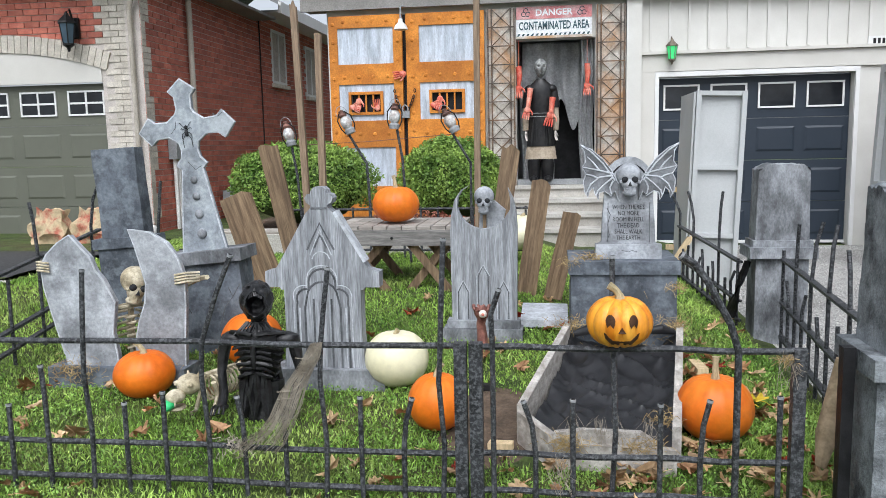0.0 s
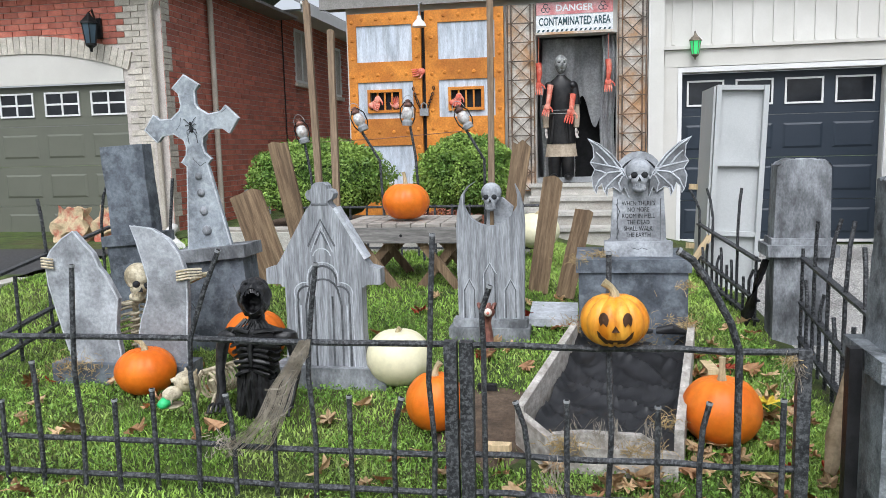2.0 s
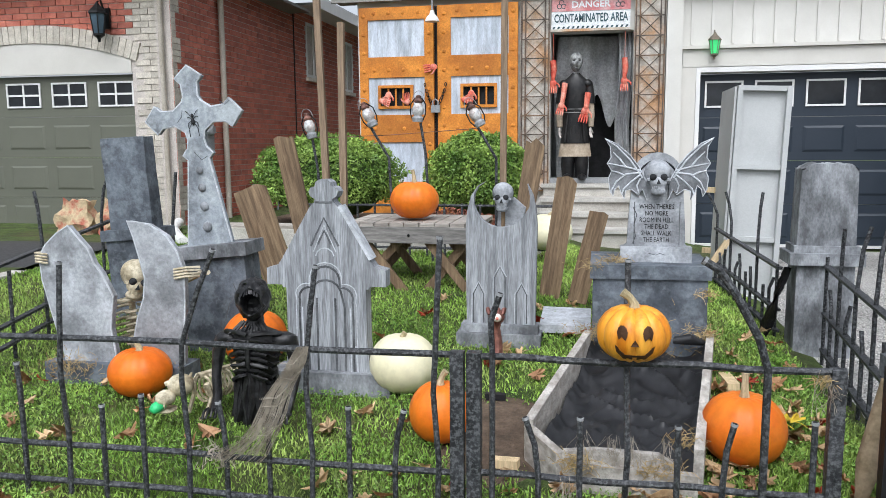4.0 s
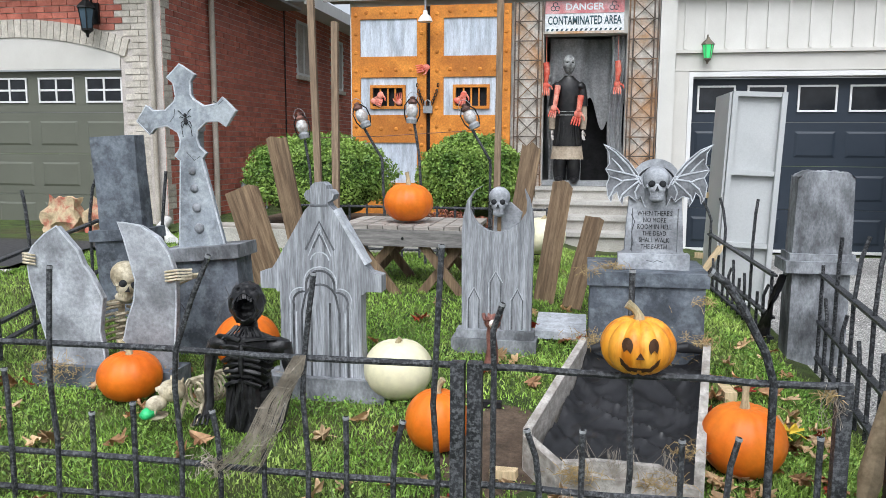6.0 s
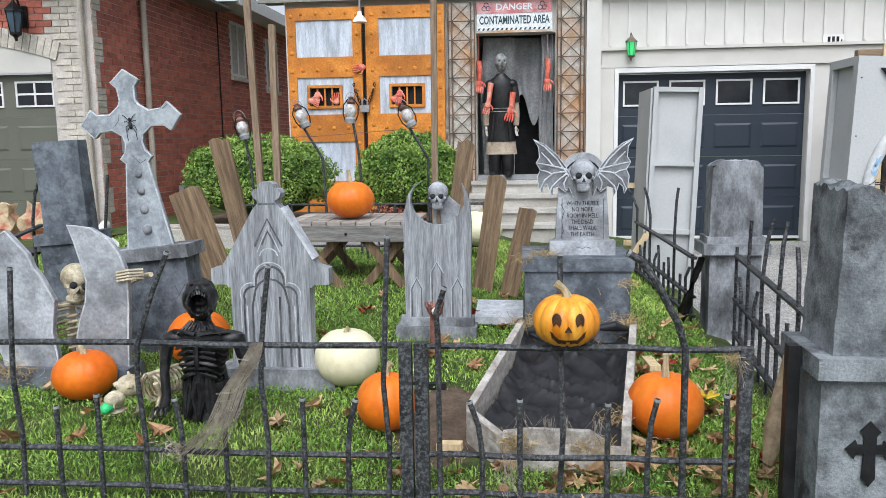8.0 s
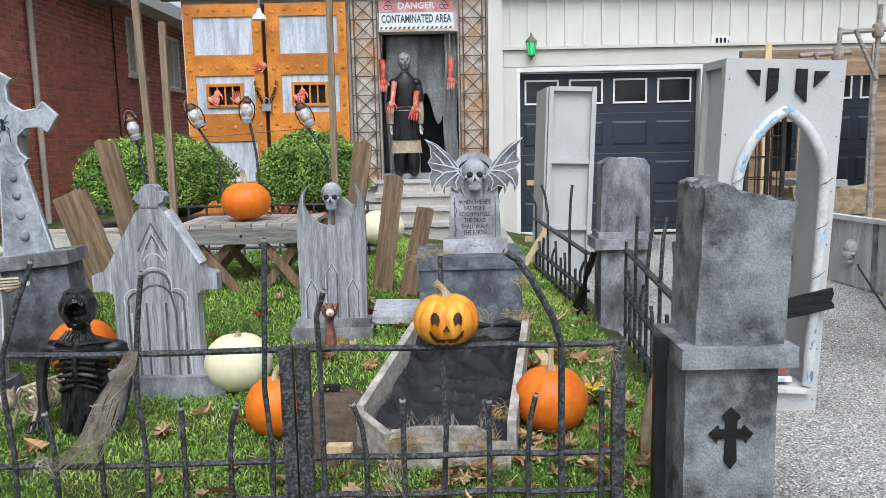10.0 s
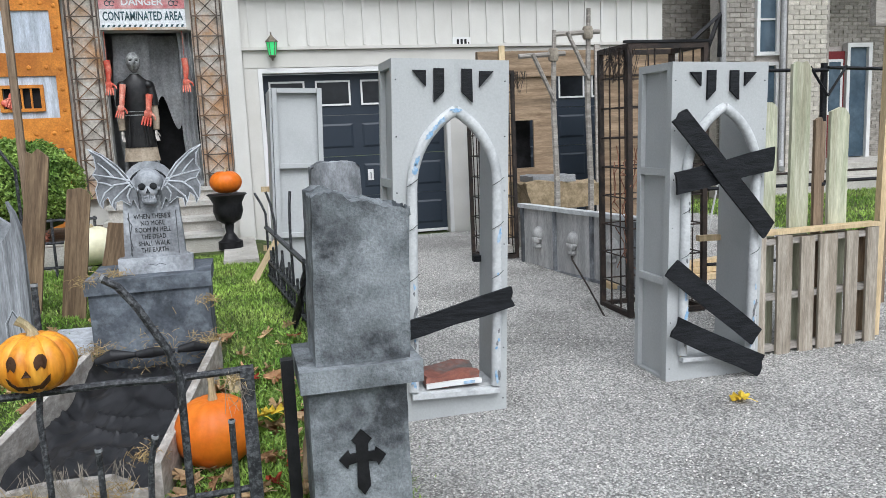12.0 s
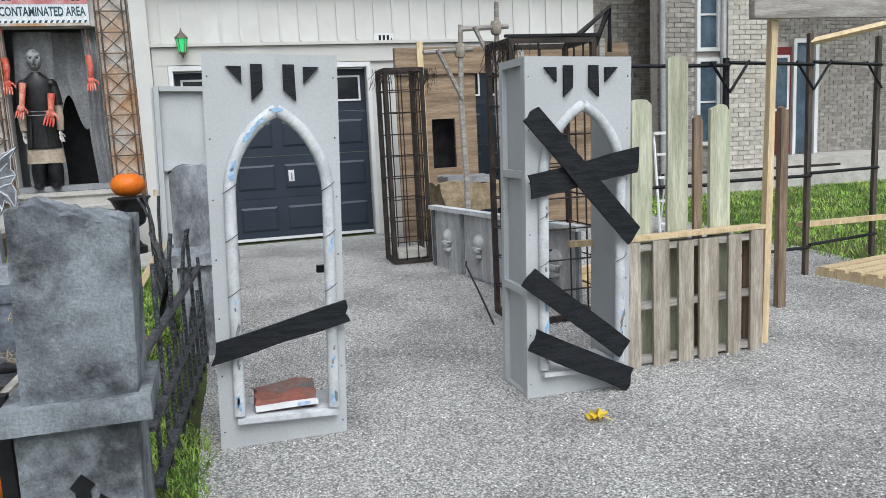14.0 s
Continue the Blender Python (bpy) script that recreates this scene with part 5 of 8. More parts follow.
# black ghoul, one plain figure
gh = bmesh.new()
gx, gy = -1.03, 3.6
n = 12
rings = []
for rx, ry, z in ((0.12, 0.085, 0.06), (0.09, 0.07, 0.16), (0.062, 0.05, 0.28), (0.085, 0.06, 0.34), (0.112, 0.07, 0.42), (0.128, 0.075, 0.5), (0.11, 0.07, 0.545), (0.04, 0.045, 0.57), (0.036, 0.04, 0.62)):
    rings.append([gh.verts.new((gx + rx * math.cos(2 * math.pi * k / n), gy + ry * math.sin(2 * math.pi * k / n), z)) for k in range(n)])
for r0, r1 in zip(rings, rings[1:]):
    for k in range(n):
        gh.faces.new((r0[k], r0[(k + 1) % n], r1[(k + 1) % n], r1[k]))
gh.faces.new(rings[0][::-1])
gh.faces.new(rings[-1])
tube([(gx, gy - 0.082, 0.53), (gx, gy - 0.094, 0.46), (gx, gy - 0.088, 0.385)], [0.014, 0.016, 0.01], 7, gh)
for k in range(7):
    z = 0.522 - 0.027 * k
    w_ = 0.128 - 0.0085 * max(0, k - 1)
    for sx in (-1, 1):
        tube([(gx + sx * 0.01, gy - 0.09, z), (gx + sx * 0.045, gy - 0.094, z + 0.004 - 0.002 * k), (gx + sx * 0.085, gy - 0.078, z - 0.008 - 0.003 * k), (gx + sx * w_ * 0.96, gy - 0.04, z - 0.022 - 0.005 * k), (gx + sx * w_, gy, z - 0.02 - 0.004 * k)], [0.007, 0.0085, 0.009, 0.008, 0.005], 6, gh)
for sx in (-1, 1):
    tube([(gx + sx * 0.015, gy - 0.075, 0.548), (gx + sx * 0.07, gy - 0.07, 0.556), (gx + sx * 0.14, gy - 0.02, 0.55)], [0.01, 0.012, 0.014], 7, gh)
    for k in range(5):
        tube([(gx + sx * 0.012 * k, gy - 0.03, 0.6), (gx + sx * (0.012 + 0.018 * k), gy - 0.05, 0.57), (gx + sx * (0.016 + 0.022 * k), gy - 0.06, 0.54)], 0.006, 5, gh)
for sx in (-1, 1):
    blob((gx + sx * 0.135, gy, 0.51), (0.075, 0.05, 0.04), gh, 2)
    tube([(gx + sx * 0.172, gy, 0.52), (gx + sx * 0.19, gy - 0.005, 0.44), (gx + sx * 0.205, gy - 0.01, 0.34), (gx + sx * 0.185, gy - 0.05, 0.24), (gx + sx * 0.18, gy - 0.09, 0.18)], [0.033, 0.029, 0.02, 0.023, 0.024], 9, gh)
    for k in range(4):
        x = gx + sx * 0.175 - 0.03 + 0.02 * k
        tube([(x, gy - 0.1, 0.19), (x, gy - 0.14, 0.195), (x, gy - 0.165, 0.165)], 0.008, 5, gh)
    for k in range(9):
        t = radians(20 + 35 * k)
        tube([(gx + 0.08 * math.cos(t), gy + 0.065 * math.sin(t), 0.36), (gx + 0.1 * math.cos(t + 0.2 * sx), gy + 0.085 * math.sin(t), 0.24), (gx + 0.12 * math.cos(t), gy + 0.1 * math.sin(t), 0.13)], [0.02, 0.016, 0.012], 5, gh)
    tube([(gx + sx * 0.06, gy, 0.3), (gx + sx * 0.07, gy - 0.02, 0.05)], [0.06, 0.05], 8, gh)
hm = Matrix.Translation((gx + 0.0, gy - 0.015, 0.705)) @ Matrix.Rotation(radians(18), 4, "Z") @ Matrix.Rotation(radians(-18), 4, "X") @ Matrix.Scale(1.14, 4)
n0 = len(gh.verts)
blob((0, 0.0, 0.0), (0.072, 0.082, 0.092), gh, 5)
gh.verts.ensure_lookup_table()
for v in list(gh.verts)[n0:]:
    x, y, z = v.co
    v.co.x *= 1.0 - 0.28 * max(0.0, -z / 0.092) ** 1.5
    if y < 0:
        m_ = ((x / 0.038) ** 2 + ((z + 0.022) / 0.046) ** 2) ** 0.5
        if m_ < 1.0:
            v.co.y += 0.1 * min(1.0, (1.0 - m_) * 3.5)
        elif m_ < 1.3:
            v.co.y -= 0.012 * (1 - abs(m_ - 1.15) / 0.15)
        for sx in (-1, 1):
            e_ = (((x - sx * 0.032) / 0.018) ** 2 + ((z - 0.05) / 0.012) ** 2) ** 0.5
            if e_ < 1.0:
                v.co.y += 0.022 * (1 - e_)
        for sx in (-1, 1):
            e_ = (((x - sx * 0.058) / 0.012) ** 2 + ((z + 0.005) / 0.03) ** 2) ** 0.5
            if e_ < 1.0:
                v.co.x -= sx * 0.018 * (1 - e_)
for k in range(6):
    x = -0.025 + 0.01 * k
    bx(x - 0.004, x + 0.004, -0.083, -0.07, 0.012 - abs(x) * 0.5, 0.027 - abs(x) * 0.4, gh)
gh.verts.ensure_lookup_table()
for v in list(gh.verts)[n0:]:
    v.co = hm @ v.co
solo("ghoul_figure", rough_up(rough_up(gh, 0.009, 22), 0.005, 60), GHOUL, "charred black screaming ghoul figure rising from the grass", "figure", smooth=True)

# burlap netting caught on the fence
NET = mat("grey_brown_netting", (0.22, 0.19, 0.15), (0.38, 0.34, 0.28), 12, 0.95, 0.5, 60)
nb_ = bmesh.new()
LEFT_ = [(-0.505, 0.7), (-0.553, 0.615), (-0.634, 0.505), (-0.685, 0.4), (-0.74, 0.335), (-0.8, 0.3), (-0.84, 0.265)]
RIGHT_ = [(-0.455, 0.705), (-0.466, 0.65), (-0.512, 0.565), (-0.546, 0.46), (-0.585, 0.368), (-0.62, 0.29), (-0.66, 0.25)]
for k in range(115):
    u = rnd.random() ** 0.9
    stop = 7 if u < 0.3 else rnd.choice((5, 6, 6, 7))
    pts = []
    for i in range(stop):
        uu = u + (0.1 * noise.noise(Vector((k * 3.1, i * 0.8, 0)))) * min(1, i / 2)
        a_, b_ = LEFT_[i], RIGHT_[i]
        pts.append((a_[0] + (b_[0] - a_[0]) * uu, 2.8 - 0.02 * math.sin(u * 3.1) * min(i, 3) / 3 + rnd.uniform(-0.004, 0.004), a_[1] + (b_[1] - a_[1]) * uu + rnd.uniform(-0.003, 0.003)))
    tube(pts, 0.0008, 3, nb_, False)
for k in range(8):
    i = rnd.randrange(1, 5)
    a_, b_ = LEFT_[i], RIGHT_[i]
    dz = rnd.uniform(-0.04, 0.04)
    tube([(a_[0] - 0.01, 2.785, a_[1] + dz), ((a_[0] + b_[0]) / 2, 2.775, (a_[1] + b_[1]) / 2 + dz - 0.02), (b_[0] + 0.006, 2.785, b_[1] + dz + 0.02)], 0.0007, 3, nb_, False)
for k in range(70):
    cpt = Vector((-0.83 + rnd.gauss(0, 0.03), 2.82 + rnd.gauss(0, 0.015), 0.265 + rnd.gauss(0, 0.018)))
    tube([cpt + 0.04 * noise.noise_vector(cpt * 60 + Vector((j, 0, 0))) for j in range(4)], 0.0013, 3, nb_, False)
solo("burlap_netting", nb_, NET, "frayed grey-brown netting draped over the iron fence", "netting")
wisp = bmesh.new()
for k in range(90):
    x = rnd.choice((0.46, 0.68, 0.62, 0.5, 0.82, 1.27))
    z = 0.68 if x > 1.2 else (0.26 if x < 0.47 else 0.3)
    cpt = Vector((x + rnd.gauss(0, 0.015), 2.82 if x in (0.46, 1.27) else 3.16, z + rnd.gauss(0, 0.01)))
    tube([cpt, cpt + Vector((rnd.gauss(0, 0.02), -0.015, -0.05)), cpt + Vector((rnd.gauss(0, 0.025), -0.01, -rnd.uniform(0.06, 0.16)))], 0.0009, 3, wisp, False)
solo("straw_wisps", wisp, NET, "dry grey moss wisps hanging on fence and box", "moss", kind="stuff")

# rotten arm with eyeball before the horned stone
ra = bmesh.new()
tube([(0.0, 0, -0.06), (0.01, 0, 0.08), (0.0, 0.0, 0.16), (0.01, -0.01, 0.2)], [0.045, 0.032, 0.026, 0.03], 9, ra)
blob((0.01, -0.01, 0.23), (0.045, 0.035, 0.045), ra, 2)
for k in range(4):
    x = -0.03 + 0.025 * k
    tube([(x, 0, 0.25), (x * 1.2, -0.03, 0.275), (x, -0.055, 0.25)], [0.013, 0.012, 0.008], 6, ra)
solo("rotten_arm_prop", rough_up(ra, 0.006, 30), mat("rotten_rubber", (0.13, 0.05, 0.04), (0.3, 0.14, 0.11), 16, 0.5, 0.6, 40), "rotten brown rubber prop sticking out of the lawn", "prop", pose(0.0, 4.45, 0.24), smooth=True)
ey = thing("eyeball_prop", "white rubber eyeball with a red iris on the rotten prop", "prop", pose(0.02, 4.385, 0.475))
part("ball", blob((0, 0, 0), 0.024), mat("eyeball_white", (0.7, 0.62, 0.55), (0.8, 0.74, 0.68), 8, 0.3, 0.05, 40), ey, smooth=True)
part("iris", blob((0.002, -0.02, 0.0), (0.011, 0.006, 0.011), sub=1), FLESH, ey)

# ---- pumpkins ----
def pumpkin_r(th, ph, ribs, k):
    """Radius factor at azimuth th and polar angle ph."""
    return (1 - k * (0.5 + 0.5 * math.cos(ribs * th)) ** 3) * (1 - 0.16 * math.exp(-(ph / 0.35) ** 2) - 0.1 * math.exp(-((math.pi - ph) / 0.4) ** 2))


def pumpkin(place, rx, rz, material, label, ribs=14, k=0.05, stem_h=0.09, lean=0.02, group="", seed=0):
    o = thing("pumpkin", label, "pumpkin", place, group)
    bm = bmesh.new()
    nu, nv = ribs * 5, 18
    rows = []
    for j in range(1, nv):
        ph = math.pi * j / nv
        row = []
        for i in range(nu):
            th = 2 * math.pi * i / nu
            f = pumpkin_r(th, ph, ribs, k)
            wob = 1 + 0.03 * noise.noise(Vector((math.cos(th) * 1.5 + seed, math.sin(th) * 1.5, math.cos(ph))))
            row.append(bm.verts.new((rx * f * wob * math.sin(ph) * math.cos(th), rx * f * wob * math.sin(ph) * math.sin(th), rz + rz * f * math.cos(ph))))
        rows.append(row)
    for r0, r1 in zip(rows, rows[1:]):
        for i in range(nu):
            bm.faces.new((r0[i], r0[(i + 1) % nu], r1[(i + 1) % nu], r1[i]))
    bm.faces.new(rows[0])
    bm.faces.new(rows[-1][::-1])
    part("shell", bm, material, o, smooth=True)
    z0 = rz * 1.8
    sb = tube([(0, 0, z0 - 0.02), (0, 0, z0 + stem_h * 0.3), (lean * 0.5, 0, z0 + stem_h * 0.7), (lean * 1.3, 0, z0 + stem_h)], [0.028, 0.016, 0.013, 0.016], 7)
    part("stem", sb, STEM, o, smooth=True)
    return o


pumpkin(pose(-0.43, 4.06, 0.13), 0.178, 0.163, CREAM, "large pale cream white pumpkin on the grass", 12, 0.018, 0.03, 0.01, seed=1)
pumpkin(pose(-0.12, 3.5, 0.098), 0.14, 0.145, ORANGE, "orange pumpkin on the bare earth behind the gate", 13, 0.022, 0.07, seed=2)
pumpkin(pose(1.15, 3.5, 0.09), 0.172, 0.158, ORANGE, "large orange pumpkin with a long stem beside the coffin box", 14, 0.016, 0.11, 0.0, seed=3)
pumpkin(pose(-1.775, 3.8, 0.12), 0.16, 0.135, ORANGE, "orange pumpkin before the broken tombstones", 13, 0.02, 0.07, -0.04, seed=4)
pumpkin(pose(-1.34, 4.26, 0.175), 0.18, 0.165, ORANGE, "orange pumpkin behind the black ghoul", 13, 0.02, 0.03, seed=5)
pumpkin(pose(-0.75, 5.72, 0.877), 0.178, 0.145, ORANGE, "orange pumpkin on the weathered trestle table", 15, 0.022, 0.1, -0.01, seed=6)
pumpkin(pose(1.2, 8.95, 0.885), 0.17, 0.13, ORANGE, "orange pumpkin on a black urn by the steps", 14, 0.02, 0.05, seed=7)
pumpkin(pose(0.15, 6.9, 0.5), 0.2, 0.17, CREAM, "white pumpkin on the flower bed edge", 12, 0.03, 0.03, seed=8)
jk = pumpkin(pose(0.668, 2.822, 0.696), 0.122, 0.1, JACK, "carved orange jack-o-lantern with a toothy grin on the fence rail", 12, 0.07, 0.055, -0.03, seed=9)
# Dark brown for surface patches that paint the shade inside the carved face.
HOLE = mat("carved_hole_shade", (0.03, 0.012, 0.004), (0.07, 0.03, 0.01), 8, 0.8, 0.2, 40)


def on_pumpkin(pts, rx, rz, lift, n=5):
    """A patch with the outline pts (x, z from the middle) laid on the front of a pumpkin."""
    bm = bmesh.new()

    def place(x, z):
        ph = math.acos(max(-1, min(1, z / rz)))
        y = -math.sqrt(max(1e-6, (rx * math.sin(ph)) ** 2 - x * x))
        th = math.atan2(y, x)
        f = pumpkin_r(th, ph, 12, 0.07)
        return Vector((x * f, y * f - lift, rz + z * f))
    cx, cz = sum(p[0] for p in pts) / len(pts), sum(p[1] for p in pts) / len(pts)
    rings = [[bm.verts.new(place(cx + (x - cx) * t, cz + (z - cz) * t)) for x, z in pts] for t in (0.35, 0.7, 1.0)]
    bm.faces.new(rings[0])
    for r0, r1 in zip(rings, rings[1:]):
        for i in range(len(pts)):
            j = (i + 1) % len(pts)
            bm.faces.new((r0[i], r0[j], r1[j], r1[i]))
    return bm


for sx in (-1, 1):
    part("eye_hole", on_pumpkin([(sx * 0.042 + 0.019 * math.cos(t), 0.024 + 0.024 * math.sin(t)) for t in [(i - 0.8) * math.pi / 5.4 for i in range(8)]] + [(sx * 0.042 - 0.011, 0.0), (sx * 0.042, 0.013), (sx * 0.042 + 0.011, 0.0)], 0.122, 0.1, 0.004), HOLE, jk)
part("nose_hole", on_pumpkin([(-0.014, -0.018), (0.014, -0.018), (0.0, 0.004)], 0.122, 0.1, 0.004), HOLE, jk)
for sx in (-1, 1):
    part("mouth_hole", on_pumpkin([(sx * 0.007, -0.052), (sx * 0.03, -0.048), (sx * 0.055, -0.03), (sx * 0.066, -0.018), (sx * 0.06, -0.045), (sx * 0.035, -0.066), (sx * 0.007, -0.07)], 0.122, 0.1, 0.004), HOLE, jk)
part("mouth_hole", on_pumpkin([(-0.008, -0.052), (0.008, -0.052), (0.008, -0.06), (-0.008, -0.06)], 0.122, 0.1, 0.004), HOLE, jk)

# ---- coffin box ----
cf = thing("coffin_box", "weathered board coffin box lined with black cloth", "coffin", group="")
cb = {"side_board": [((0.28, 3.38), (0.51, 4.5), 0.275, 0.4), ((0.94, 3.2), (1.15, 4.5), 0.26, 0.4)], "end_board": [((0.28, 3.38), (0.42, 3.18), 0.25, 0.22), ((0.42, 3.175), (0.93, 3.13), 0.19, 0.19)]}
for nm, rows in cb.items():
    for (x0, y0), (x1, y1), z0, z1 in rows:
        d = Vector((x1 - x0, y1 - y0, 0))
        nrm = Vector((-d.y, d.x, 0)).normalized() * 0.019
        bm = bmesh.new()
        vs = []
        for (x, y, zt) in ((x0, y0, z0), (x1, y1, z1)):
            for s in (-1, 1):
                for z in (garden_z(x, y) - 0.05, zt):
                    vs.append(bm.verts.new((x + s * nrm.x, y + s * nrm.y, z)))
        for qd in ((0, 1, 3, 2), (4, 6, 7, 5), (0, 4, 5, 1), (2, 3, 7, 6), (0, 2, 6, 4), (1, 5, 7, 3)):
            bm.faces.new([vs[i] for i in qd])
        part(nm, bm, PALEWOOD, cf, bevel=0.004)
part("end_board", prism([(0.42, 0.17), (0.8, 0.165), (0.86, 0.2), (0.79, 0.245), (0.55, 0.25), (0.43, 0.235)], 3.16, 3.19), PALEWOOD, cf, "broken upper end board")
cl = bmesh.new()
N1, N2 = 50, 70
grid = []
for i in range(N1 + 1):
    row = []
    for j in range(N2 + 1):
        u, v = i / N1, j / N2
        x = (0.325 + 0.205 * v) + u * (0.595 + 0.005 * v)
        y = 3.2 + (0.16 * (1 - u)) * (1 - v) + v * 1.32
        e = min(u, 1 - u)
        z = garden_z(x, y) + 0.03 + 0.035 * math.exp(-(e / 0.06) ** 2) + 0.025 * v ** 3 + 0.02 * noise.noise(Vector((x * 7, y * 5, 0))) + 0.03 * max(0, noise.noise(Vector((x * 4 + 4, y * 2.6, 3)))) + 0.03 * (1 - abs(noise.noise(Vector((x * 6 + y * 4, y * 3, 7))))) ** 5 + 0.012 * (1 - abs(noise.noise(Vector((x * 9 - y * 5, y * 3 + x * 6, 2))))) ** 8
        row.append(cl.verts.new((x, y, z)))
    grid.append(row)
for i in range(N1):
    for j in range(N2):
        cl.faces.new((grid[i][j], grid[i + 1][j], grid[i + 1][j + 1], grid[i][j + 1]))
part("cloth_lining", cl, CLOTH, cf, "crumpled black cloth", smooth=True)
for k in range(3):
    fold = tube([(0.55 + 0.2 * k, 4.42, 0.36 + 0.01 * k), (0.63 + 0.2 * k, 4.4, 0.39), (0.75 + 0.18 * k, 4.43, 0.37)], [0.02, 0.03, 0.012], 16)
    part("cloth_fold", rough_up(fold, 0.012, 14), CLOTH, cf, smooth=True)
solo("wood_block", bx(0.0, 0.11, -0.025, 0.025, 0.0, 0.035), NEWWOOD, "small fresh pine offcut on the earth", "wood offcut", pose(0.14, 3.3, 0.095, 0, -3, -8), bevel=0.004)
solo("wood_block", bx(-0.03, 0.03, -0.1, 0.1, 0.0, 0.05), NEWWOOD, "small fresh pine offcut by the coffin box", "wood offcut", pose(1.22, 4.3, 0.175, 0, 0, 5), bevel=0.004)
solo("flat_stone", prism([(0.3, 0), (0.58, 0), (0.6, 0.045), (0.3, 0.05)], -0.2, 0.2), HILITE, "flat pale stone slab lying on the grass", "stone slab", pose(-0.08, 5.0, 0.315, 4, 0, 0), bevel=0.01)
bm = bmesh.new()
g = [[bm.verts.new((x, y, garden_z(x, y) + 0.012 - 0.022 * min(1, (((x - 0.12) / 0.3) ** 2 + ((y - 3.6) / 0.55) ** 2)) ** 2 + 0.004 * noise.noise(Vector((x * 9, y * 9, 0))))) for y in [3.05 + 0.05 * j for j in range(23)]] for x in [-0.2 + 0.04 * i for i in range(17)]]
for i in range(16):
    for j in range(22):
        bm.faces.new((g[i][j], g[i + 1][j], g[i + 1][j + 1], g[i][j + 1]))
solo("bare_earth", bm, DIRT, "patch of bare brown earth inside the gate", "earth", kind="structure", smooth=True)
solo("black_trowel_case", bx(-0.05, 0.05, -0.02, 0.02, 0, 0.03), BLACK, "small black box lying on the earth", "box", pose(0.06, 4.0, 0.145), bevel=0.004)

# ---- iron fences ----
FYY = 2.83


def bar(parent, pts, r=0.0105, tip=True):
    o = part("bar", tube(pts, r, 8), IRON, parent, smooth=True)
    if tip:
        p, q_ = Vector(pts[-1]), Vector(pts[-2])
        d = (p - q_).normalized()
        part("pipe_end", tube([p - d * 0.004, p + d * 0.006], r * 1.15, 8), METER, o)
        # Black disc on the solid end paints the shade inside a hollow pipe.
        part("pipe_hole", tube([p + d * 0.003, p + d * 0.0075], r * 0.8, 8), BLACK, o)
    return o


def rail(parent, x0, x1, z, r=0.0125):
    pts = [(x0 + (x1 - x0) * i / 8, FYY + 0.003 * math.sin(3 * i), z + 0.004 * math.sin(i * 1.7)) for i in range(9)]
    return part("rail", tube(pts, r, 8), IRON, parent, smooth=True)


fl = thing("iron_fence", "bent black-painted iron pipe fence panel along the lawn", "fence", group="front fence panels")
for z in (0.69, 0.26, 0.11):
    rail(fl, -2.75, 0.06, z)
tall = [(-2.45, -2.47, 1.0), (-1.96, -1.95, 1.02), (-1.47, -1.45, 0.98), (-0.96, -0.82, 1.04), (-0.47, -0.43, 0.99), (0.0, 0.02, 1.1)]
for x, xt, z in tall:
    bar(fl, [(x, FYY - 0.012, 0.02), (x + 0.01, FYY - 0.012, 0.3), (x - 0.008, FYY - 0.012, 0.55), (x, FYY - 0.012, 0.69), (x + (xt - x) * 0.5, FYY - 0.012, 0.69 + (z - 0.69) * 0.55), (xt, FYY - 0.012, z)])
for x, z, dx in ((-2.3, 0.46, 0), (-2.12, 0.44, 0.01), (-1.83, 0.41, 0), (-1.66, 0.58, -0.01), (-1.31, 0.43, 0.0), (-1.14, 0.48, 0), (-0.8, 0.47, -0.025), (-0.63, 0.4, 0), (-0.32, 0.48, 0), (-0.15, 0.48, 0.035)):
    bar(fl, [(x, FYY - 0.012, 0.03), (x, FYY - 0.012, 0.28), (x + dx * 0.3, FYY - 0.012, z - 0.09), (x + dx, FYY - 0.012, z)])
part("gate_post", bx(0.052, 0.1, FYY - 0.02, FYY + 0.02, 0.0, 0.705), IRON, fl, "flaking black square post", bevel=0.003)
fr = thing("iron_fence", "bent black-painted iron pipe gate panel before the coffin box", "fence", group="front fence panels")
part("gate_post", bx(0.11, 0.16, FYY - 0.024, FYY + 0.024, 0.0, 0.705), IRON, fr, "flaking black square post", bevel=0.003)
for z in (0.69, 0.27, 0.12):
    rail(fr, 0.15, 1.325, z)
part("end_post", bx(1.28, 1.325, FYY - 0.02, FYY + 0.02, 0.02, 0.7), IRON, fr, bevel=0.003)
bar(fr, [(0.2, FYY - 0.012, 0.03), (0.2, FYY - 0.012, 0.69), (0.195, FYY - 0.012, 0.82), (0.225, FYY - 0.012, 0.91)])
bar(fr, [(0.645, FYY + 0.03, 0.03), (0.66, FYY + 0.02, 0.35), (0.652, FYY + 0.02, 0.6), (0.652, FYY + 0.135, 0.8), (0.652, FYY + 0.15, 1.01)])
bar(fr, [(1.09, FYY - 0.012, 0.03), (1.09, FYY - 0.012, 0.69), (1.06, FYY - 0.012, 0.79), (0.98, FYY - 0.012, 0.94), (0.93, FYY - 0.012, 1.01), (0.885, FYY - 0.012, 1.04)], 0.013)
for x, z, dx in ((0.36, 0.48, -0.045), (0.5, 0.49, 0.0), (0.82, 0.48, 0.0), (0.965, 0.5, 0.03), (1.24, 0.52, 0.0)):
    bar(fr, [(x, FYY - 0.012, 0.03), (x, FYY - 0.012, 0.28), (x + dx * 0.3, FYY - 0.012, z - 0.09), (x + dx, FYY - 0.012, z)])
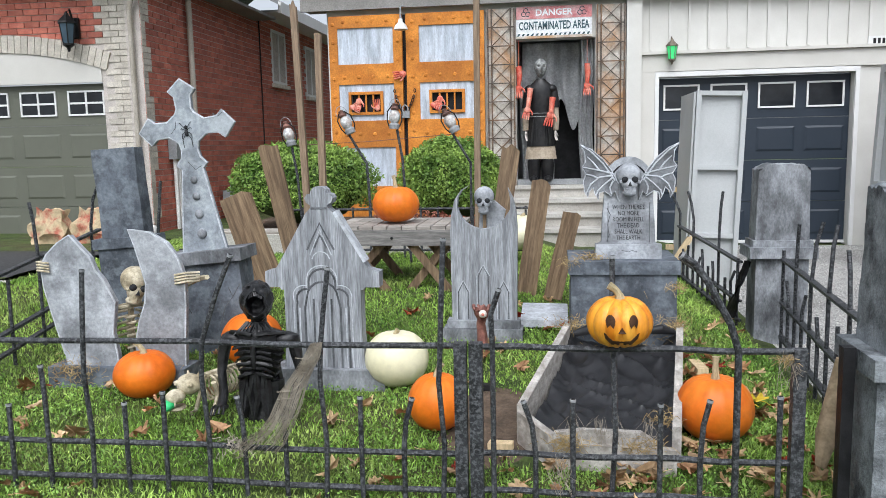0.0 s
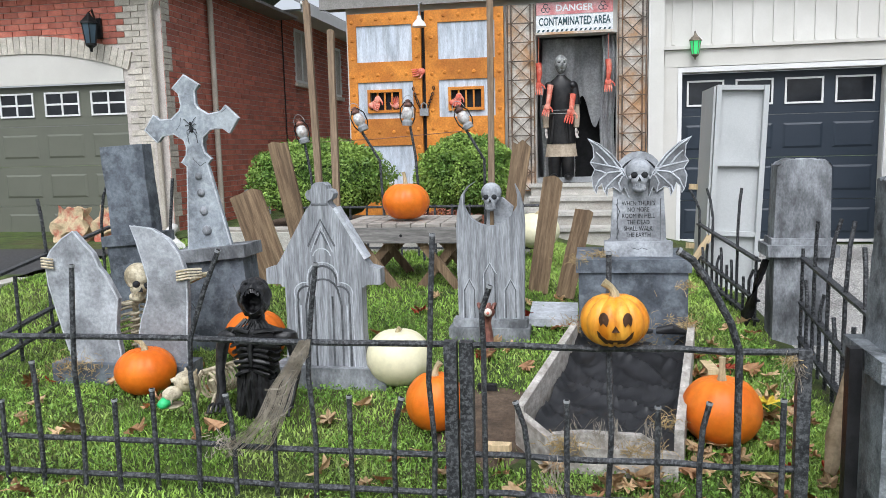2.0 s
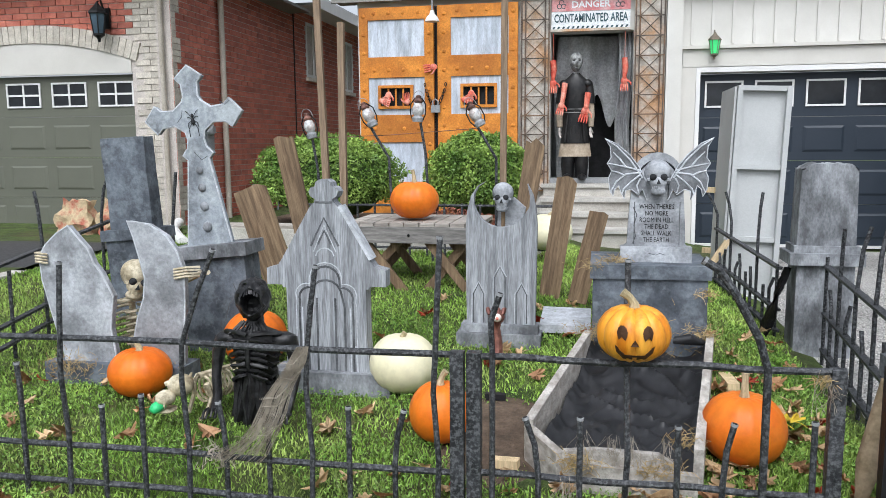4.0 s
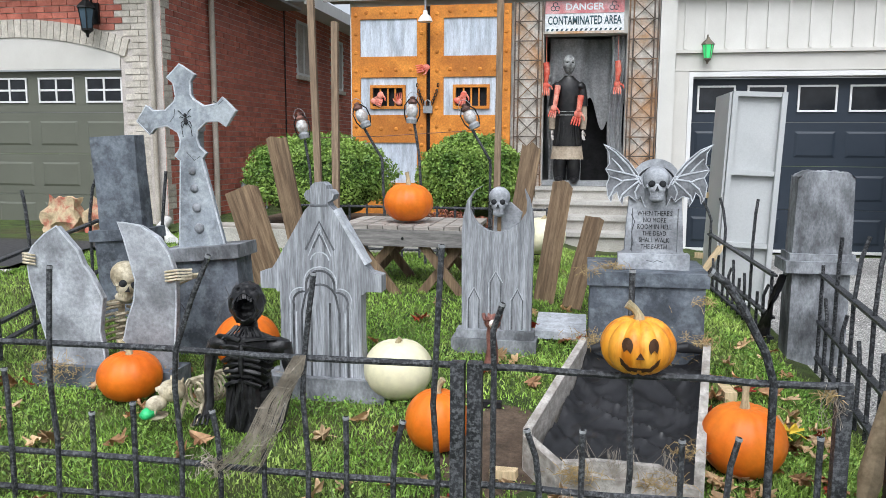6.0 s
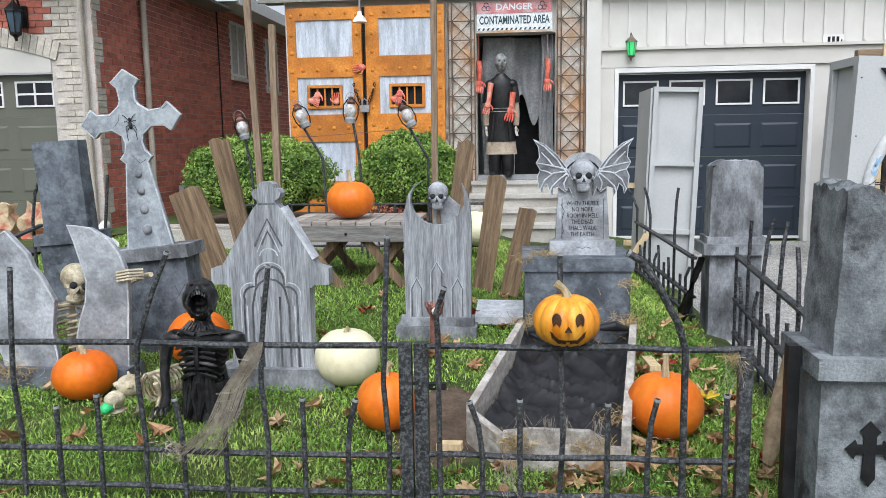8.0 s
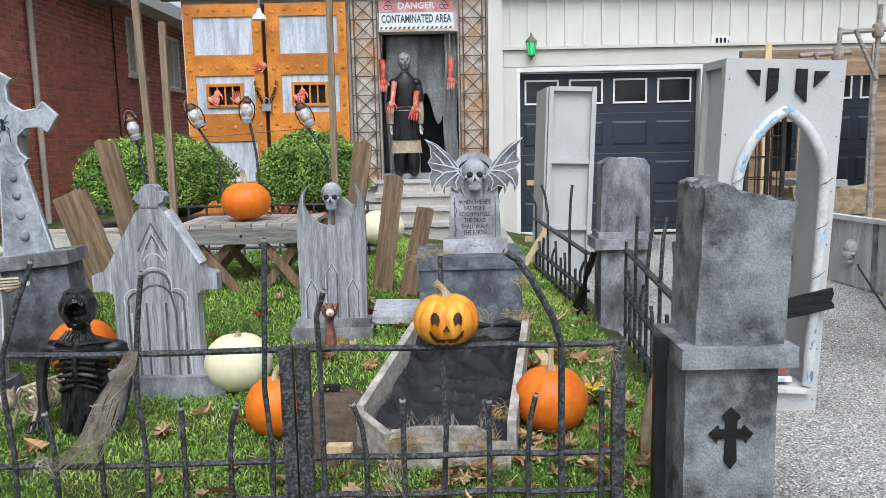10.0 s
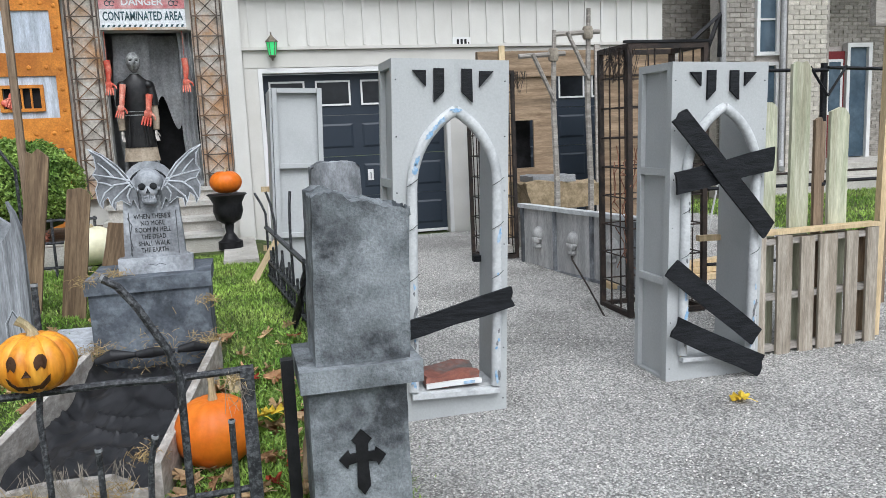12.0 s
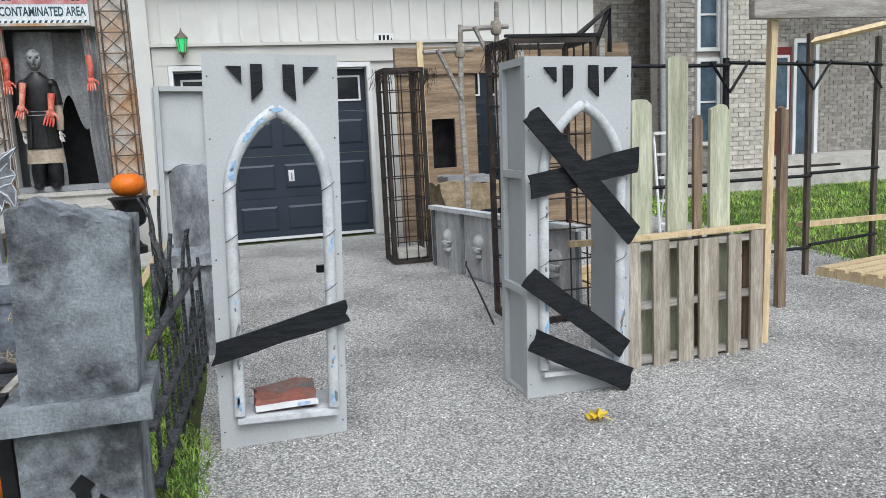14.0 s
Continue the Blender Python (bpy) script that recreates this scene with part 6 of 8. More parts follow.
solo("black_post", bx(1.412, 1.452, 2.72, 2.765, 0.0, 0.735), BLACK, "plain black square post beside the monument", "post", bevel=0.003)


def side_fence(pts, rails, bars_, label, h=0.75):
    """A fence along the ground line pts (two ends)."""
    o = thing("iron_fence", label, "fence", group="side fences")
    a_, b_ = Vector((*pts[0], 0)), Vector((*pts[1], 0))
    za, zb = garden_z(*pts[0]), garden_z(*pts[1])
    for hz in rails:
        w_ = (b_ - a_).normalized().cross(Vector((0, 0, 1))) * 0.019
        bm = bmesh.new()
        vs = [bm.verts.new(e + k_ * w_ + Vector((0, 0, z + dz))) for e, z in ((a_, za + hz), (b_, zb + hz)) for k_ in (-1, 1) for dz in (-0.008, 0.008)]
        for qd in ((0, 1, 3, 2), (4, 6, 7, 5), (0, 4, 5, 1), (2, 3, 7, 6), (0, 2, 6, 4), (1, 5, 7, 3)):
            bm.faces.new([vs[i] for i in qd])
        part("rail", bm, IRON, o, "flat black rail with worn edges", bevel=0.003)
    for t, top, dx, dy in bars_:
        p = a_.lerp(b_, t)
        z = za + (zb - za) * t
        part("bar", tube([p + Vector((0, 0, z - 0.02)), p + Vector((0, 0, z + min(top, h) * 0.8)), p + Vector((dx * 0.4, dy * 0.4, z + top * 0.88)), p + Vector((dx, dy, z + top))], 0.011, 7), IRON, o, smooth=True)
    return o


side_fence([(1.93, 5.3), (1.76, 3.35)], (0.62, 0.33, 0.1), [(0.0, 0.68, 0, 0), (0.1, 0.5, 0.0, 0.05), (0.2, 0.9, 0, -0.03), (0.3, 0.5, 0.02, 0), (0.4, 0.95, 0.06, 0.02), (0.5, 0.45, 0, 0.03), (0.6, 0.98, 0.03, 0.0), (0.7, 0.5, 0, 0), (0.8, 0.9, 0.0, 0.05), (0.92, 0.55, 0, 0)], "black bent iron fence running beside the driveway")
side_fence([(1.53, 7.05), (1.73, 5.62)], (0.48, 0.2, 0.06), [(0.02, 0.78, -0.08, 0.03), (0.1, 0.3, 0.0, 0.03), (0.18, 0.36, 0, -0.03), (0.28, 0.84, -0.05, 0.02), (0.37, 0.32, 0.02, 0), (0.45, 0.4, 0, 0.04), (0.54, 0.3, 0, 0), (0.62, 0.36, 0, 0.03), (0.7, 0.92, 0.02, 0.0), (0.8, 0.3, 0, 0), (0.88, 0.38, 0.03, 0.0), (0.97, 0.5, 0, 0)], "black bent iron fence beside the far lawn")
side_fence([(-2.72, 2.95), (-2.85, 5.2)], (0.55, 0.2, 0.08), [(0.06, 0.9, 0, 0), (0.16, 0.4, 0, 0.02), (0.28, 0.42, 0, 0), (0.4, 0.85, 0.02, 0), (0.52, 0.5, 0, 0), (0.66, 0.9, -0.03, 0), (0.8, 0.5, 0.02, 0), (0.95, 0.9, 0.08, 0)], "black bent iron fence on the far side of the lawn")
for x, y, z1, dx in ((-2.95, 5.6, 1.0, -0.05), (-2.72, 5.8, 1.05, 0.05), (-2.05, 4.85, 0.75, 0.03), (-2.7, 4.6, 0.72, 0.0)):
    along("iron_rod", [(x, y, garden_z(x, y) - 0.05), (x, y, 0.8), (x + dx, y, garden_z(x, y) + z1 - 0.25)], 0.013, IRON, "black bent iron rod stuck in the lawn", "rod", 8)
rf = thing("iron_fence", "low black iron fence behind the trestle table", "fence", pose(-1.9, 7.0, 0.4))
for z in (0.1, 0.3, 0.48):
    part("rail", tube([(-0.2, 0, z), (2.1, 0, z)], 0.012, 7), IRON, rf)
for k in range(14):
    part("bar", tube([(k * 0.16, 0, -0.05), (k * 0.16, 0, 0.5)], 0.011, 6), IRON, rf)

# ---- trestle table, planks, poles, lanterns ----
# Darker copy of the weathered grey wood; paints shade onto the apron's face.
APRONWOOD = mat("shade_toned_weathered_wood", (0.13, 0.125, 0.12), (0.26, 0.25, 0.235), 7, 0.85, 0.6, 40, stain=(0.08, 0.075, 0.07), sscale=3, samount=0.5, stretch=(0.5, 5, 5), vary=0.1)
tb = thing("trestle_table", "weathered grey plank table with crossed legs", "table", pose(-0.78, 5.88, -0.035))
for k in range(9):
    part("tabletop_plank", bx(-0.42 + k * 0.108, -0.42 + k * 0.108 + 0.1, -0.4, 0.28, 0.885, 0.912), GREYWOOD, tb, bevel=0.003)
part("apron", bx(-0.44, 0.57, -0.44, -0.402, 0.775, 0.885), APRONWOOD, tb, bevel=0.003)
for y in (-0.36, 0.22):
    for x0, x1 in ((-0.42, 0.05), (0.05, -0.36), (0.1, 0.52), (0.52, 0.1)):
        yy = y + (0.02 if x1 > x0 else -0.02)
        part("leg", prism([(x0 - 0.038, 0.36), (x0 + 0.038, 0.36), (x1 + 0.038, 0.88), (x1 - 0.038, 0.88)], yy - 0.016, yy + 0.016), WOOD, tb)
for k in range(3):
    part("bolt", blob((-0.4 + 0.45 * k, -0.441, 0.83), (0.012, 0.007, 0.012), sub=1), LAMPBODY, tb)
part("ground_board", bx(-0.56, 0.6, -0.5, -0.46, 0.31, 0.36), GREYWOOD, tb, bevel=0.003)


def plank(p0, p1, w, t, material, label, tilt=0.0, name="wooden_plank", cat="plank", group=""):
    """A rough-topped plank from p0 (foot) to p1 (top), facing -y."""
    p0, p1 = Vector(p0), Vector(p1)
    L = (p1 - p0).length
    zx = (p1 - p0).normalized()
    yx = Vector((math.sin(radians(tilt)), math.cos(radians(tilt)), 0))
    xx = yx.cross(zx).normalized()
    yx = zx.cross(xx)
    m = Matrix.Translation(p0) @ Matrix((xx, yx, zx)).transposed().to_4x4()
    r_ = random.Random(int(p0.x * 1000) + int(p1.z * 777))
    top = [(-w / 2, L), (-w / 4, L + r_.uniform(-0.02, 0.02)), (0, L + r_.uniform(-0.01, 0.03)), (w / 4, L + r_.uniform(-0.02, 0.02)), (w / 2, L - r_.uniform(0, 0.03))]
    pts = [(w / 2, 0)] + [(w / 2 + r_.uniform(-0.004, 0.004), L * k / 4) for k in (1, 2, 3)] + top[::-1] + [(-w / 2 + r_.uniform(-0.004, 0.004), L * k / 4) for k in (3, 2, 1)] + [(-w / 2, 0)]
    return solo(name, prism(pts, -t / 2, t / 2), material, label, cat, m, group, bevel=0.003)


W_ = "rough brown weathered plank standing in the lawn"
plank((-1.46, 5.6, 0.36), (-1.69, 5.6, 1.48), 0.145, 0.03, WOOD, W_, group="lawn planks")
plank((-1.7, 5.55, 0.36), (-1.97, 5.6, 1.11), 0.25, 0.035, WOOD, "wide split brown plank leaning in the lawn", group="lawn planks")
plank((-0.03, 5.6, 0.36), (0.13, 5.6, 1.43), 0.13, 0.03, WOOD, W_, group="lawn planks")
plank((0.23, 5.6, 0.36), (0.345, 5.6, 1.18), 0.14, 0.03, WOOD, W_, group="lawn planks")
plank((0.42, 5.6, 0.33), (0.56, 5.6, 0.95), 0.13, 0.03, WOOD, W_, group="lawn planks")
for x0, z0, x1, z1, lab in ((-1.74, 0.38, -1.81, 2.7, "tall grey timber pole"), (-1.61, 0.4, -1.6, 2.44, "slim brown timber pole"), (-0.225, 0.4, -0.21, 2.85, "tall brown timber pole")):
    plank((x0, 6.7, z0), (x1, 6.7, z1), 0.055, 0.045, POSTWOOD, lab + " standing behind the table", name="timber_pole", cat="pole", group="timber poles")


def lantern(p, base, bend, roll):
    o = thing("lantern_post", "old oil lantern hung on a bent black iron rod", "lantern", pose(*p), "lantern posts")
    d = Vector(base) - Vector(p)
    part("rod", tube([d, d.lerp(Vector((bend, 0, -0.4)), 0.6), Vector((bend, 0, -0.35)), Vector((0.02, 0, -0.1))], 0.012, 7), IRON, o, smooth=True)
    L = pose(0, 0, 0, 0, roll, 0) @ Matrix.Scale(0.86, 4)
    gl = part("globe", lathe([(0.035, -0.05), (0.055, -0.02), (0.06, 0.02), (0.045, 0.06), (0.03, 0.075)], 14), mat_globe, o, "dusty glass globe", smooth=True)
    tk = part("tank", lathe([(0.05, -0.11), (0.055, -0.07), (0.04, -0.05)], 14), METER, o, smooth=True)
    cp = part("cap", lathe([(0.04, 0.076), (0.045, 0.095), (0.025, 0.12), (0.028, 0.14), (0.01, 0.15)], 14), mat_rusty, o, smooth=True)
    cg = bmesh.new()
    for s in (-1, 1):
        tube([(s * 0.052, 0, -0.09), (s * 0.075, 0, -0.03), (s * 0.075, 0, 0.06), (s * 0.03, 0, 0.125)], 0.0065, 6, cg)
    cgo = part("cage", cg, LAMPBODY, o)
    bail = part("bail", tube([(0.06 * math.cos(t), 0, 0.1 + 0.09 * math.sin(t)) for t in [i * math.pi / 8 for i in range(9)]], 0.0035, 5), METER, o)
    for ob in (gl, tk, cp, cgo, bail):
        ob.matrix_basis = L
    return o


mat_globe = mat("dusty_lantern_glass", (0.42, 0.42, 0.42), (0.62, 0.62, 0.61), 20, 0.2, 0.1, 40, stain=(0.3, 0.2, 0.15), sscale=14, samount=0.5)
mat_rusty = mat("rusty_lantern_metal", (0.1, 0.06, 0.05), (0.26, 0.13, 0.1), 10, 0.6, 0.4, 60, metal=0.4)
lantern((-1.9, 6.7, 1.57), (-1.78, 6.7, 0.38), 0.06, -14)
lantern((-1.37, 6.7, 1.66), (-1.15, 6.7, 0.38), 0.17, -25)
lantern((-0.94, 6.7, 1.70), (-0.82, 6.7, 0.38), 0.06, 3)
lantern((-0.45, 6.7, 1.65), (-0.28, 6.7, 0.38), 0.17, -28)
along("string_wire", [(-1.9, 6.72, 1.48), (-1.2, 6.73, 1.5), (-0.4, 6.72, 1.55)], 0.003, mat_rusty, "thin rusty wire strung between the lanterns", "wire", 4)

# flower bed with bushes
solo("bed_edging", rough_up(bx(-3.2, 0.05, 7.3, 7.5, 0.3, 0.62), 0.02, 6, 6), CONCRETE, "rough stone edging of the flower bed", "edging", kind="structure", smooth=True)
solo("bed_rail", tube([(-3.2, 7.36, 0.64), (0.05, 7.36, 0.64)], 0.03, 8), GREYWOOD, "grey timber rail along the flower bed", "rail", smooth=True)
solo("bed_soil", bx(-3.2, 0.05, 7.5, 9.6, 0.3, 0.58), DIRT, "dark soil of the flower bed", "soil", kind="structure")
LEAF = mat("boxwood_leaf", (0.085, 0.17, 0.025), (0.26, 0.38, 0.075), 4, 0.55, 0.2, 40, vary=0.35)
TWIG = mat("dark_twig", (0.06, 0.045, 0.03), (0.1, 0.075, 0.05), 9, 0.9, 0.4, 50)


def leaf_cloud(count, sample, size, seed):
    r_ = np.random.RandomState(seed)
    vs, fs = [], []
    for k in range(count):
        p, nrm = sample(r_)
        u = r_.normal(size=3)
        u = u / np.linalg.norm(u)
        w_ = np.cross(u, nrm + 0.6 * r_.normal(size=3))
        w_ = w_ / (np.linalg.norm(w_) + 1e-6)
        s = size * r_.uniform(0.6, 1.3)
        i = len(vs)
        vs += [tuple(p - u * s), tuple(p + w_ * s * 0.5), tuple(p + u * s), tuple(p - w_ * s * 0.5)]
        fs.append((i, i + 1, i + 2, i + 3))
    me = bpy.data.meshes.new("leaves")
    me.from_pydata(vs, [], fs)
    return me


def bush(c, rx, ry, rz, seed, label):
    o = thing("boxwood_bush", label, "bush", pose(*c), "boxwood bushes")
    tk = bmesh.new()
    for k in range(7):
        t = k * 0.9 + seed
        tube([(0, 0, 0), (0.25 * rx * math.cos(t), 0.25 * ry * math.sin(t), rz * 0.5), (0.6 * rx * math.cos(t), 0.6 * ry * math.sin(t), rz * 1.2)], [0.03, 0.02, 0.008], 6, tk)
    part("trunk", tk, TWIG, o)

    def sample(r_):
        d = r_.normal(size=3)
        d /= np.linalg.norm(d)
        if d[2] < -0.5:
            d[2] = -d[2]
        lump = 1 + 0.13 * noise.noise(Vector(d * 3.2 + seed)) + 0.07 * noise.noise(Vector(d * 8 + seed))
        f = lump * (1 - 0.3 * abs(r_.normal()) * 0.5)
        return np.array((d[0] * rx * f, d[1] * ry * f, rz + d[2] * rz * f)), d
    me = leaf_cloud(26000, sample, 0.019, seed)
    me.materials.append(LEAF)
    lf = new("crown", me)
    lf.parent = o
    # Dark green core; its colour paints the shade deep inside the crown.
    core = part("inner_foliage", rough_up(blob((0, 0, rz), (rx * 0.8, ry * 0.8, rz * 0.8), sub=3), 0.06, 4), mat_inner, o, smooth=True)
    return o


mat_inner = mat("painted_leaf_shade", (0.03, 0.06, 0.012), (0.07, 0.12, 0.03), 25, 0.8, 0.8, 60)
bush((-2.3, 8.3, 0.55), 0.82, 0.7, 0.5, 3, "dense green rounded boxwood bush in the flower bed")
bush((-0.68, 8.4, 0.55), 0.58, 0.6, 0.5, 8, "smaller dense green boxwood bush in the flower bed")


def sedum_sample(r_):
    x, y = r_.uniform(-1.35, -0.35), r_.uniform(7.52, 7.85)
    return np.array((x, y, 0.6 + 0.16 * abs(noise.noise(Vector((x * 5, y * 5, 0)))) + r_.uniform(0, 0.1))), np.array((0, 0, 1.0))


me = leaf_cloud(2600, sedum_sample, 0.02, 5)
me.materials.append(mat("dry_red_sedum", (0.2, 0.07, 0.04), (0.36, 0.15, 0.1), 9, 0.8, 0.2, 40, vary=0.3))
tagged(new("sedum_flowers", me), "low reddish dried sedum flowers in the bed", "flowers", kind="stuff")

# urn by the steps
ur = thing("garden_urn", "black cast pedestal urn standing by the steps", "urn", pose(1.2, 8.95, 0.34))
part("bowl", lathe([(0.05, 0.22), (0.13, 0.27), (0.16, 0.36), (0.15, 0.44), (0.19, 0.52), (0.215, 0.54), (0.2, 0.55)], 24), BLACK, ur, smooth=True)
part("foot", lathe([(0.13, -0.05), (0.13, 0.03), (0.09, 0.05), (0.04, 0.13), (0.05, 0.22)], 20), BLACK, ur, smooth=True)

# ---- monument and pedestal ----
def rough_top(bm, zt, amp, sl=0.0, x0=0.0):
    for v in bm.verts:
        if v.co.z > zt - 0.02:
            v.co.z += amp * noise.noise(v.co * 17) + amp * 0.7 * noise.noise(v.co * 41) - sl * (v.co.x - x0)
    return bm


SPRAY = mat("sprayed_grey_foam", grey(0.17, (0.9, 1, 1.06)), grey(0.3, (0.92, 1, 1.06)), 7, 0.9, 1.0, 95, stain=grey(0.055, (0.92, 1, 1.1)), sscale=3.6, samount=1.0, dist=0.006)
mo = thing("monument_pillar", "tall two-tiered grey monument with rough broken top and black cross", "monument", pose(1.64, 2.62, 0.012))
up = block(-0.125, 0.18, 0.0, 0.29, 0.7, 1.24, 22, 18, 20)
for v in up.verts:
    f_ = (v.co.z - 0.7) / 0.54
    v.co.x += 0.025 * f_ if v.co.x > 0 else 0.02 * f_
    v.co.x += 0.004 * noise.noise(v.co * 14)
    v.co.y += 0.004 * noise.noise(v.co * 14 + Vector((9, 0, 0)))
rough_top(up, 1.24, 0.018, 0.33, 0.05)
for v in up.verts:
    if v.co.z > 1.15:
        v.co.z -= 0.03 * math.exp(-((v.co.x + 0.115) / 0.03) ** 2) + 0.02 * abs(noise.noise(v.co * 60))
part("upper_block", up, SPRAY, mo, smooth=True)
part("collar", bx(-0.18, 0.215, -0.04, 0.33, 0.645, 0.717), SPRAY, mo, bevel=0.006)
part("lower_block", rough_up(block(-0.155, 0.165, 0.0, 0.29, -0.05, 0.645, 10, 8, 14), 0.003, 14), SPRAY, mo, smooth=True)
cr = [(-0.0, -0.115), (0.022, -0.085), (0.018, 0.0), (0.045, -0.005), (0.05, -0.02), (0.077, 0.014), (0.045, 0.045), (0.04, 0.03), (0.02, 0.03), (0.02, 0.06), (0.033, 0.075), (0.0, 0.11)]
part("cross_emblem", prism(cr + [(-x, z) for x, z in reversed(cr[1:-1])], -0.012, -0.004), BLACK, mo, "black painted cross").matrix_basis = pose(0.005, 0, 0.39)
pd = thing("pedestal_stone", "weathered grey rounded gravestone on a tall square pedestal", "monument", pose(1.965, 5.42, 0.0) @ Matrix.Diagonal((0.9, 0.9, 1, 1)))
up = block(-0.195, 0.195, 0.06, 0.26, 0.75, 1.28, 16, 8, 16)
for v in up.verts:
    if v.co.z > 1.27:
        v.co.z -= 0.05 * (abs(v.co.x) / 0.195) ** 6
    v.co.x *= 1 - 0.06 * (v.co.z - 0.75) / 0.5
rough_top(up, 1.25, 0.012)
part("gravestone", up, STONE, pd, smooth=True)
part("step", bx(-0.215, 0.215, 0.03, 0.29, 0.72, 0.765), STONE, pd, bevel=0.006)
part("collar", bx(-0.245, 0.245, 0.0, 0.33, 0.645, 0.72), STONE, pd, bevel=0.008)
part("shaft", bx(-0.19, 0.19, 0.04, 0.3, 0.0, 0.645), STONE, pd, bevel=0.006)
dc = bmesh.new()
g = [[dc.verts.new((-0.02 - 0.13 * (j / 10) + 0.018 * math.sin(i * 1.3 + j), 0.1 * math.sin(i * 0.9) * (0.3 + j / 12), -0.045 * j)) for j in range(11)] for i in range(9)]
for i in range(8):
    for j in range(10):
        dc.faces.new((g[i][j], g[i + 1][j], g[i + 1][j + 1], g[i][j + 1]))
bmesh.ops.solidify(dc, geom=dc.faces, thickness=0.008)
solo("black_drape", dc, BLACK, "black cloth draped beside the pedestal", "cloth", pose(1.77, 5.5, 0.62), smooth=True)
ds = tube([(1.6, 3.3, 0.55), (1.58, 3.28, 0.4), (1.54, 3.2, 0.25), (1.5, 3.15, 0.12)], [0.012, 0.03, 0.045, 0.02], 9)
solo("burlap_rag", rough_up(ds, 0.02, 12), mat("tan_burlap", (0.22, 0.17, 0.1), (0.36, 0.28, 0.18), 12, 0.95, 0.5, 40), "tan burlap rag hanging on the fence by the monument", "cloth", smooth=True)

# white-grey open box panel standing behind the pedestal
wp = thing("box_panel", "light grey open-backed timber panel box standing on the grass", "panel", pose(1.6, 7.05, 0.1, 0, 2, 0))
part("back", bx(0.0, 0.42, 0.06, 0.075, 0, 1.78), GREYPAINT, wp)
for x in (0.0, 0.38):
    part("stile", bx(x, x + 0.04, 0.0, 0.058, 0, 1.78), GREYPAINT, wp)
for z in (0.0, 0.5, 1.1, 1.74):
    part("rail", bx(0.042, 0.378, 0.012, 0.058, z, z + 0.04), GREYPAINT, wp)
part("side_board", bx(-0.022, -0.004, 0.03, 0.72, 0, 1.77), GREYPAINT, wp)
for z in (0.3, 0.86):
    part("cleat", bx(-0.1, -0.024, 0.66, 0.7, z, z + 0.05), NEWWOOD, wp)
plank((1.35, 6.9, 0.2), (1.62, 7.02, 0.6), 0.05, 0.03, NEWWOOD, "fresh pine brace propping the grey panel", name="pine_brace", cat="brace")

# ---- gothic arch panels on the driveway ----
def flake(x, z, rx, rz, turn, seed):
    """A thin ragged paint flake standing in the xz plane on the crown of a moulding."""
    r_ = random.Random(seed)
    pts = []
    for i in range(16):
        t = 2 * math.pi * i / 16
        k_ = r_.uniform(0.55, 1.15)
        u, w_ = rx * k_ * math.cos(t), rz * k_ * math.sin(t)
        pts.append((x + u * math.cos(turn) + w_ * math.sin(turn), z - u * math.sin(turn) + w_ * math.cos(turn)))
    return prism(pts, -0.0405, -0.034)


METER_ = mat("chipped_grey_paint", (0.14, 0.145, 0.15), (0.24, 0.245, 0.25), 20, 0.8, 0.3, 60)


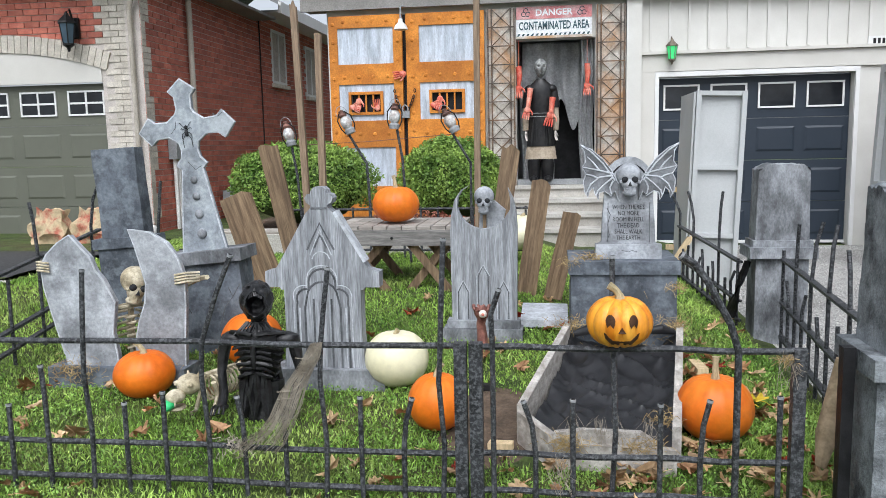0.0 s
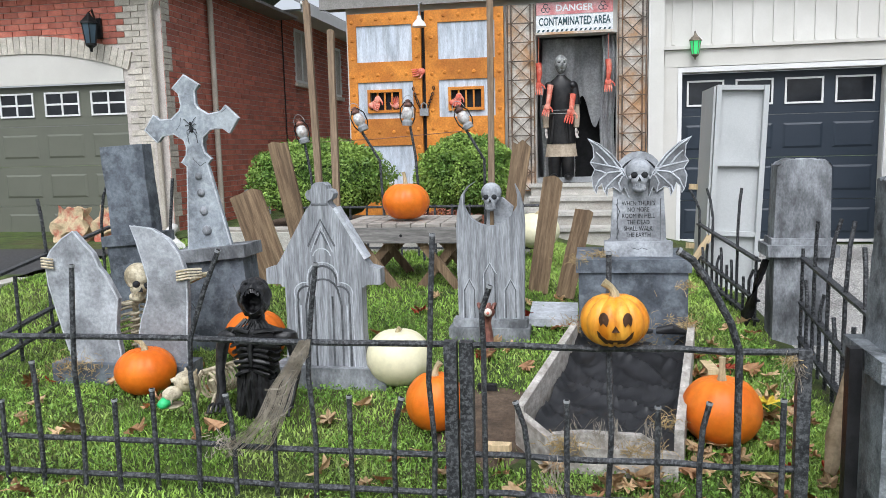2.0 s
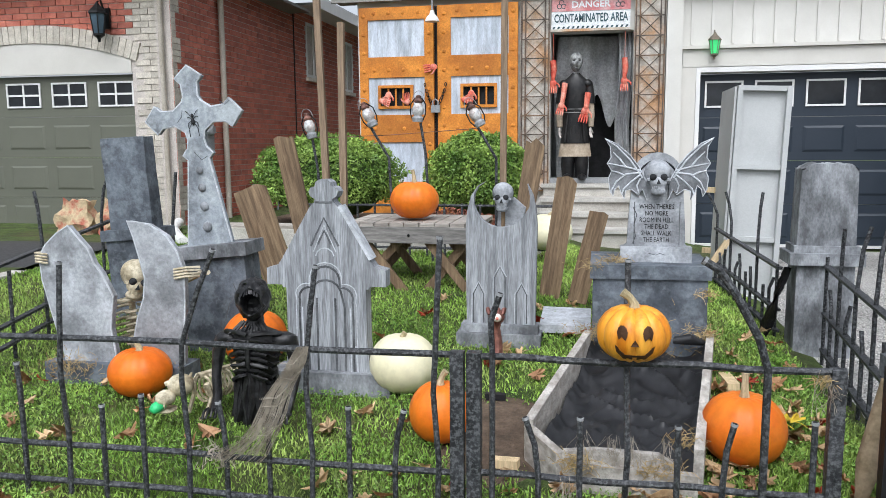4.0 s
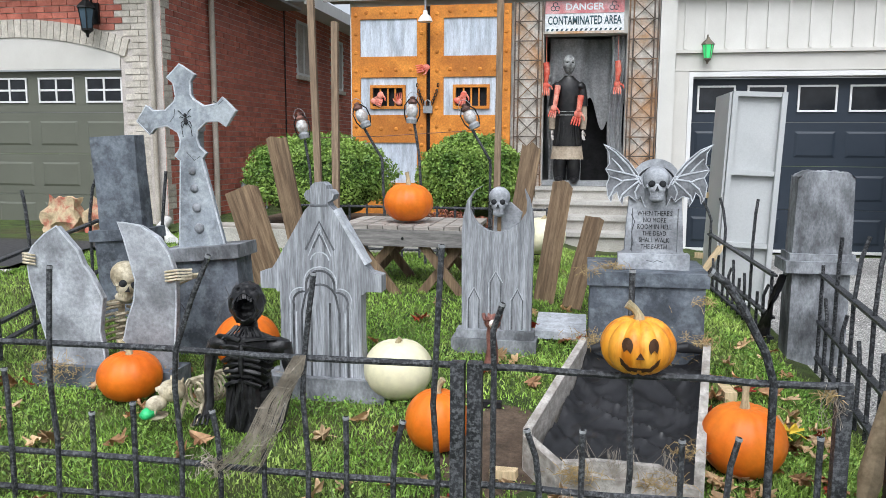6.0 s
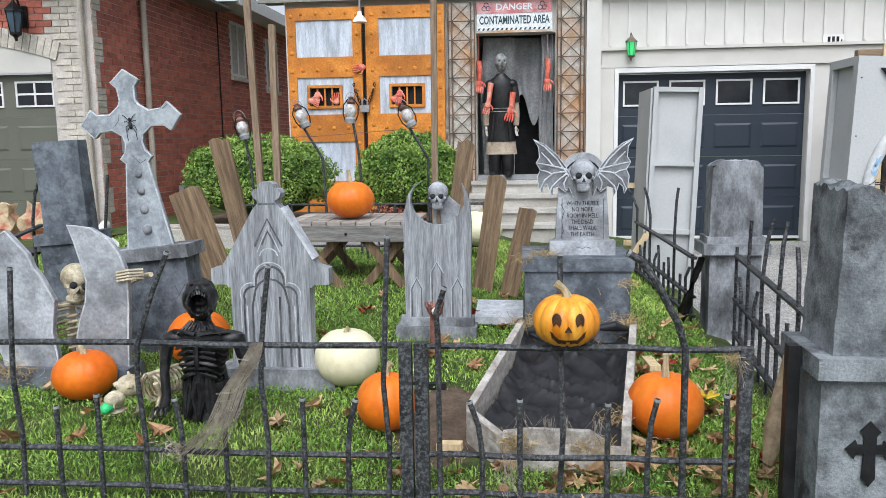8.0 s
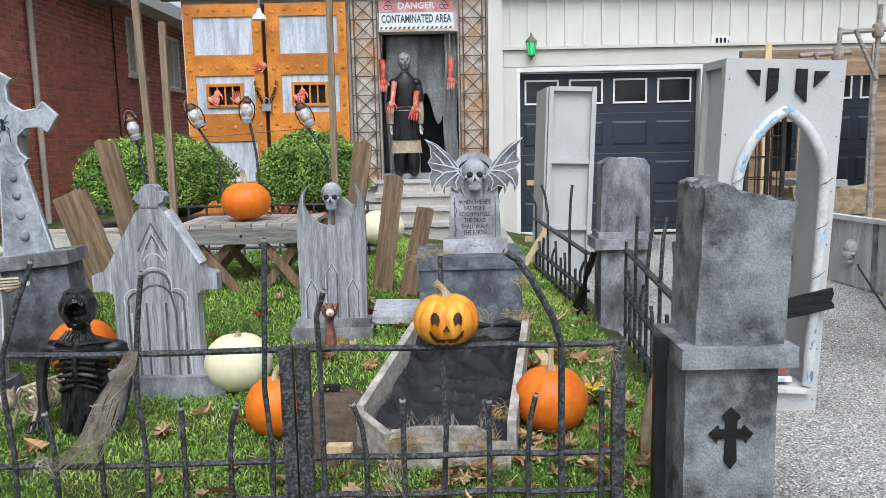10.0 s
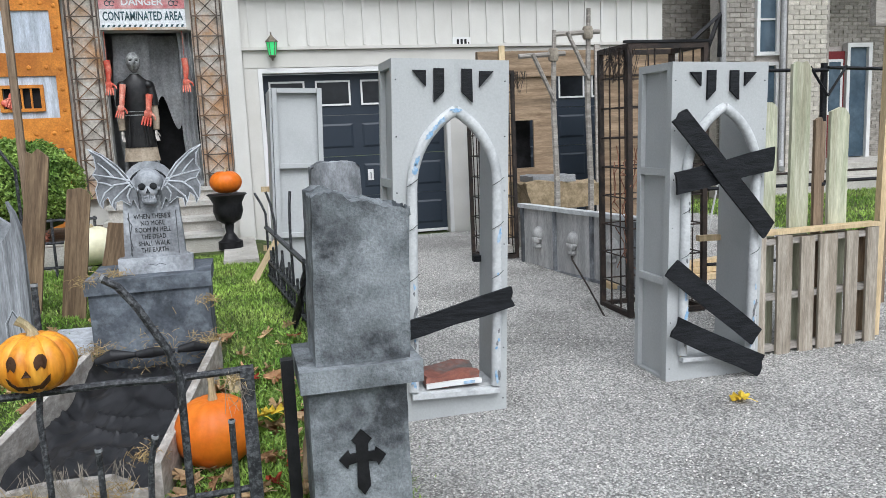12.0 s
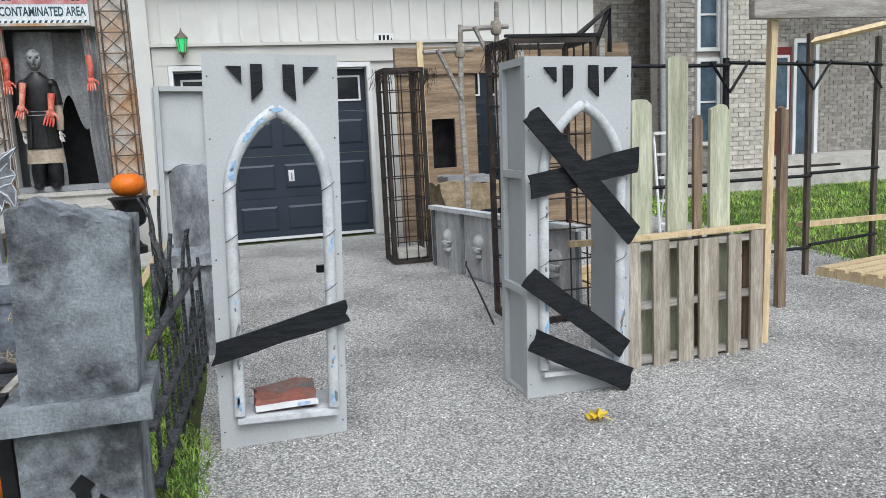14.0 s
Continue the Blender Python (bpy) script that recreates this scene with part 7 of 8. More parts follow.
def arch_panel(label, place, depth, lean):
    o = thing("arch_panel", label, "arch panel", place @ Matrix.Rotation(radians(lean), 4, "Y"), "gothic arch panels")
    W, H, cx, r0, r1, sz, az, bz = 0.59, 1.82, 0.31, 0.11, 0.51, 1.2, 1.55, 0.17

    def curve(side, off=0.0, n=10):
        # one flank of the pointed arch, from the springing to the apex
        x0 = (r0 - off) if side < 0 else (r1 + off)
        pts = []
        for i in range(n + 1):
            t = i / n
            x = x0 + (cx - x0) * (1 - math.cos(t * radians(62))) / (1 - math.cos(radians(62)))
            z = sz + (az + off * 1.4 - sz) * math.sin(t * radians(62)) / math.sin(radians(62))
            pts.append((x, z))
        return pts
    part("front_board", prism([(0, 0), (cx, 0), (cx, bz), (r0, bz)] + curve(-1) + [(cx, H), (0, H)], 0, 0.012), GREYPAINT, o)
    part("front_board", prism([(W, 0), (cx, 0), (cx, bz), (r1, bz)] + curve(1) + [(cx, H), (W, H)], 0, 0.012), GREYPAINT, o)
    for side in (-1, 1):
        xo = r0 - 0.018 if side < 0 else r1 + 0.018
        path = [(xo, -0.012, bz + 0.01), (xo, -0.012, 0.6), (xo, -0.012, sz)] + [(x, -0.012, z) for x, z in curve(side, 0.018)[1:]]
        ml = part("moulding", tube(path, 0.027, 10), WHITEFOAM, o, smooth=True)
        r_ = random.Random(side + int(place.translation.x * 10))
        for k in range(9):
            z = bz + 0.06 + (sz - bz - 0.1) * r_.random() ** (1.0 if k % 3 else 2.5)
            h_ = r_.uniform(0.008, 0.02) if k % 3 else r_.uniform(0.03, 0.055)
            part("blue_scrape" if k % 2 == 0 else "paint_chip", flake(xo + r_.uniform(-0.007, 0.007), z, 0.009 if k % 3 == 0 else 0.006, h_, r_.uniform(-0.3, 0.3), k * 7 + side + int(place.translation.x)), BLUEPAINT if k % 2 == 0 else METER_, ml)
        for z in (0.75, 1.0, 1.22):
            part("score_line", tube([(xo - 0.03, -0.03, z - 0.01), (xo, -0.045, z + 0.01), (xo + 0.03, -0.03, z + 0.03)], 0.0016, 5), CARVE, ml)
    if lean > 2:
        cv = curve(-1, 0.018)
        for i0 in (2, 3, 6, 7, 8, 10):
            (x, z), (x1, z1) = cv[i0], cv[min(i0 + 1, 10)] if i0 < 10 else (cv[i0][0] + 0.02, cv[i0][1])
            tilt_ = math.atan2(x1 - x, z1 - z)
            part("blue_scrape", flake(x, z, 0.0125, 0.03, tilt_, i0), BLUEPAINT, o)
    part("sill", bx(r0 - 0.03, r1 + 0.03, -0.045, depth * 0.8, bz - 0.025, bz - 0.001), WHITEFOAM, o, bevel=0.004)
    for x0, x1, inner in ((0.0, 0.012, 0.03), (W - 0.012, W, -0.03)):
        xm = 0.03 if x0 == 0 else W - 0.042
        part("side_board", bx(xm, xm + 0.012, 0.013, depth, 0.0, H), GREYPAINT, o)
        for y in (0.013, depth - 0.04):
            part("stud", bx(xm - 0.03 if x0 == 0 else xm + 0.013, xm - 0.001 if x0 == 0 else xm + 0.042, y, y + 0.04, 0, H), GREYPAINT if y < 0.1 else NEWWOOD if x0 else GREYPAINT, o)
        for z in (0.0, 0.58, 1.2, H - 0.04):
            part("cross_rail", bx(xm - 0.03 if x0 == 0 else xm + 0.013, xm - 0.002 if x0 == 0 else xm + 0.042, 0.054, depth - 0.041, z, z + 0.04), GREYPAINT, o)
    part("rear_rail", bx(W - (0.085 if lean > 2 else 0.19), W - 0.045, depth - 0.04, depth, 0.775, 0.81), BLACKWOOD if lean > 2 else NEWWOOD, o)
    for pts in ([(0.1, 1.765), (0.165, 1.765), (0.165, 1.69)], [(0.205, 1.775), (0.255, 1.775), (0.255, 1.665), (0.205, 1.615)], [(0.345, 1.775), (0.395, 1.775), (0.4, 1.615), (0.345, 1.665)], [(0.435, 1.765), (0.505, 1.765), (0.435, 1.69)]):
        part("black_block", prism(pts, -0.018, -0.002), BLACKWOOD, o, bevel=0.003)
    for x in (0.02, W - 0.02):
        for k in range(7):
            part("screw", blob((x, -0.001, 0.1 + k * 0.27), (0.004, 0.003, 0.004), sub=1), CARVE, o)
    return o


def black_board(parent, a_, b_, c_, d_, y):
    """A broken black board with the corners a b (one end) and c d (other end)."""
    A, B, C, D = (Vector((p[0], 0, p[1])) for p in (a_, b_, c_, d_))
    r_ = random.Random(int(a_[1] * 999))
    e0 = [B.lerp(A, t) + (B - D).normalized() * r_.uniform(-0.008, 0.012) for t in (0, 0.3, 0.55, 0.8, 1)]
    e1 = [C.lerp(D, t) + (C - A).normalized() * r_.uniform(-0.012, 0.012) for t in (0, 0.3, 0.6, 0.8, 1)]
    top = [A.lerp(C, t) + Vector((0, 0, r_.uniform(-0.005, 0.004))) for t in (0.25, 0.5, 0.75)]
    bot = [D.lerp(B, t) + Vector((0, 0, r_.uniform(-0.004, 0.005))) for t in (0.25, 0.5, 0.75)]
    pts = [(v.x, v.z) for v in e0 + top + e1 + bot]
    return part("black_board", prism(pts, y - 0.018, y), BLACKWOOD, parent, "black painted board nailed across", bevel=0.003)


a1 = arch_panel("light grey gothic arch panel with one black board nailed across", pose(1.997, 3.915, -0.012), 0.34, 2.3)
black_board(a1, (0.01, 0.545), (-0.02, 0.44), (0.585, 0.7), (0.61, 0.6), -0.046)
a2 = arch_panel("light grey gothic arch panel with four crossed black boards", pose(3.552, 3.97, -0.015) @ Matrix.Diagonal((1, 1, 0.978, 1)), 0.36, 1.4)
black_board(a2, (0.0, 1.225), (0.02, 1.105), (0.6, 1.35), (0.59, 1.215), -0.046)
black_board(a2, (0.035, 1.57), (-0.035, 1.49), (0.6, 0.93), (0.545, 0.83), -0.068)
black_board(a2, (0.02, 0.745), (-0.05, 0.655), (0.57, 0.3), (0.51, 0.21), -0.046)
black_board(a2, (0.03, 0.42), (-0.02, 0.31), (0.585, 0.15), (0.53, 0.03), -0.068)
bg = thing("cement_bag", "half-folded red and white cement bag lying on the arch sill", "bag", pose(2.31, 4.05, 0.16) @ Matrix.Diagonal((0.86, 0.9, 0.9, 1)))
part("bag", rough_up(bx(-0.16, 0.17, -0.13, 0.12, 0.0, 0.06), 0.03, 8, 5), mat("red_grey_paper_bag", (0.2, 0.08, 0.06), (0.32, 0.125, 0.09), 3, 0.6, 0.4, 30, stain=(0.16, 0.16, 0.15), sscale=4, samount=0.9), bg, smooth=True)
part("white_edge", rough_up(bx(-0.165, 0.175, -0.148, -0.128, 0.002, 0.03), 0.004, 14, 3), WHITE, bg)
part("blue_print", bx(0.06, 0.13, -0.153, -0.1485, 0.008, 0.024), BLUEPAINT, bg)

# ---- pallet fence, boards and timber frames ----
pa = thing("wooden_pallet", "weathered grey-brown pallet standing on its edge", "pallet", pose(4.25, 4.16, -0.01, 0, 0, 2))
for x0, x1 in ((0.0, 0.09), (0.175, 0.28), (0.345, 0.445), (0.485, 0.615), (0.685, 0.775), (0.845, 0.93)):
    part("slat", bx(x0, x1, 0, 0.018, 0.0 + rnd.uniform(0, 0.02), 0.75 + rnd.uniform(-0.015, 0.01)), UPWOOD, pa, bevel=0.002)
for z in (0.04, 0.36, 0.7):
    part("stringer", bx(0.0, 0.93, 0.02, 0.07, z, z + 0.038), GREYWOOD, pa, bevel=0.002)
for x0, x1 in ((0.6, 0.66), (0.85, 0.92)):
    part("rear_slat", bx(x0, x1, 0.072, 0.088, 0.0, 0.74), WOOD, pa, bevel=0.002)
part("cap_board", bx(-0.01, 0.95, 0.0, 0.09, 0.762, 0.785), NEWWOOD, pa, bevel=0.002)
for x, w_, zt, mt, lab in ((4.42, 0.13, 1.53, GREENWOOD, "weathered pale green board"), (4.655, 0.13, 1.76, GREENWOOD, "tall pale cream-green board"), (4.94, 0.135, 1.47, GREENWOOD, "weathered pale green board"), (4.79, 0.055, 1.42, POSTWOOD, "slim brown timber post")):
    plank((x, 4.3, 0.0), (x + 0.01, 4.3, zt), w_, 0.025, mt, lab + " standing behind the pallet", name="fence_board", cat="board", group="upright boards")
plank((5.27, 4.3, 0.0), (5.31, 4.3, 2.02), 0.045, 0.045, NEWWOOD, "tall fresh pine post at the end of the pallet", name="pine_post", cat="post")
plank((5.93, 4.95, 0.0), (5.93, 4.95, 1.46), 0.065, 0.05, POSTWOOD, "square brown timber post on the driveway", name="timber_post", cat="post")
solo("timber_beam", bx(5.12, 7.6, 4.22, 4.27, 1.97, 2.13), GREYWOOD, "grey weathered beam across the top of the posts", "beam", bevel=0.004)
DARKPOST = mat("dark_weathered_post", (0.03, 0.028, 0.026), (0.085, 0.075, 0.065), 7, 0.8, 0.5, 40, stain=(0.2, 0.14, 0.09), sscale=2.2, samount=0.5, stretch=(6, 6, 0.4))
bf = thing("black_timber_frame", "black-stained timber post frame with rails and braces", "frame")
posts = ((4.86, 5.6), (5.9, 5.55), (6.81, 5.71), (7.79, 6.0))
for x, y in posts:
    if x < 6:
        part("post", bx(x - 0.018, x + 0.018, y - 0.018, y + 0.018, 0.0, 1.4), POSTWOOD, bf)
        part("post_top", bx(x - 0.018, x + 0.018, y - 0.018, y + 0.018, 1.402, 1.86), BLACKWOOD, bf)
    else:
        part("post", bx(x - 0.019, x + 0.019, y - 0.02, y + 0.02, 0.0, 2.05), DARKPOST, bf)
for (xa, ya), (xb, yb) in zip(posts, posts[1:]):
    for z in (0.32, 0.92, 1.82):
        part("rail", tube([(xa, ya - 0.045, z), (xb, yb - 0.045, z - 0.02)], 0.014, 4), BLACKWOOD, bf)
    for s, (px, py) in ((1, (xa, ya)), (-1, (xb, yb))):
        part("brace", tube([(px, py - 0.05, 1.6), (px + s * 0.17, py - 0.05, 1.83)], 0.013, 4), BLACKWOOD, bf)
part("top_rail", tube([(6.81, 5.71, 1.98), (7.9, 5.2, 2.2)], 0.03, 4), NEWWOOD, bf)
part("foot_board", bx(6.84, 7.76, 5.78, 5.86, 0.45, 0.49), NEWWOOD, bf)
p2 = thing("wooden_pallet", "fresh pine pallet lying flat on the gravel", "pallet", pose(7.08, 4.72, 0.01, 0, 0, 12))
for k in range(7):
    part("slat", bx(0, 1.0, k * 0.14, k * 0.14 + 0.1, 0.1, 0.12), NEWWOOD, p2, bevel=0.002)
for x in (0.0, 0.46, 0.93):
    part("stringer", bx(x, x + 0.06, 0, 0.96, 0.0, 0.098), NEWWOOD, p2, bevel=0.002)
CAGE = mat("dark_rusty_cage", (0.015, 0.013, 0.012), (0.05, 0.035, 0.028), 10, 0.6, 0.5, 60)


def cage(label, x0, x1, y0, y1, z0, z1, nz, m, nb=3):
    o = thing("cage", label, "cage", m, "cages")
    t = 0.018
    for x in (x0, x1):
        for y in (y0, y1):
            part("post", bx(x - t, x + t, y - t, y + t, z0, z1), CAGE, o)
    for z in (z0 + t, z1 - t):
        for y in (y0, y1):
            part("frame_bar", bx(x0 + t, x1 - t, y - t, y + t, z - t, z + t), CAGE, o)
        for x in (x0, x1):
            part("frame_bar", bx(x - t, x + t, y0 + t, y1 - t, z - t, z + t), CAGE, o)
    for k in range(1, nz):
        z = z0 + (z1 - z0) * k / nz
        gr = bmesh.new()
        for y in (y0, y1):
            tube([(x0, y, z), (x1, y, z)], 0.006, 5, gr)
        for x in (x0, x1):
            tube([(x, y0, z), (x, y1, z)], 0.006, 5, gr)
        part("grid_bar", gr, CAGE, o)
    for k in range(1, nb):
        for y in (y0, y1):
            part("upright_bar", tube([(x0 + (x1 - x0) * k / nb, y, z0), (x0 + (x1 - x0) * k / nb, y, z1)], 0.0065, 5), CAGE, o)
        for x in (x0, x1):
            part("upright_bar", tube([(x, y0 + (y1 - y0) * k / nb, z0), (x, y0 + (y1 - y0) * k / nb, z1)], 0.0065, 5), CAGE, o)
    return o


cg1 = cage("tall narrow black cage standing near the plywood wall", 3.72, 4.08, 7.78, 8.15, 0.12, 2.03, 9, pose(0, 0, 0))
part("floor_block", bx(3.76, 4.05, 7.82, 8.12, 0.165, 0.24), CONCRETE, cg1)
cg2 = cage("tall black rusty cage entwined with dry vines", 4.02, 4.62, 5.24, 5.68, 0.05, 2.0, 9, pose(0, 0, 0))
part("top_brace", tube([(4.5, 5.24, 2.0), (4.78, 5.3, 2.2), (4.78, 5.3, 1.9)], 0.02, 4), BLACK, cg2)
part("top_board", bx(3.98, 4.66, 5.215, 5.25, 2.002, 2.02), BLACK, cg2)
part("side_brace", tube([(4.62, 5.24, 1.9), (4.78, 5.3, 2.2)], 0.018, 4), BLACK, cg2)
vn = bmesh.new()
for k in range(16):
    p = Vector((4.05 + rnd.random() * 0.15, 5.26 + rnd.random() * 0.3, 0.3 + rnd.random() * 0.8))
    tube([p + 0.13 * noise.noise_vector(p * 3 + Vector((0.35 * j, k, 0))) + Vector((0, 0, 0.06 * j)) for j in range(6)], 0.004, 4, vn, False)
solo("dry_vines", vn, mat("red_brown_vine", (0.13, 0.05, 0.03), (0.28, 0.13, 0.08), 8, 0.8, 0.3, 40), "dry red-brown vines tangled in the cage", "vines", kind="stuff")
along("bent_stick", [(3.86, 5.9, 0.42), (3.84, 5.85, 0.4), (3.86, 5.6, 0.22), (3.88, 5.36, 0.03)], 0.008, CAGE, "thin dark bent stick leaning from the cage", "stick", 6)
moss = bmesh.new()
for cx, cy, cz, n_ in ((4.0, 5.3, 1.98, 60), (3.72, 7.8, 2.02, 40), (4.1, 7.8, 2.02, 40)):
    for k in range(n_):
        p = Vector((cx + rnd.gauss(0, 0.06), cy + rnd.gauss(0, 0.04), cz))
        tube([p, p + Vector((rnd.gauss(0, 0.02), 0, -0.06)), p + Vector((rnd.gauss(-0.03, 0.04), 0, -rnd.uniform(0.08, 0.25)))], 0.0025, 3, moss, False)
solo("black_mesh_rags", moss, CAGE, "shredded black netting hanging from the cage tops", "netting", kind="stuff")

# low panelled crypt wall
CRYPT = mat("streaked_grey_panel", (0.34, 0.34, 0.335), (0.58, 0.575, 0.565), 6, 0.85, 0.5, 40, stain=(0.2, 0.2, 0.2), sscale=3.0, samount=0.55, stretch=(4, 4, 0.6))
lw = thing("crypt_wall", "low grey panelled wall with embossed grimacing masks", "wall panel", pose(4.08, 7.6, 0.0, 0, 0, -78.5))
part("back_board", bx(0, 2.3, 0.0, 0.02, 0.08, 0.66), CRYPT, lw)
part("top_cap", bx(-0.02, 2.32, -0.04, 0.05, 0.662, 0.7), WHITEFOAM, lw, bevel=0.004)
for k in range(5):
    part("stile", bx(k * 0.57, k * 0.57 + 0.04, -0.022, -0.001, 0.08, 0.66), STONE, lw, bevel=0.003)
part("bottom_rail", bx(0, 2.3, -0.026, -0.001, 0.04, 0.1), STONE, lw, bevel=0.003)
for k in range(4):
    q_ = bmesh.new()
    skull(q_, (k * 0.57 + 0.305, 0.02, 0.38), 0.23)
    part("embossed_mask", q_, CRYPT, lw, smooth=True)
# grey gallows poles
for x, y, zt, s, lab in ((4.33, 7.3, 2.36, -1, "grey driftwood gallows pole lashed with rope"), (4.69, 7.3, 2.56, -1, "brown gallows pole with rope lashing")):
    o = thing("gallows_pole", lab, "pole", pose(x, y, 0.08), "gallows poles")
    part("pole", rough_up(tube([(0, 0, 0), (0.01, 0, 0.8), (-0.01, 0, 1.6), (0.01, 0, zt - 0.08)], [0.035, 0.03, 0.03, 0.022], 7), 0.008, 9), GREYWOOD, o, smooth=True)
    part("arm", tube([(s * 0.35, 0, zt - 0.32), (0.12, 0, zt - 0.3)], 0.024, 7), GREYWOOD, o, smooth=True)
    part("brace", tube([(s * 0.22, -0.02, zt - 0.3), (0.0, -0.02, zt - 0.75)], 0.022, 6), GREYWOOD, o, smooth=True)
    part("rope_lashing", lathe([(0.04, zt - 0.37), (0.05, zt - 0.35), (0.05, zt - 0.27), (0.04, zt - 0.25)], 12), NET, o, smooth=True)
# plywood wall and header in front of the second door
pw = wall_with_openings("plywood_panel", 4.1, 5.04, 9.0, 9.03, 0.16, 2.04, [(4.5, 4.78, 0.98, 1.54)], PLY, "weathered brown plywood panel with a square opening")
# Black sheet added so the opening reads as deep shade.
solo("plywood_backing", bx(4.45, 4.85, 9.3, 9.32, 0.16, 1.7), BLACK, "black sheet standing in for the shade in the plywood opening", "board")
solo("plywood_panel_2", bx(5.63, 6.6, 9.0, 9.03, 0.16, 2.04), PLY, "weathered brown plywood panel", "panel", kind="structure")
solo("header_beam", bx(4.1, 7.0, 8.96, 9.05, 2.044, 2.34), PLY, "long weathered timber header over the plywood", "beam", kind="structure", bevel=0.004)
for x in (4.35, 5.555, 6.6):
    solo("stud_post", bx(x, x + 0.07, 8.93, 8.958, 0.16, 2.4), NEWWOOD if x < 5 else GREYWOOD, "pale timber stud holding the plywood", "post", group="stud posts", bevel=0.003)
wt_ = thing("work_table", "cluttered work table draped with tan burlap", "table", pose(4.66, 8.2, 0.14))
part("tabletop", bx(-0.35, 0.4, -0.25, 0.25, 0.66, 0.69), GREYWOOD, wt_)
for x in (-0.3, 0.35):
    for y in (-0.2, 0.2):
        part("leg", bx(x - 0.025, x + 0.025, y - 0.025, y + 0.025, -0.02, 0.66), GREYWOOD, wt_)
part("burlap_cover", rough_up(bx(-0.38, 0.44, -0.3, 0.27, 0.45, 0.72), 0.05, 5, 6), bpy.data.materials["tan_burlap"], wt_, smooth=True)
part("folded_tarp", rough_up(bx(-0.3, 0.2, -0.2, 0.2, 0.72, 0.79), 0.02, 9, 4), METER, wt_, smooth=True)
for k in range(3):
    solo("timber_stack", bx(-0.6, 0.6, -0.1 + 0.05 * k, 0.1, 0.05 * k, 0.05 * k + 0.045), NEWWOOD, "loose timber lengths stacked on the gravel", "timber", pose(4.9 + 0.1 * k, 6.2, 0.07 + 0.001 * k, 0, 0, 6 * k), group="timber stack", bevel=0.003)

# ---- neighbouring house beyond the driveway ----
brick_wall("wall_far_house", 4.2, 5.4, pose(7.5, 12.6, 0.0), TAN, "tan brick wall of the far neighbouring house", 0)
rb = brick_wall("wall_far_bay", 1.3, 5.4, pose(8.95, 11.5, 0.0), TAN, "tan brick bay of the far neighbouring house", 60, skip=lambda x, z: x > 0.67 and 0.95 < z < 3.6)
qb = brick_wall("wall_far_column", 0.75, 5.4, pose(10.07, 11.25, 0.0), BUFF, "pale buff brick corner of the far house", 200, cat="wall")
solo("wall_far_column_side", bx(10.822, 10.87, 11.25, 13.2, 0, 5.4), TAN, "tan brick return wall of the far house porch", "wall", kind="structure")
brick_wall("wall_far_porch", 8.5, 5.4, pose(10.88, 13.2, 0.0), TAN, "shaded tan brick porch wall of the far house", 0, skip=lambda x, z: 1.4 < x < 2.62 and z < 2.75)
wn = thing("window", "tall white-framed bay window of the far house", "window", kind="structure")
for z0, z1 in ((0.95, 2.35), (2.45, 3.6)):
    fr_ = bmesh.new()
    for a_, b_, c_, d_ in ((9.63, 10.06, z0, z0 + 0.06), (9.63, 10.06, z1 - 0.06, z1), (9.63, 9.69, z0 + 0.06, z1 - 0.06), (10.0, 10.06, z0 + 0.06, z1 - 0.06)):
        bx(a_, b_, 11.42, 11.5, c_, d_, fr_)
    part("window_frame", fr_, WHITE, wn)
    part("pane", bx(9.69, 10.0, 11.46, 11.485, z0 + 0.06, z1 - 0.06), GLASS_SKY, wn)
    part("muntin", bx(9.69, 10.0, 11.44, 11.455, (z0 + z1) / 2 - 0.015, (z0 + z1) / 2 + 0.015), WHITE, wn)
dd = thing("far_front_door", "dark red panelled front door with white side window", "door", kind="structure")
part("door_leaf", bx(12.35, 12.84, 13.1, 13.15, 0.62, 2.65), mat("dark_red_door", (0.13, 0.012, 0.014), (0.17, 0.02, 0.022), 2, 0.4, 0.1, 60), dd)
fr_ = bmesh.new()
for q_ in ((12.42, 12.47, 1.45, 2.5), (12.74, 12.79, 1.45, 2.5), (12.47, 12.74, 1.45, 1.5), (12.47, 12.74, 2.45, 2.5)):
    bx(q_[0], q_[1], 13.08, 13.099, q_[2], q_[3], fr_)
part("door_window_frame", fr_, WHITE, dd)
part("door_pane", bx(12.47, 12.74, 13.085, 13.097, 1.5, 2.45), GLASS_SKY, dd)
fr_ = bx(12.86, 12.93, 13.05, 13.19, 0.6, 2.8)
bx(13.36, 13.44, 13.05, 13.19, 0.6, 2.8, fr_)
bx(12.93, 13.36, 13.05, 13.19, 2.72, 2.8, fr_)
part("side_frame", fr_, WHITE, dd)
part("pane", bx(12.93, 13.36, 13.12, 13.15, 0.62, 2.72), GLASS_SKY, dd)
solo("far_porch_floor", bx(10.96, 14.6, 11.6, 13.2, 0.1, 0.6), CONCRETE, "pale concrete porch of the far house", "porch", kind="structure", bevel=0.01)
solo("far_porch_step", bx(11.0, 14.2, 11.2, 11.598, 0.1, 0.38), CONCRETE, "concrete porch step", "step", kind="structure", bevel=0.01)
solo("far_plinth", bx(8.95, 10.95, 11.1, 11.245, 0.0, 0.55), CONCRETE, "pale concrete footing of the far house", "footing", kind="structure", bevel=0.01)
along("far_downspout", [(9.0, 11.42, 0.3), (9.0, 11.42, 4.6)], 0.05, mat("grey_downspout", (0.3, 0.3, 0.3), (0.38, 0.38, 0.38), 3, 0.5, 0.1, 40), "grey downspout of the far house", "downspout")
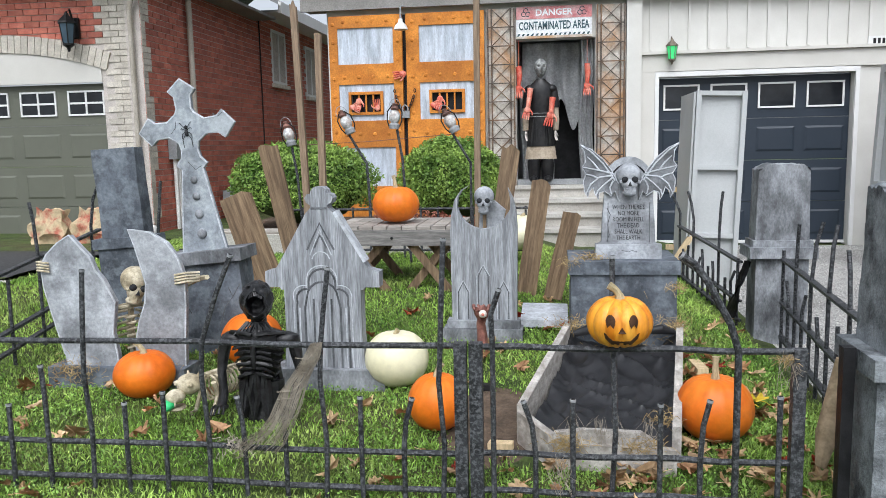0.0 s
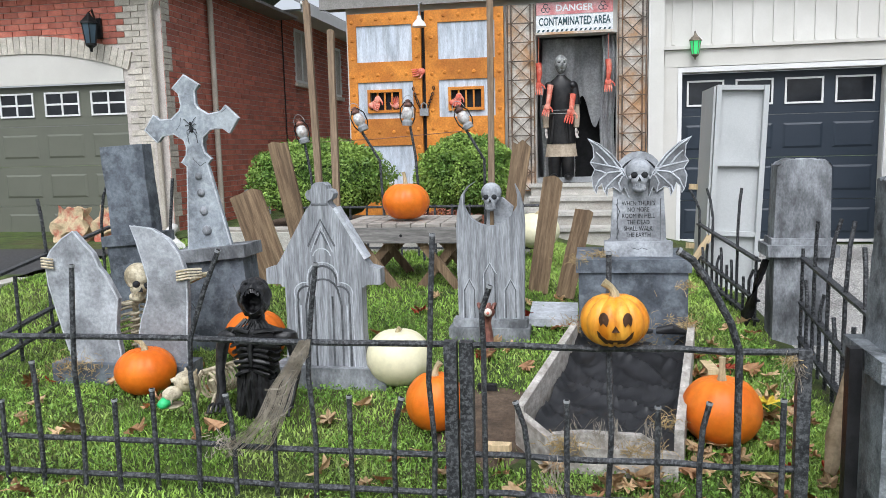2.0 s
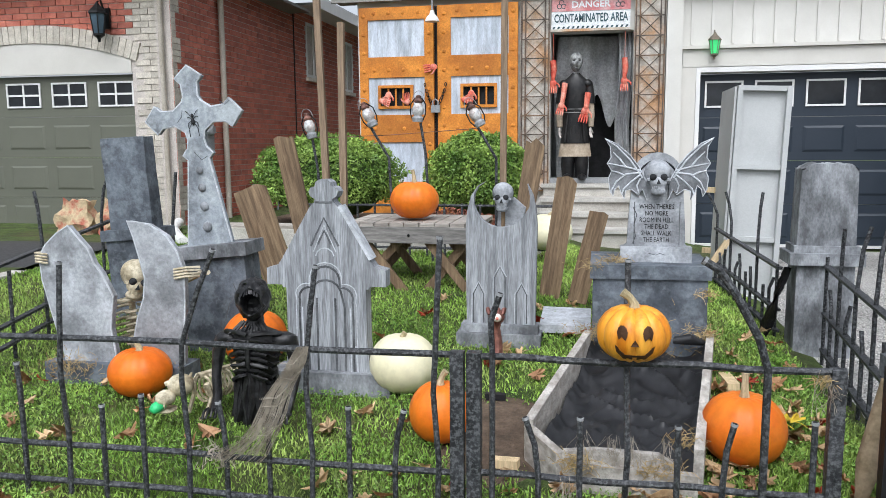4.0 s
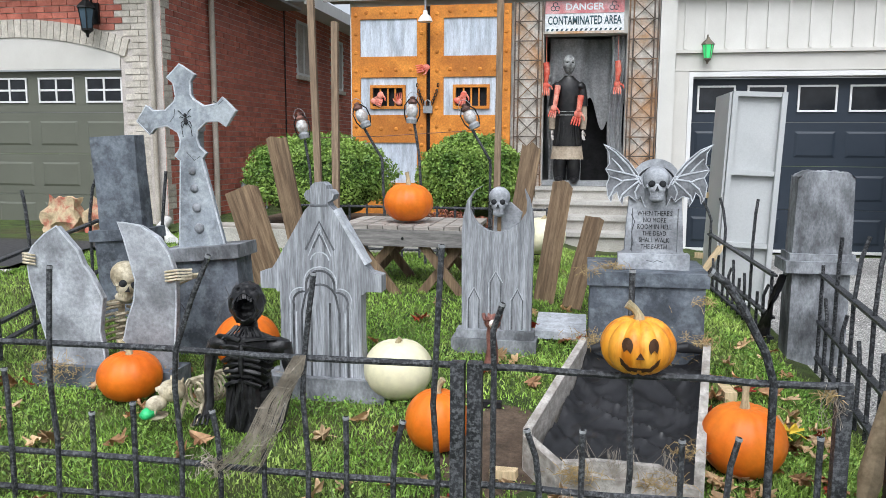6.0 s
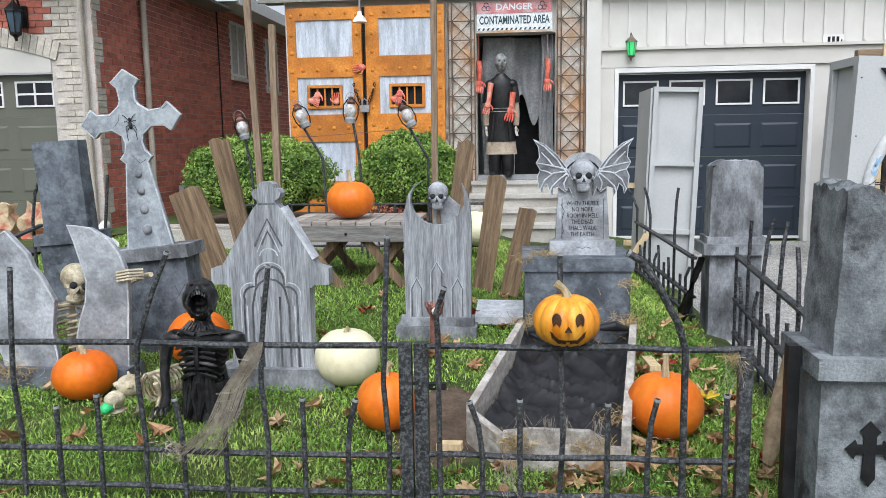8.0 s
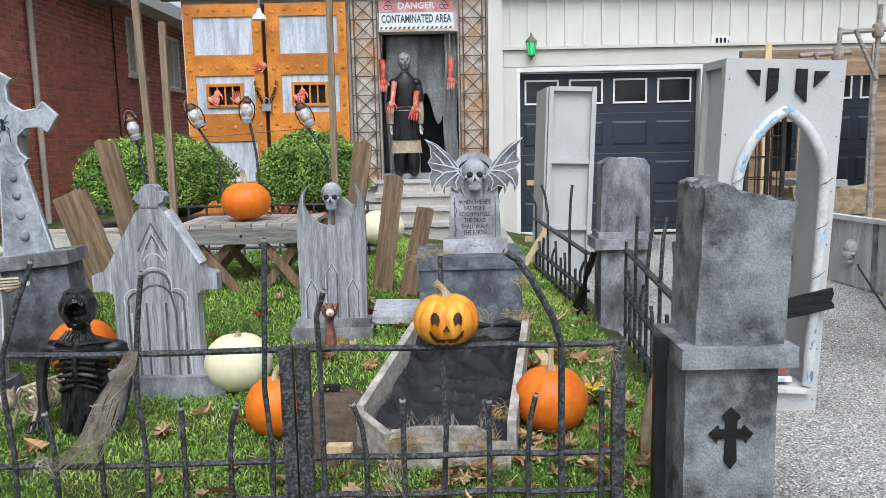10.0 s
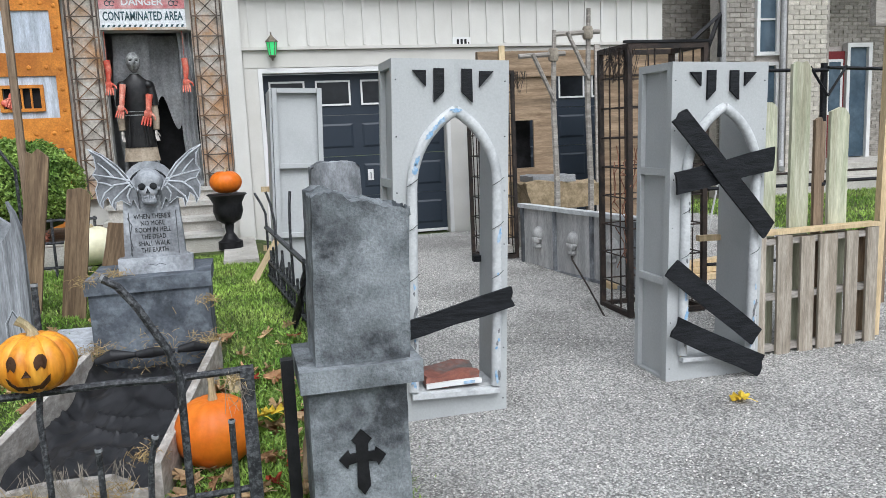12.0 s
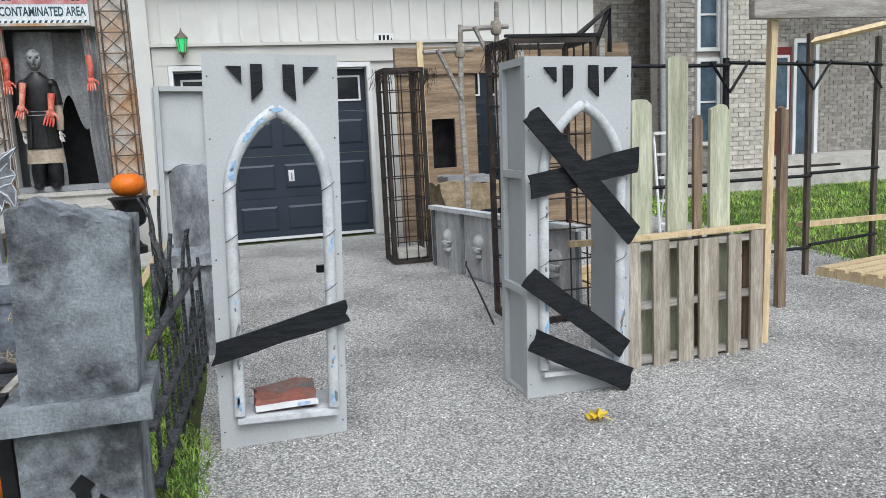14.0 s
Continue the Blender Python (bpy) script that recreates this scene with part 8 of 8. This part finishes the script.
solo("far_soffit", bx(7.2, 15.0, 10.9, 13.4, 5.4, 5.5), FASCIA, "soffit of the far house", "soffit", kind="structure")
solo("far_house_side", bx(7.5, 7.7, 12.8, 20, 0, 5.4), TAN, "tan side wall of the far house", "wall", kind="structure")
along("far_downspout", [(9.94, 11.18, 5.2), (9.94, 11.18, 0.75), (9.88, 11.1, 0.64), (9.82, 11.0, 0.62)], 0.045, bpy.data.materials["grey_downspout"], "pale grey downspout with an elbow at the bay corner", "downspout")
ld = thing("step_ladder", "white aluminium step ladder standing on the far lawn", "ladder", pose(7.0, 8.0, 0.06))
for sx in (-1, 1):
    part("stile", tube([(sx * 0.16, 0.0, -0.02), (sx * 0.11, 0.22, 1.2)], 0.016, 6), WHITE, ld)
    part("rear_leg", tube([(sx * 0.16, 0.55, -0.02), (sx * 0.11, 0.24, 1.18)], 0.012, 6), WHITE, ld)
for k in range(4):
    u = (0.2 + 0.26 * k) / 1.22
    part("rung", bx(-0.15 + 0.045 * u, 0.15 - 0.045 * u, 0.22 * u - 0.035, 0.22 * u + 0.035, 1.22 * u - 0.03, 1.22 * u - 0.008), WHITE, ld)
part("top_cap", bx(-0.13, 0.13, 0.17, 0.29, 1.185, 1.215), WHITE, ld, bevel=0.004)
for x in (8.6, 9.4):
    along("garden_rod", [(x, 9.2, 0.1), (x, 9.2, 0.75)], 0.02, CAGE, "black garden rail post on the far lawn", "post", 6)
along("garden_rail", [(7.6, 9.2, 0.7), (10.4, 9.2, 0.68)], 0.018, CAGE, "black rail across the far lawn", "rail", 6)

# ---- grass, straw and fallen leaves ----
GRASS = mat("grass_blades", (0.115, 0.22, 0.03), (0.32, 0.48, 0.09), 1.6, 0.5, 0.1, 20, stain=(0.36, 0.38, 0.14), sscale=2.5, samount=0.35, vary=0.5)


def grass(name, count, x0, x1, y0, y1, hgt, keep, seed, label):
    r_ = np.random.RandomState(seed)
    xs_, ys_ = r_.uniform(x0, x1, count), y0 + (y1 - y0) * r_.uniform(0, 1, count) ** 1.25
    vs, fs = [], []
    for x, y in zip(xs_, ys_):
        if not keep(x, y, r_):
            continue
        z = garden_z(x, y) - 0.004
        h = hgt * r_.uniform(0.45, 1.25) * (0.75 + 0.6 * max(0, noise.noise(Vector((x * 1.7, y * 1.7, 5)))))
        t = r_.uniform(0, 6.283)
        w_ = r_.uniform(0.0022, 0.0045) * (1 + 0.1 * max(0, y - 3))
        lx, ly = r_.normal(0, 0.5) * h, r_.normal(0, 0.5) * h
        cx_, sx_ = math.cos(t) * w_, math.sin(t) * w_
        i = len(vs)
        vs += [(x - cx_, y - sx_, z), (x + cx_, y + sx_, z), (x + lx * 0.4 + cx_ * 0.8, y + ly * 0.4 + sx_ * 0.8, z + h * 0.6), (x + lx * 0.4 - cx_ * 0.8, y + ly * 0.4 - sx_ * 0.8, z + h * 0.6), (x + lx, y + ly, z + h * 0.9)]
        fs += [(i, i + 1, i + 2, i + 3), (i + 3, i + 2, i + 4)]
    me = bpy.data.meshes.new(name)
    me.from_pydata(vs, [], fs)
    me.materials.append(GRASS)
    return tagged(new(name, me), label, "grass", kind="stuff")


def lawn_keep(x, y, r_):
    if x > 1.75 + 0.25 * noise.noise(Vector((y * 2, 0, 0))) + r_.uniform(-0.08, 0.1):
        return False
    if ((x - 0.12) / 0.28) ** 2 + ((y - 3.6) / 0.5) ** 2 < r_.uniform(0.5, 1.1):
        return False
    if 3.15 < y < 5.0 and 0.28 + 0.2 * (y - 3.3) / 1.2 < x < 0.95 + 0.2 * (y - 3.2) / 1.3:
        return False
    return True


grass("lawn_grass", 170000, -4.0, 2.1, 2.3, 8.6, 0.042, lawn_keep, 2, "short green lawn grass with clover")
grass("verge_grass", 16000, 1.2, 2.2, 1.6, 4.2, 0.042, lambda x, y, r_: x < 1.98 + 0.1 * noise.noise(Vector((y * 2.4, 3, 0))) + r_.uniform(-0.1, 0.1), 3, "green grass verge beside the gravel")
grass("far_lawn_grass", 30000, 7.5, 13.5, 5.0, 11.2, 0.07, lambda x, y, r_: True, 4, "green lawn of the far house")
def pebbles(count, x0, x1, y0, y1, seed):
    r_ = np.random.RandomState(seed)
    base = [(1, 0, 0), (-1, 0, 0), (0, 1, 0), (0, -1, 0), (0, 0, 1), (0, 0, -1)]
    tri = [(0, 2, 4), (2, 1, 4), (1, 3, 4), (3, 0, 4), (2, 0, 5), (1, 2, 5), (3, 1, 5), (0, 3, 5)]
    vs, fs = [], []
    for k in range(count):
        x, y = r_.uniform(x0, x1), y0 + (y1 - y0) * r_.uniform() ** 1.4
        s_ = r_.uniform(0.003, 0.0075)
        t = r_.uniform(0, 6.28)
        i = len(vs)
        z = drive_z(y) + 0.006 + s_ * 0.3
        for b_ in base:
            p = np.array(b_) * s_ * r_.uniform(0.7, 1.25, 3)
            vs.append((x + p[0] * math.cos(t) - p[1] * math.sin(t), y + p[0] * math.sin(t) + p[1] * math.cos(t), z + p[2] * 0.7))
        fs += [(a_ + i, b_ + i, c_ + i) for a_, b_, c_ in tri]
    me = bpy.data.meshes.new("gravel_stones")
    me.from_pydata(vs, [], fs)
    me.materials.append(mat("loose_stone", (0.34, 0.335, 0.32), (0.66, 0.65, 0.62), 40, 0.9, 0.2, 80, vary=0.5))
    return tagged(new("gravel_stones", me), "loose grey crushed stones on the driveway", "gravel", kind="stuff")


pebbles(26000, 1.98, 7.4, 2.2, 7.5, 31)
CLOVER = mat("clover_leaf", (0.11, 0.23, 0.03), (0.26, 0.42, 0.09), 3, 0.6, 0.1, 20, vary=0.4)


def clover_sample(r_):
    while True:
        x, y = r_.uniform(-2.8, 1.7), r_.uniform(2.6, 5.2)
        if lawn_keep(x, y, r_) and noise.noise(Vector((x * 1.6, y * 1.6, 9))) > -0.12:
            return np.array((x, y, garden_z(x, y) + r_.uniform(0.01, 0.045))), np.array((0, 0, 1.0))


me = leaf_cloud(26000, clover_sample, 0.0085, 21)
me.materials.append(CLOVER)
tagged(new("clover_patches", me), "patches of green clover in the lawn", "clover", kind="stuff")
st = bmesh.new()
STRAW = mat("dry_straw", (0.3, 0.21, 0.09), (0.46, 0.35, 0.18), 8, 0.9, 0.3, 40, vary=0.2)
for cx, cy, cz, s_, n_ in ((0.55, 4.47, 0.4, 0.05, 110), (1.12, 4.47, 0.4, 0.05, 110), (0.53, 4.5, 0.77, 0.04, 50), (1.12, 4.48, 0.62, 0.03, 50), (0.66, 4.58, 0.775, 0.04, 80), (0.48, 3.14, 0.2, 0.04, 90), (0.8, 3.13, 0.2, 0.05, 80), (0.9, 3.3, 0.26, 0.04, 60), (-2.25, 3.9, 0.24, 0.08, 160), (-1.75, 3.92, 0.26, 0.05, 60), (0.82, 4.46, 0.36, 0.15, 140), (1.27, 2.84, 0.66, 0.02, 60)):
    for k in range(n_):
        p = Vector((cx + rnd.gauss(0, s_), cy - abs(rnd.gauss(0, 0.015)), cz + rnd.gauss(0, s_ * 0.45)))
        d = Vector((rnd.gauss(0, 1), rnd.gauss(0, 0.5), rnd.gauss(0, 0.8))).normalized() * 0.022
        tube([p - d, p + d * 0.3 + Vector((0, 0, 0.004)), p + d], 0.0013, 3, st, False)
solo("straw_tufts", st, STRAW, "tufts of dry straw and moss on box and stones", "straw", kind="stuff")


def leaf_mesh(nm, material, seed):
    r_ = random.Random(seed)
    lobes = 5
    pts = []
    for i in range(lobes * 4):
        t = math.pi * (-0.15 + 1.3 * i / (lobes * 4 - 1))
        rr = (0.72 + 0.28 * abs(math.cos(i * math.pi / 4))) * r_.uniform(0.85, 1.12)
        if i % 4 == 2:
            rr *= 0.8
        pts.append((rr * math.cos(t), rr * math.sin(t) - 0.2))
    bm = bmesh.new()
    vs = [bm.verts.new((x * 0.045, y * 0.045, 0.03 * noise.noise(Vector((x * 1.7, y * 1.7, seed))) + 0.02 * (x * x))) for x, y in pts]
    c0 = bm.verts.new((0, -0.006, 0.002))
    for i in range(len(vs) - 1):
        bm.faces.new((c0, vs[i], vs[i + 1]))
    bm.faces.new((c0, vs[-1], vs[0]))
    tube([(0, -0.01, 0.002), (0.004, -0.035, 0.006), (0.0, -0.06, 0.004)], 0.0013, 4, bm)
    bmesh.ops.solidify(bm, geom=[f_ for f_ in bm.faces if len(f_.verts) == 3], thickness=0.0012)
    me = bpy.data.meshes.new(nm)
    bm.to_mesh(me)
    bm.free()
    me.materials.append(material)
    return me


kinds = []
for nm, c1, c2, lab in (("brown", (0.38, 0.2, 0.1), (0.54, 0.33, 0.18), "dry curled brown maple leaf on the grass"), ("tan", (0.5, 0.34, 0.18), (0.66, 0.48, 0.29), "dry tan maple leaf on the grass"), ("red", (0.3, 0.035, 0.02), (0.45, 0.09, 0.04), "fallen dark red maple leaf on the grass"), ("yellow", (0.68, 0.5, 0.04), (0.8, 0.62, 0.08), "fallen yellow maple leaf")):
    mt = mat("leaf_" + nm, c1, c2, 20, 0.7, 0.4, 60, vary=0.2)
    kinds.append([(leaf_mesh("leaf", mt, s), lab) for s in (1, 2, 3)])
r_ = random.Random(12)
for k in range(270):
    if k < 90:
        x, y = r_.uniform(0.95, 1.6), r_.uniform(2.85, 4.4)
    elif k < 130:
        x, y = r_.uniform(-0.3, 0.9), r_.uniform(2.5, 3.2)
    else:
        x, y = r_.uniform(-2.6, 1.6), r_.uniform(2.5, 5.4)
    if 3.15 < y < 4.6 and 0.28 + 0.2 * (y - 3.3) / 1.2 < x < 0.98 + 0.2 * (y - 3.2) / 1.3:
        continue
    kd = r_.choice((0, 0, 1, 1, 1, 1, 0, 2))
    me, lab = r_.choice(kinds[kd])
    ob = new("fallen_leaf", me)
    s = r_.uniform(0.7, 1.35)
    ob.matrix_basis = pose(x, y, garden_z(x, y) + r_.uniform(0.028, 0.045), r_.uniform(-30, 30), r_.uniform(-30, 30), r_.uniform(0, 360)) @ Matrix.Scale(s, 4)
    tagged(ob, lab, "leaf", "fallen leaves")
for x, y, z in ((3.75, 3.58, 0.02), (1.33, 3.75, 0.2), (1.4, 3.8, 0.19)):
    ob = new("fallen_leaf", kinds[3][0][0])
    ob.matrix_basis = pose(x, y, z, 8, -6, 40) @ Matrix.Scale(1.5, 4)
    tagged(ob, kinds[3][0][1] + " lying flat on the ground", "leaf", "fallen leaves")
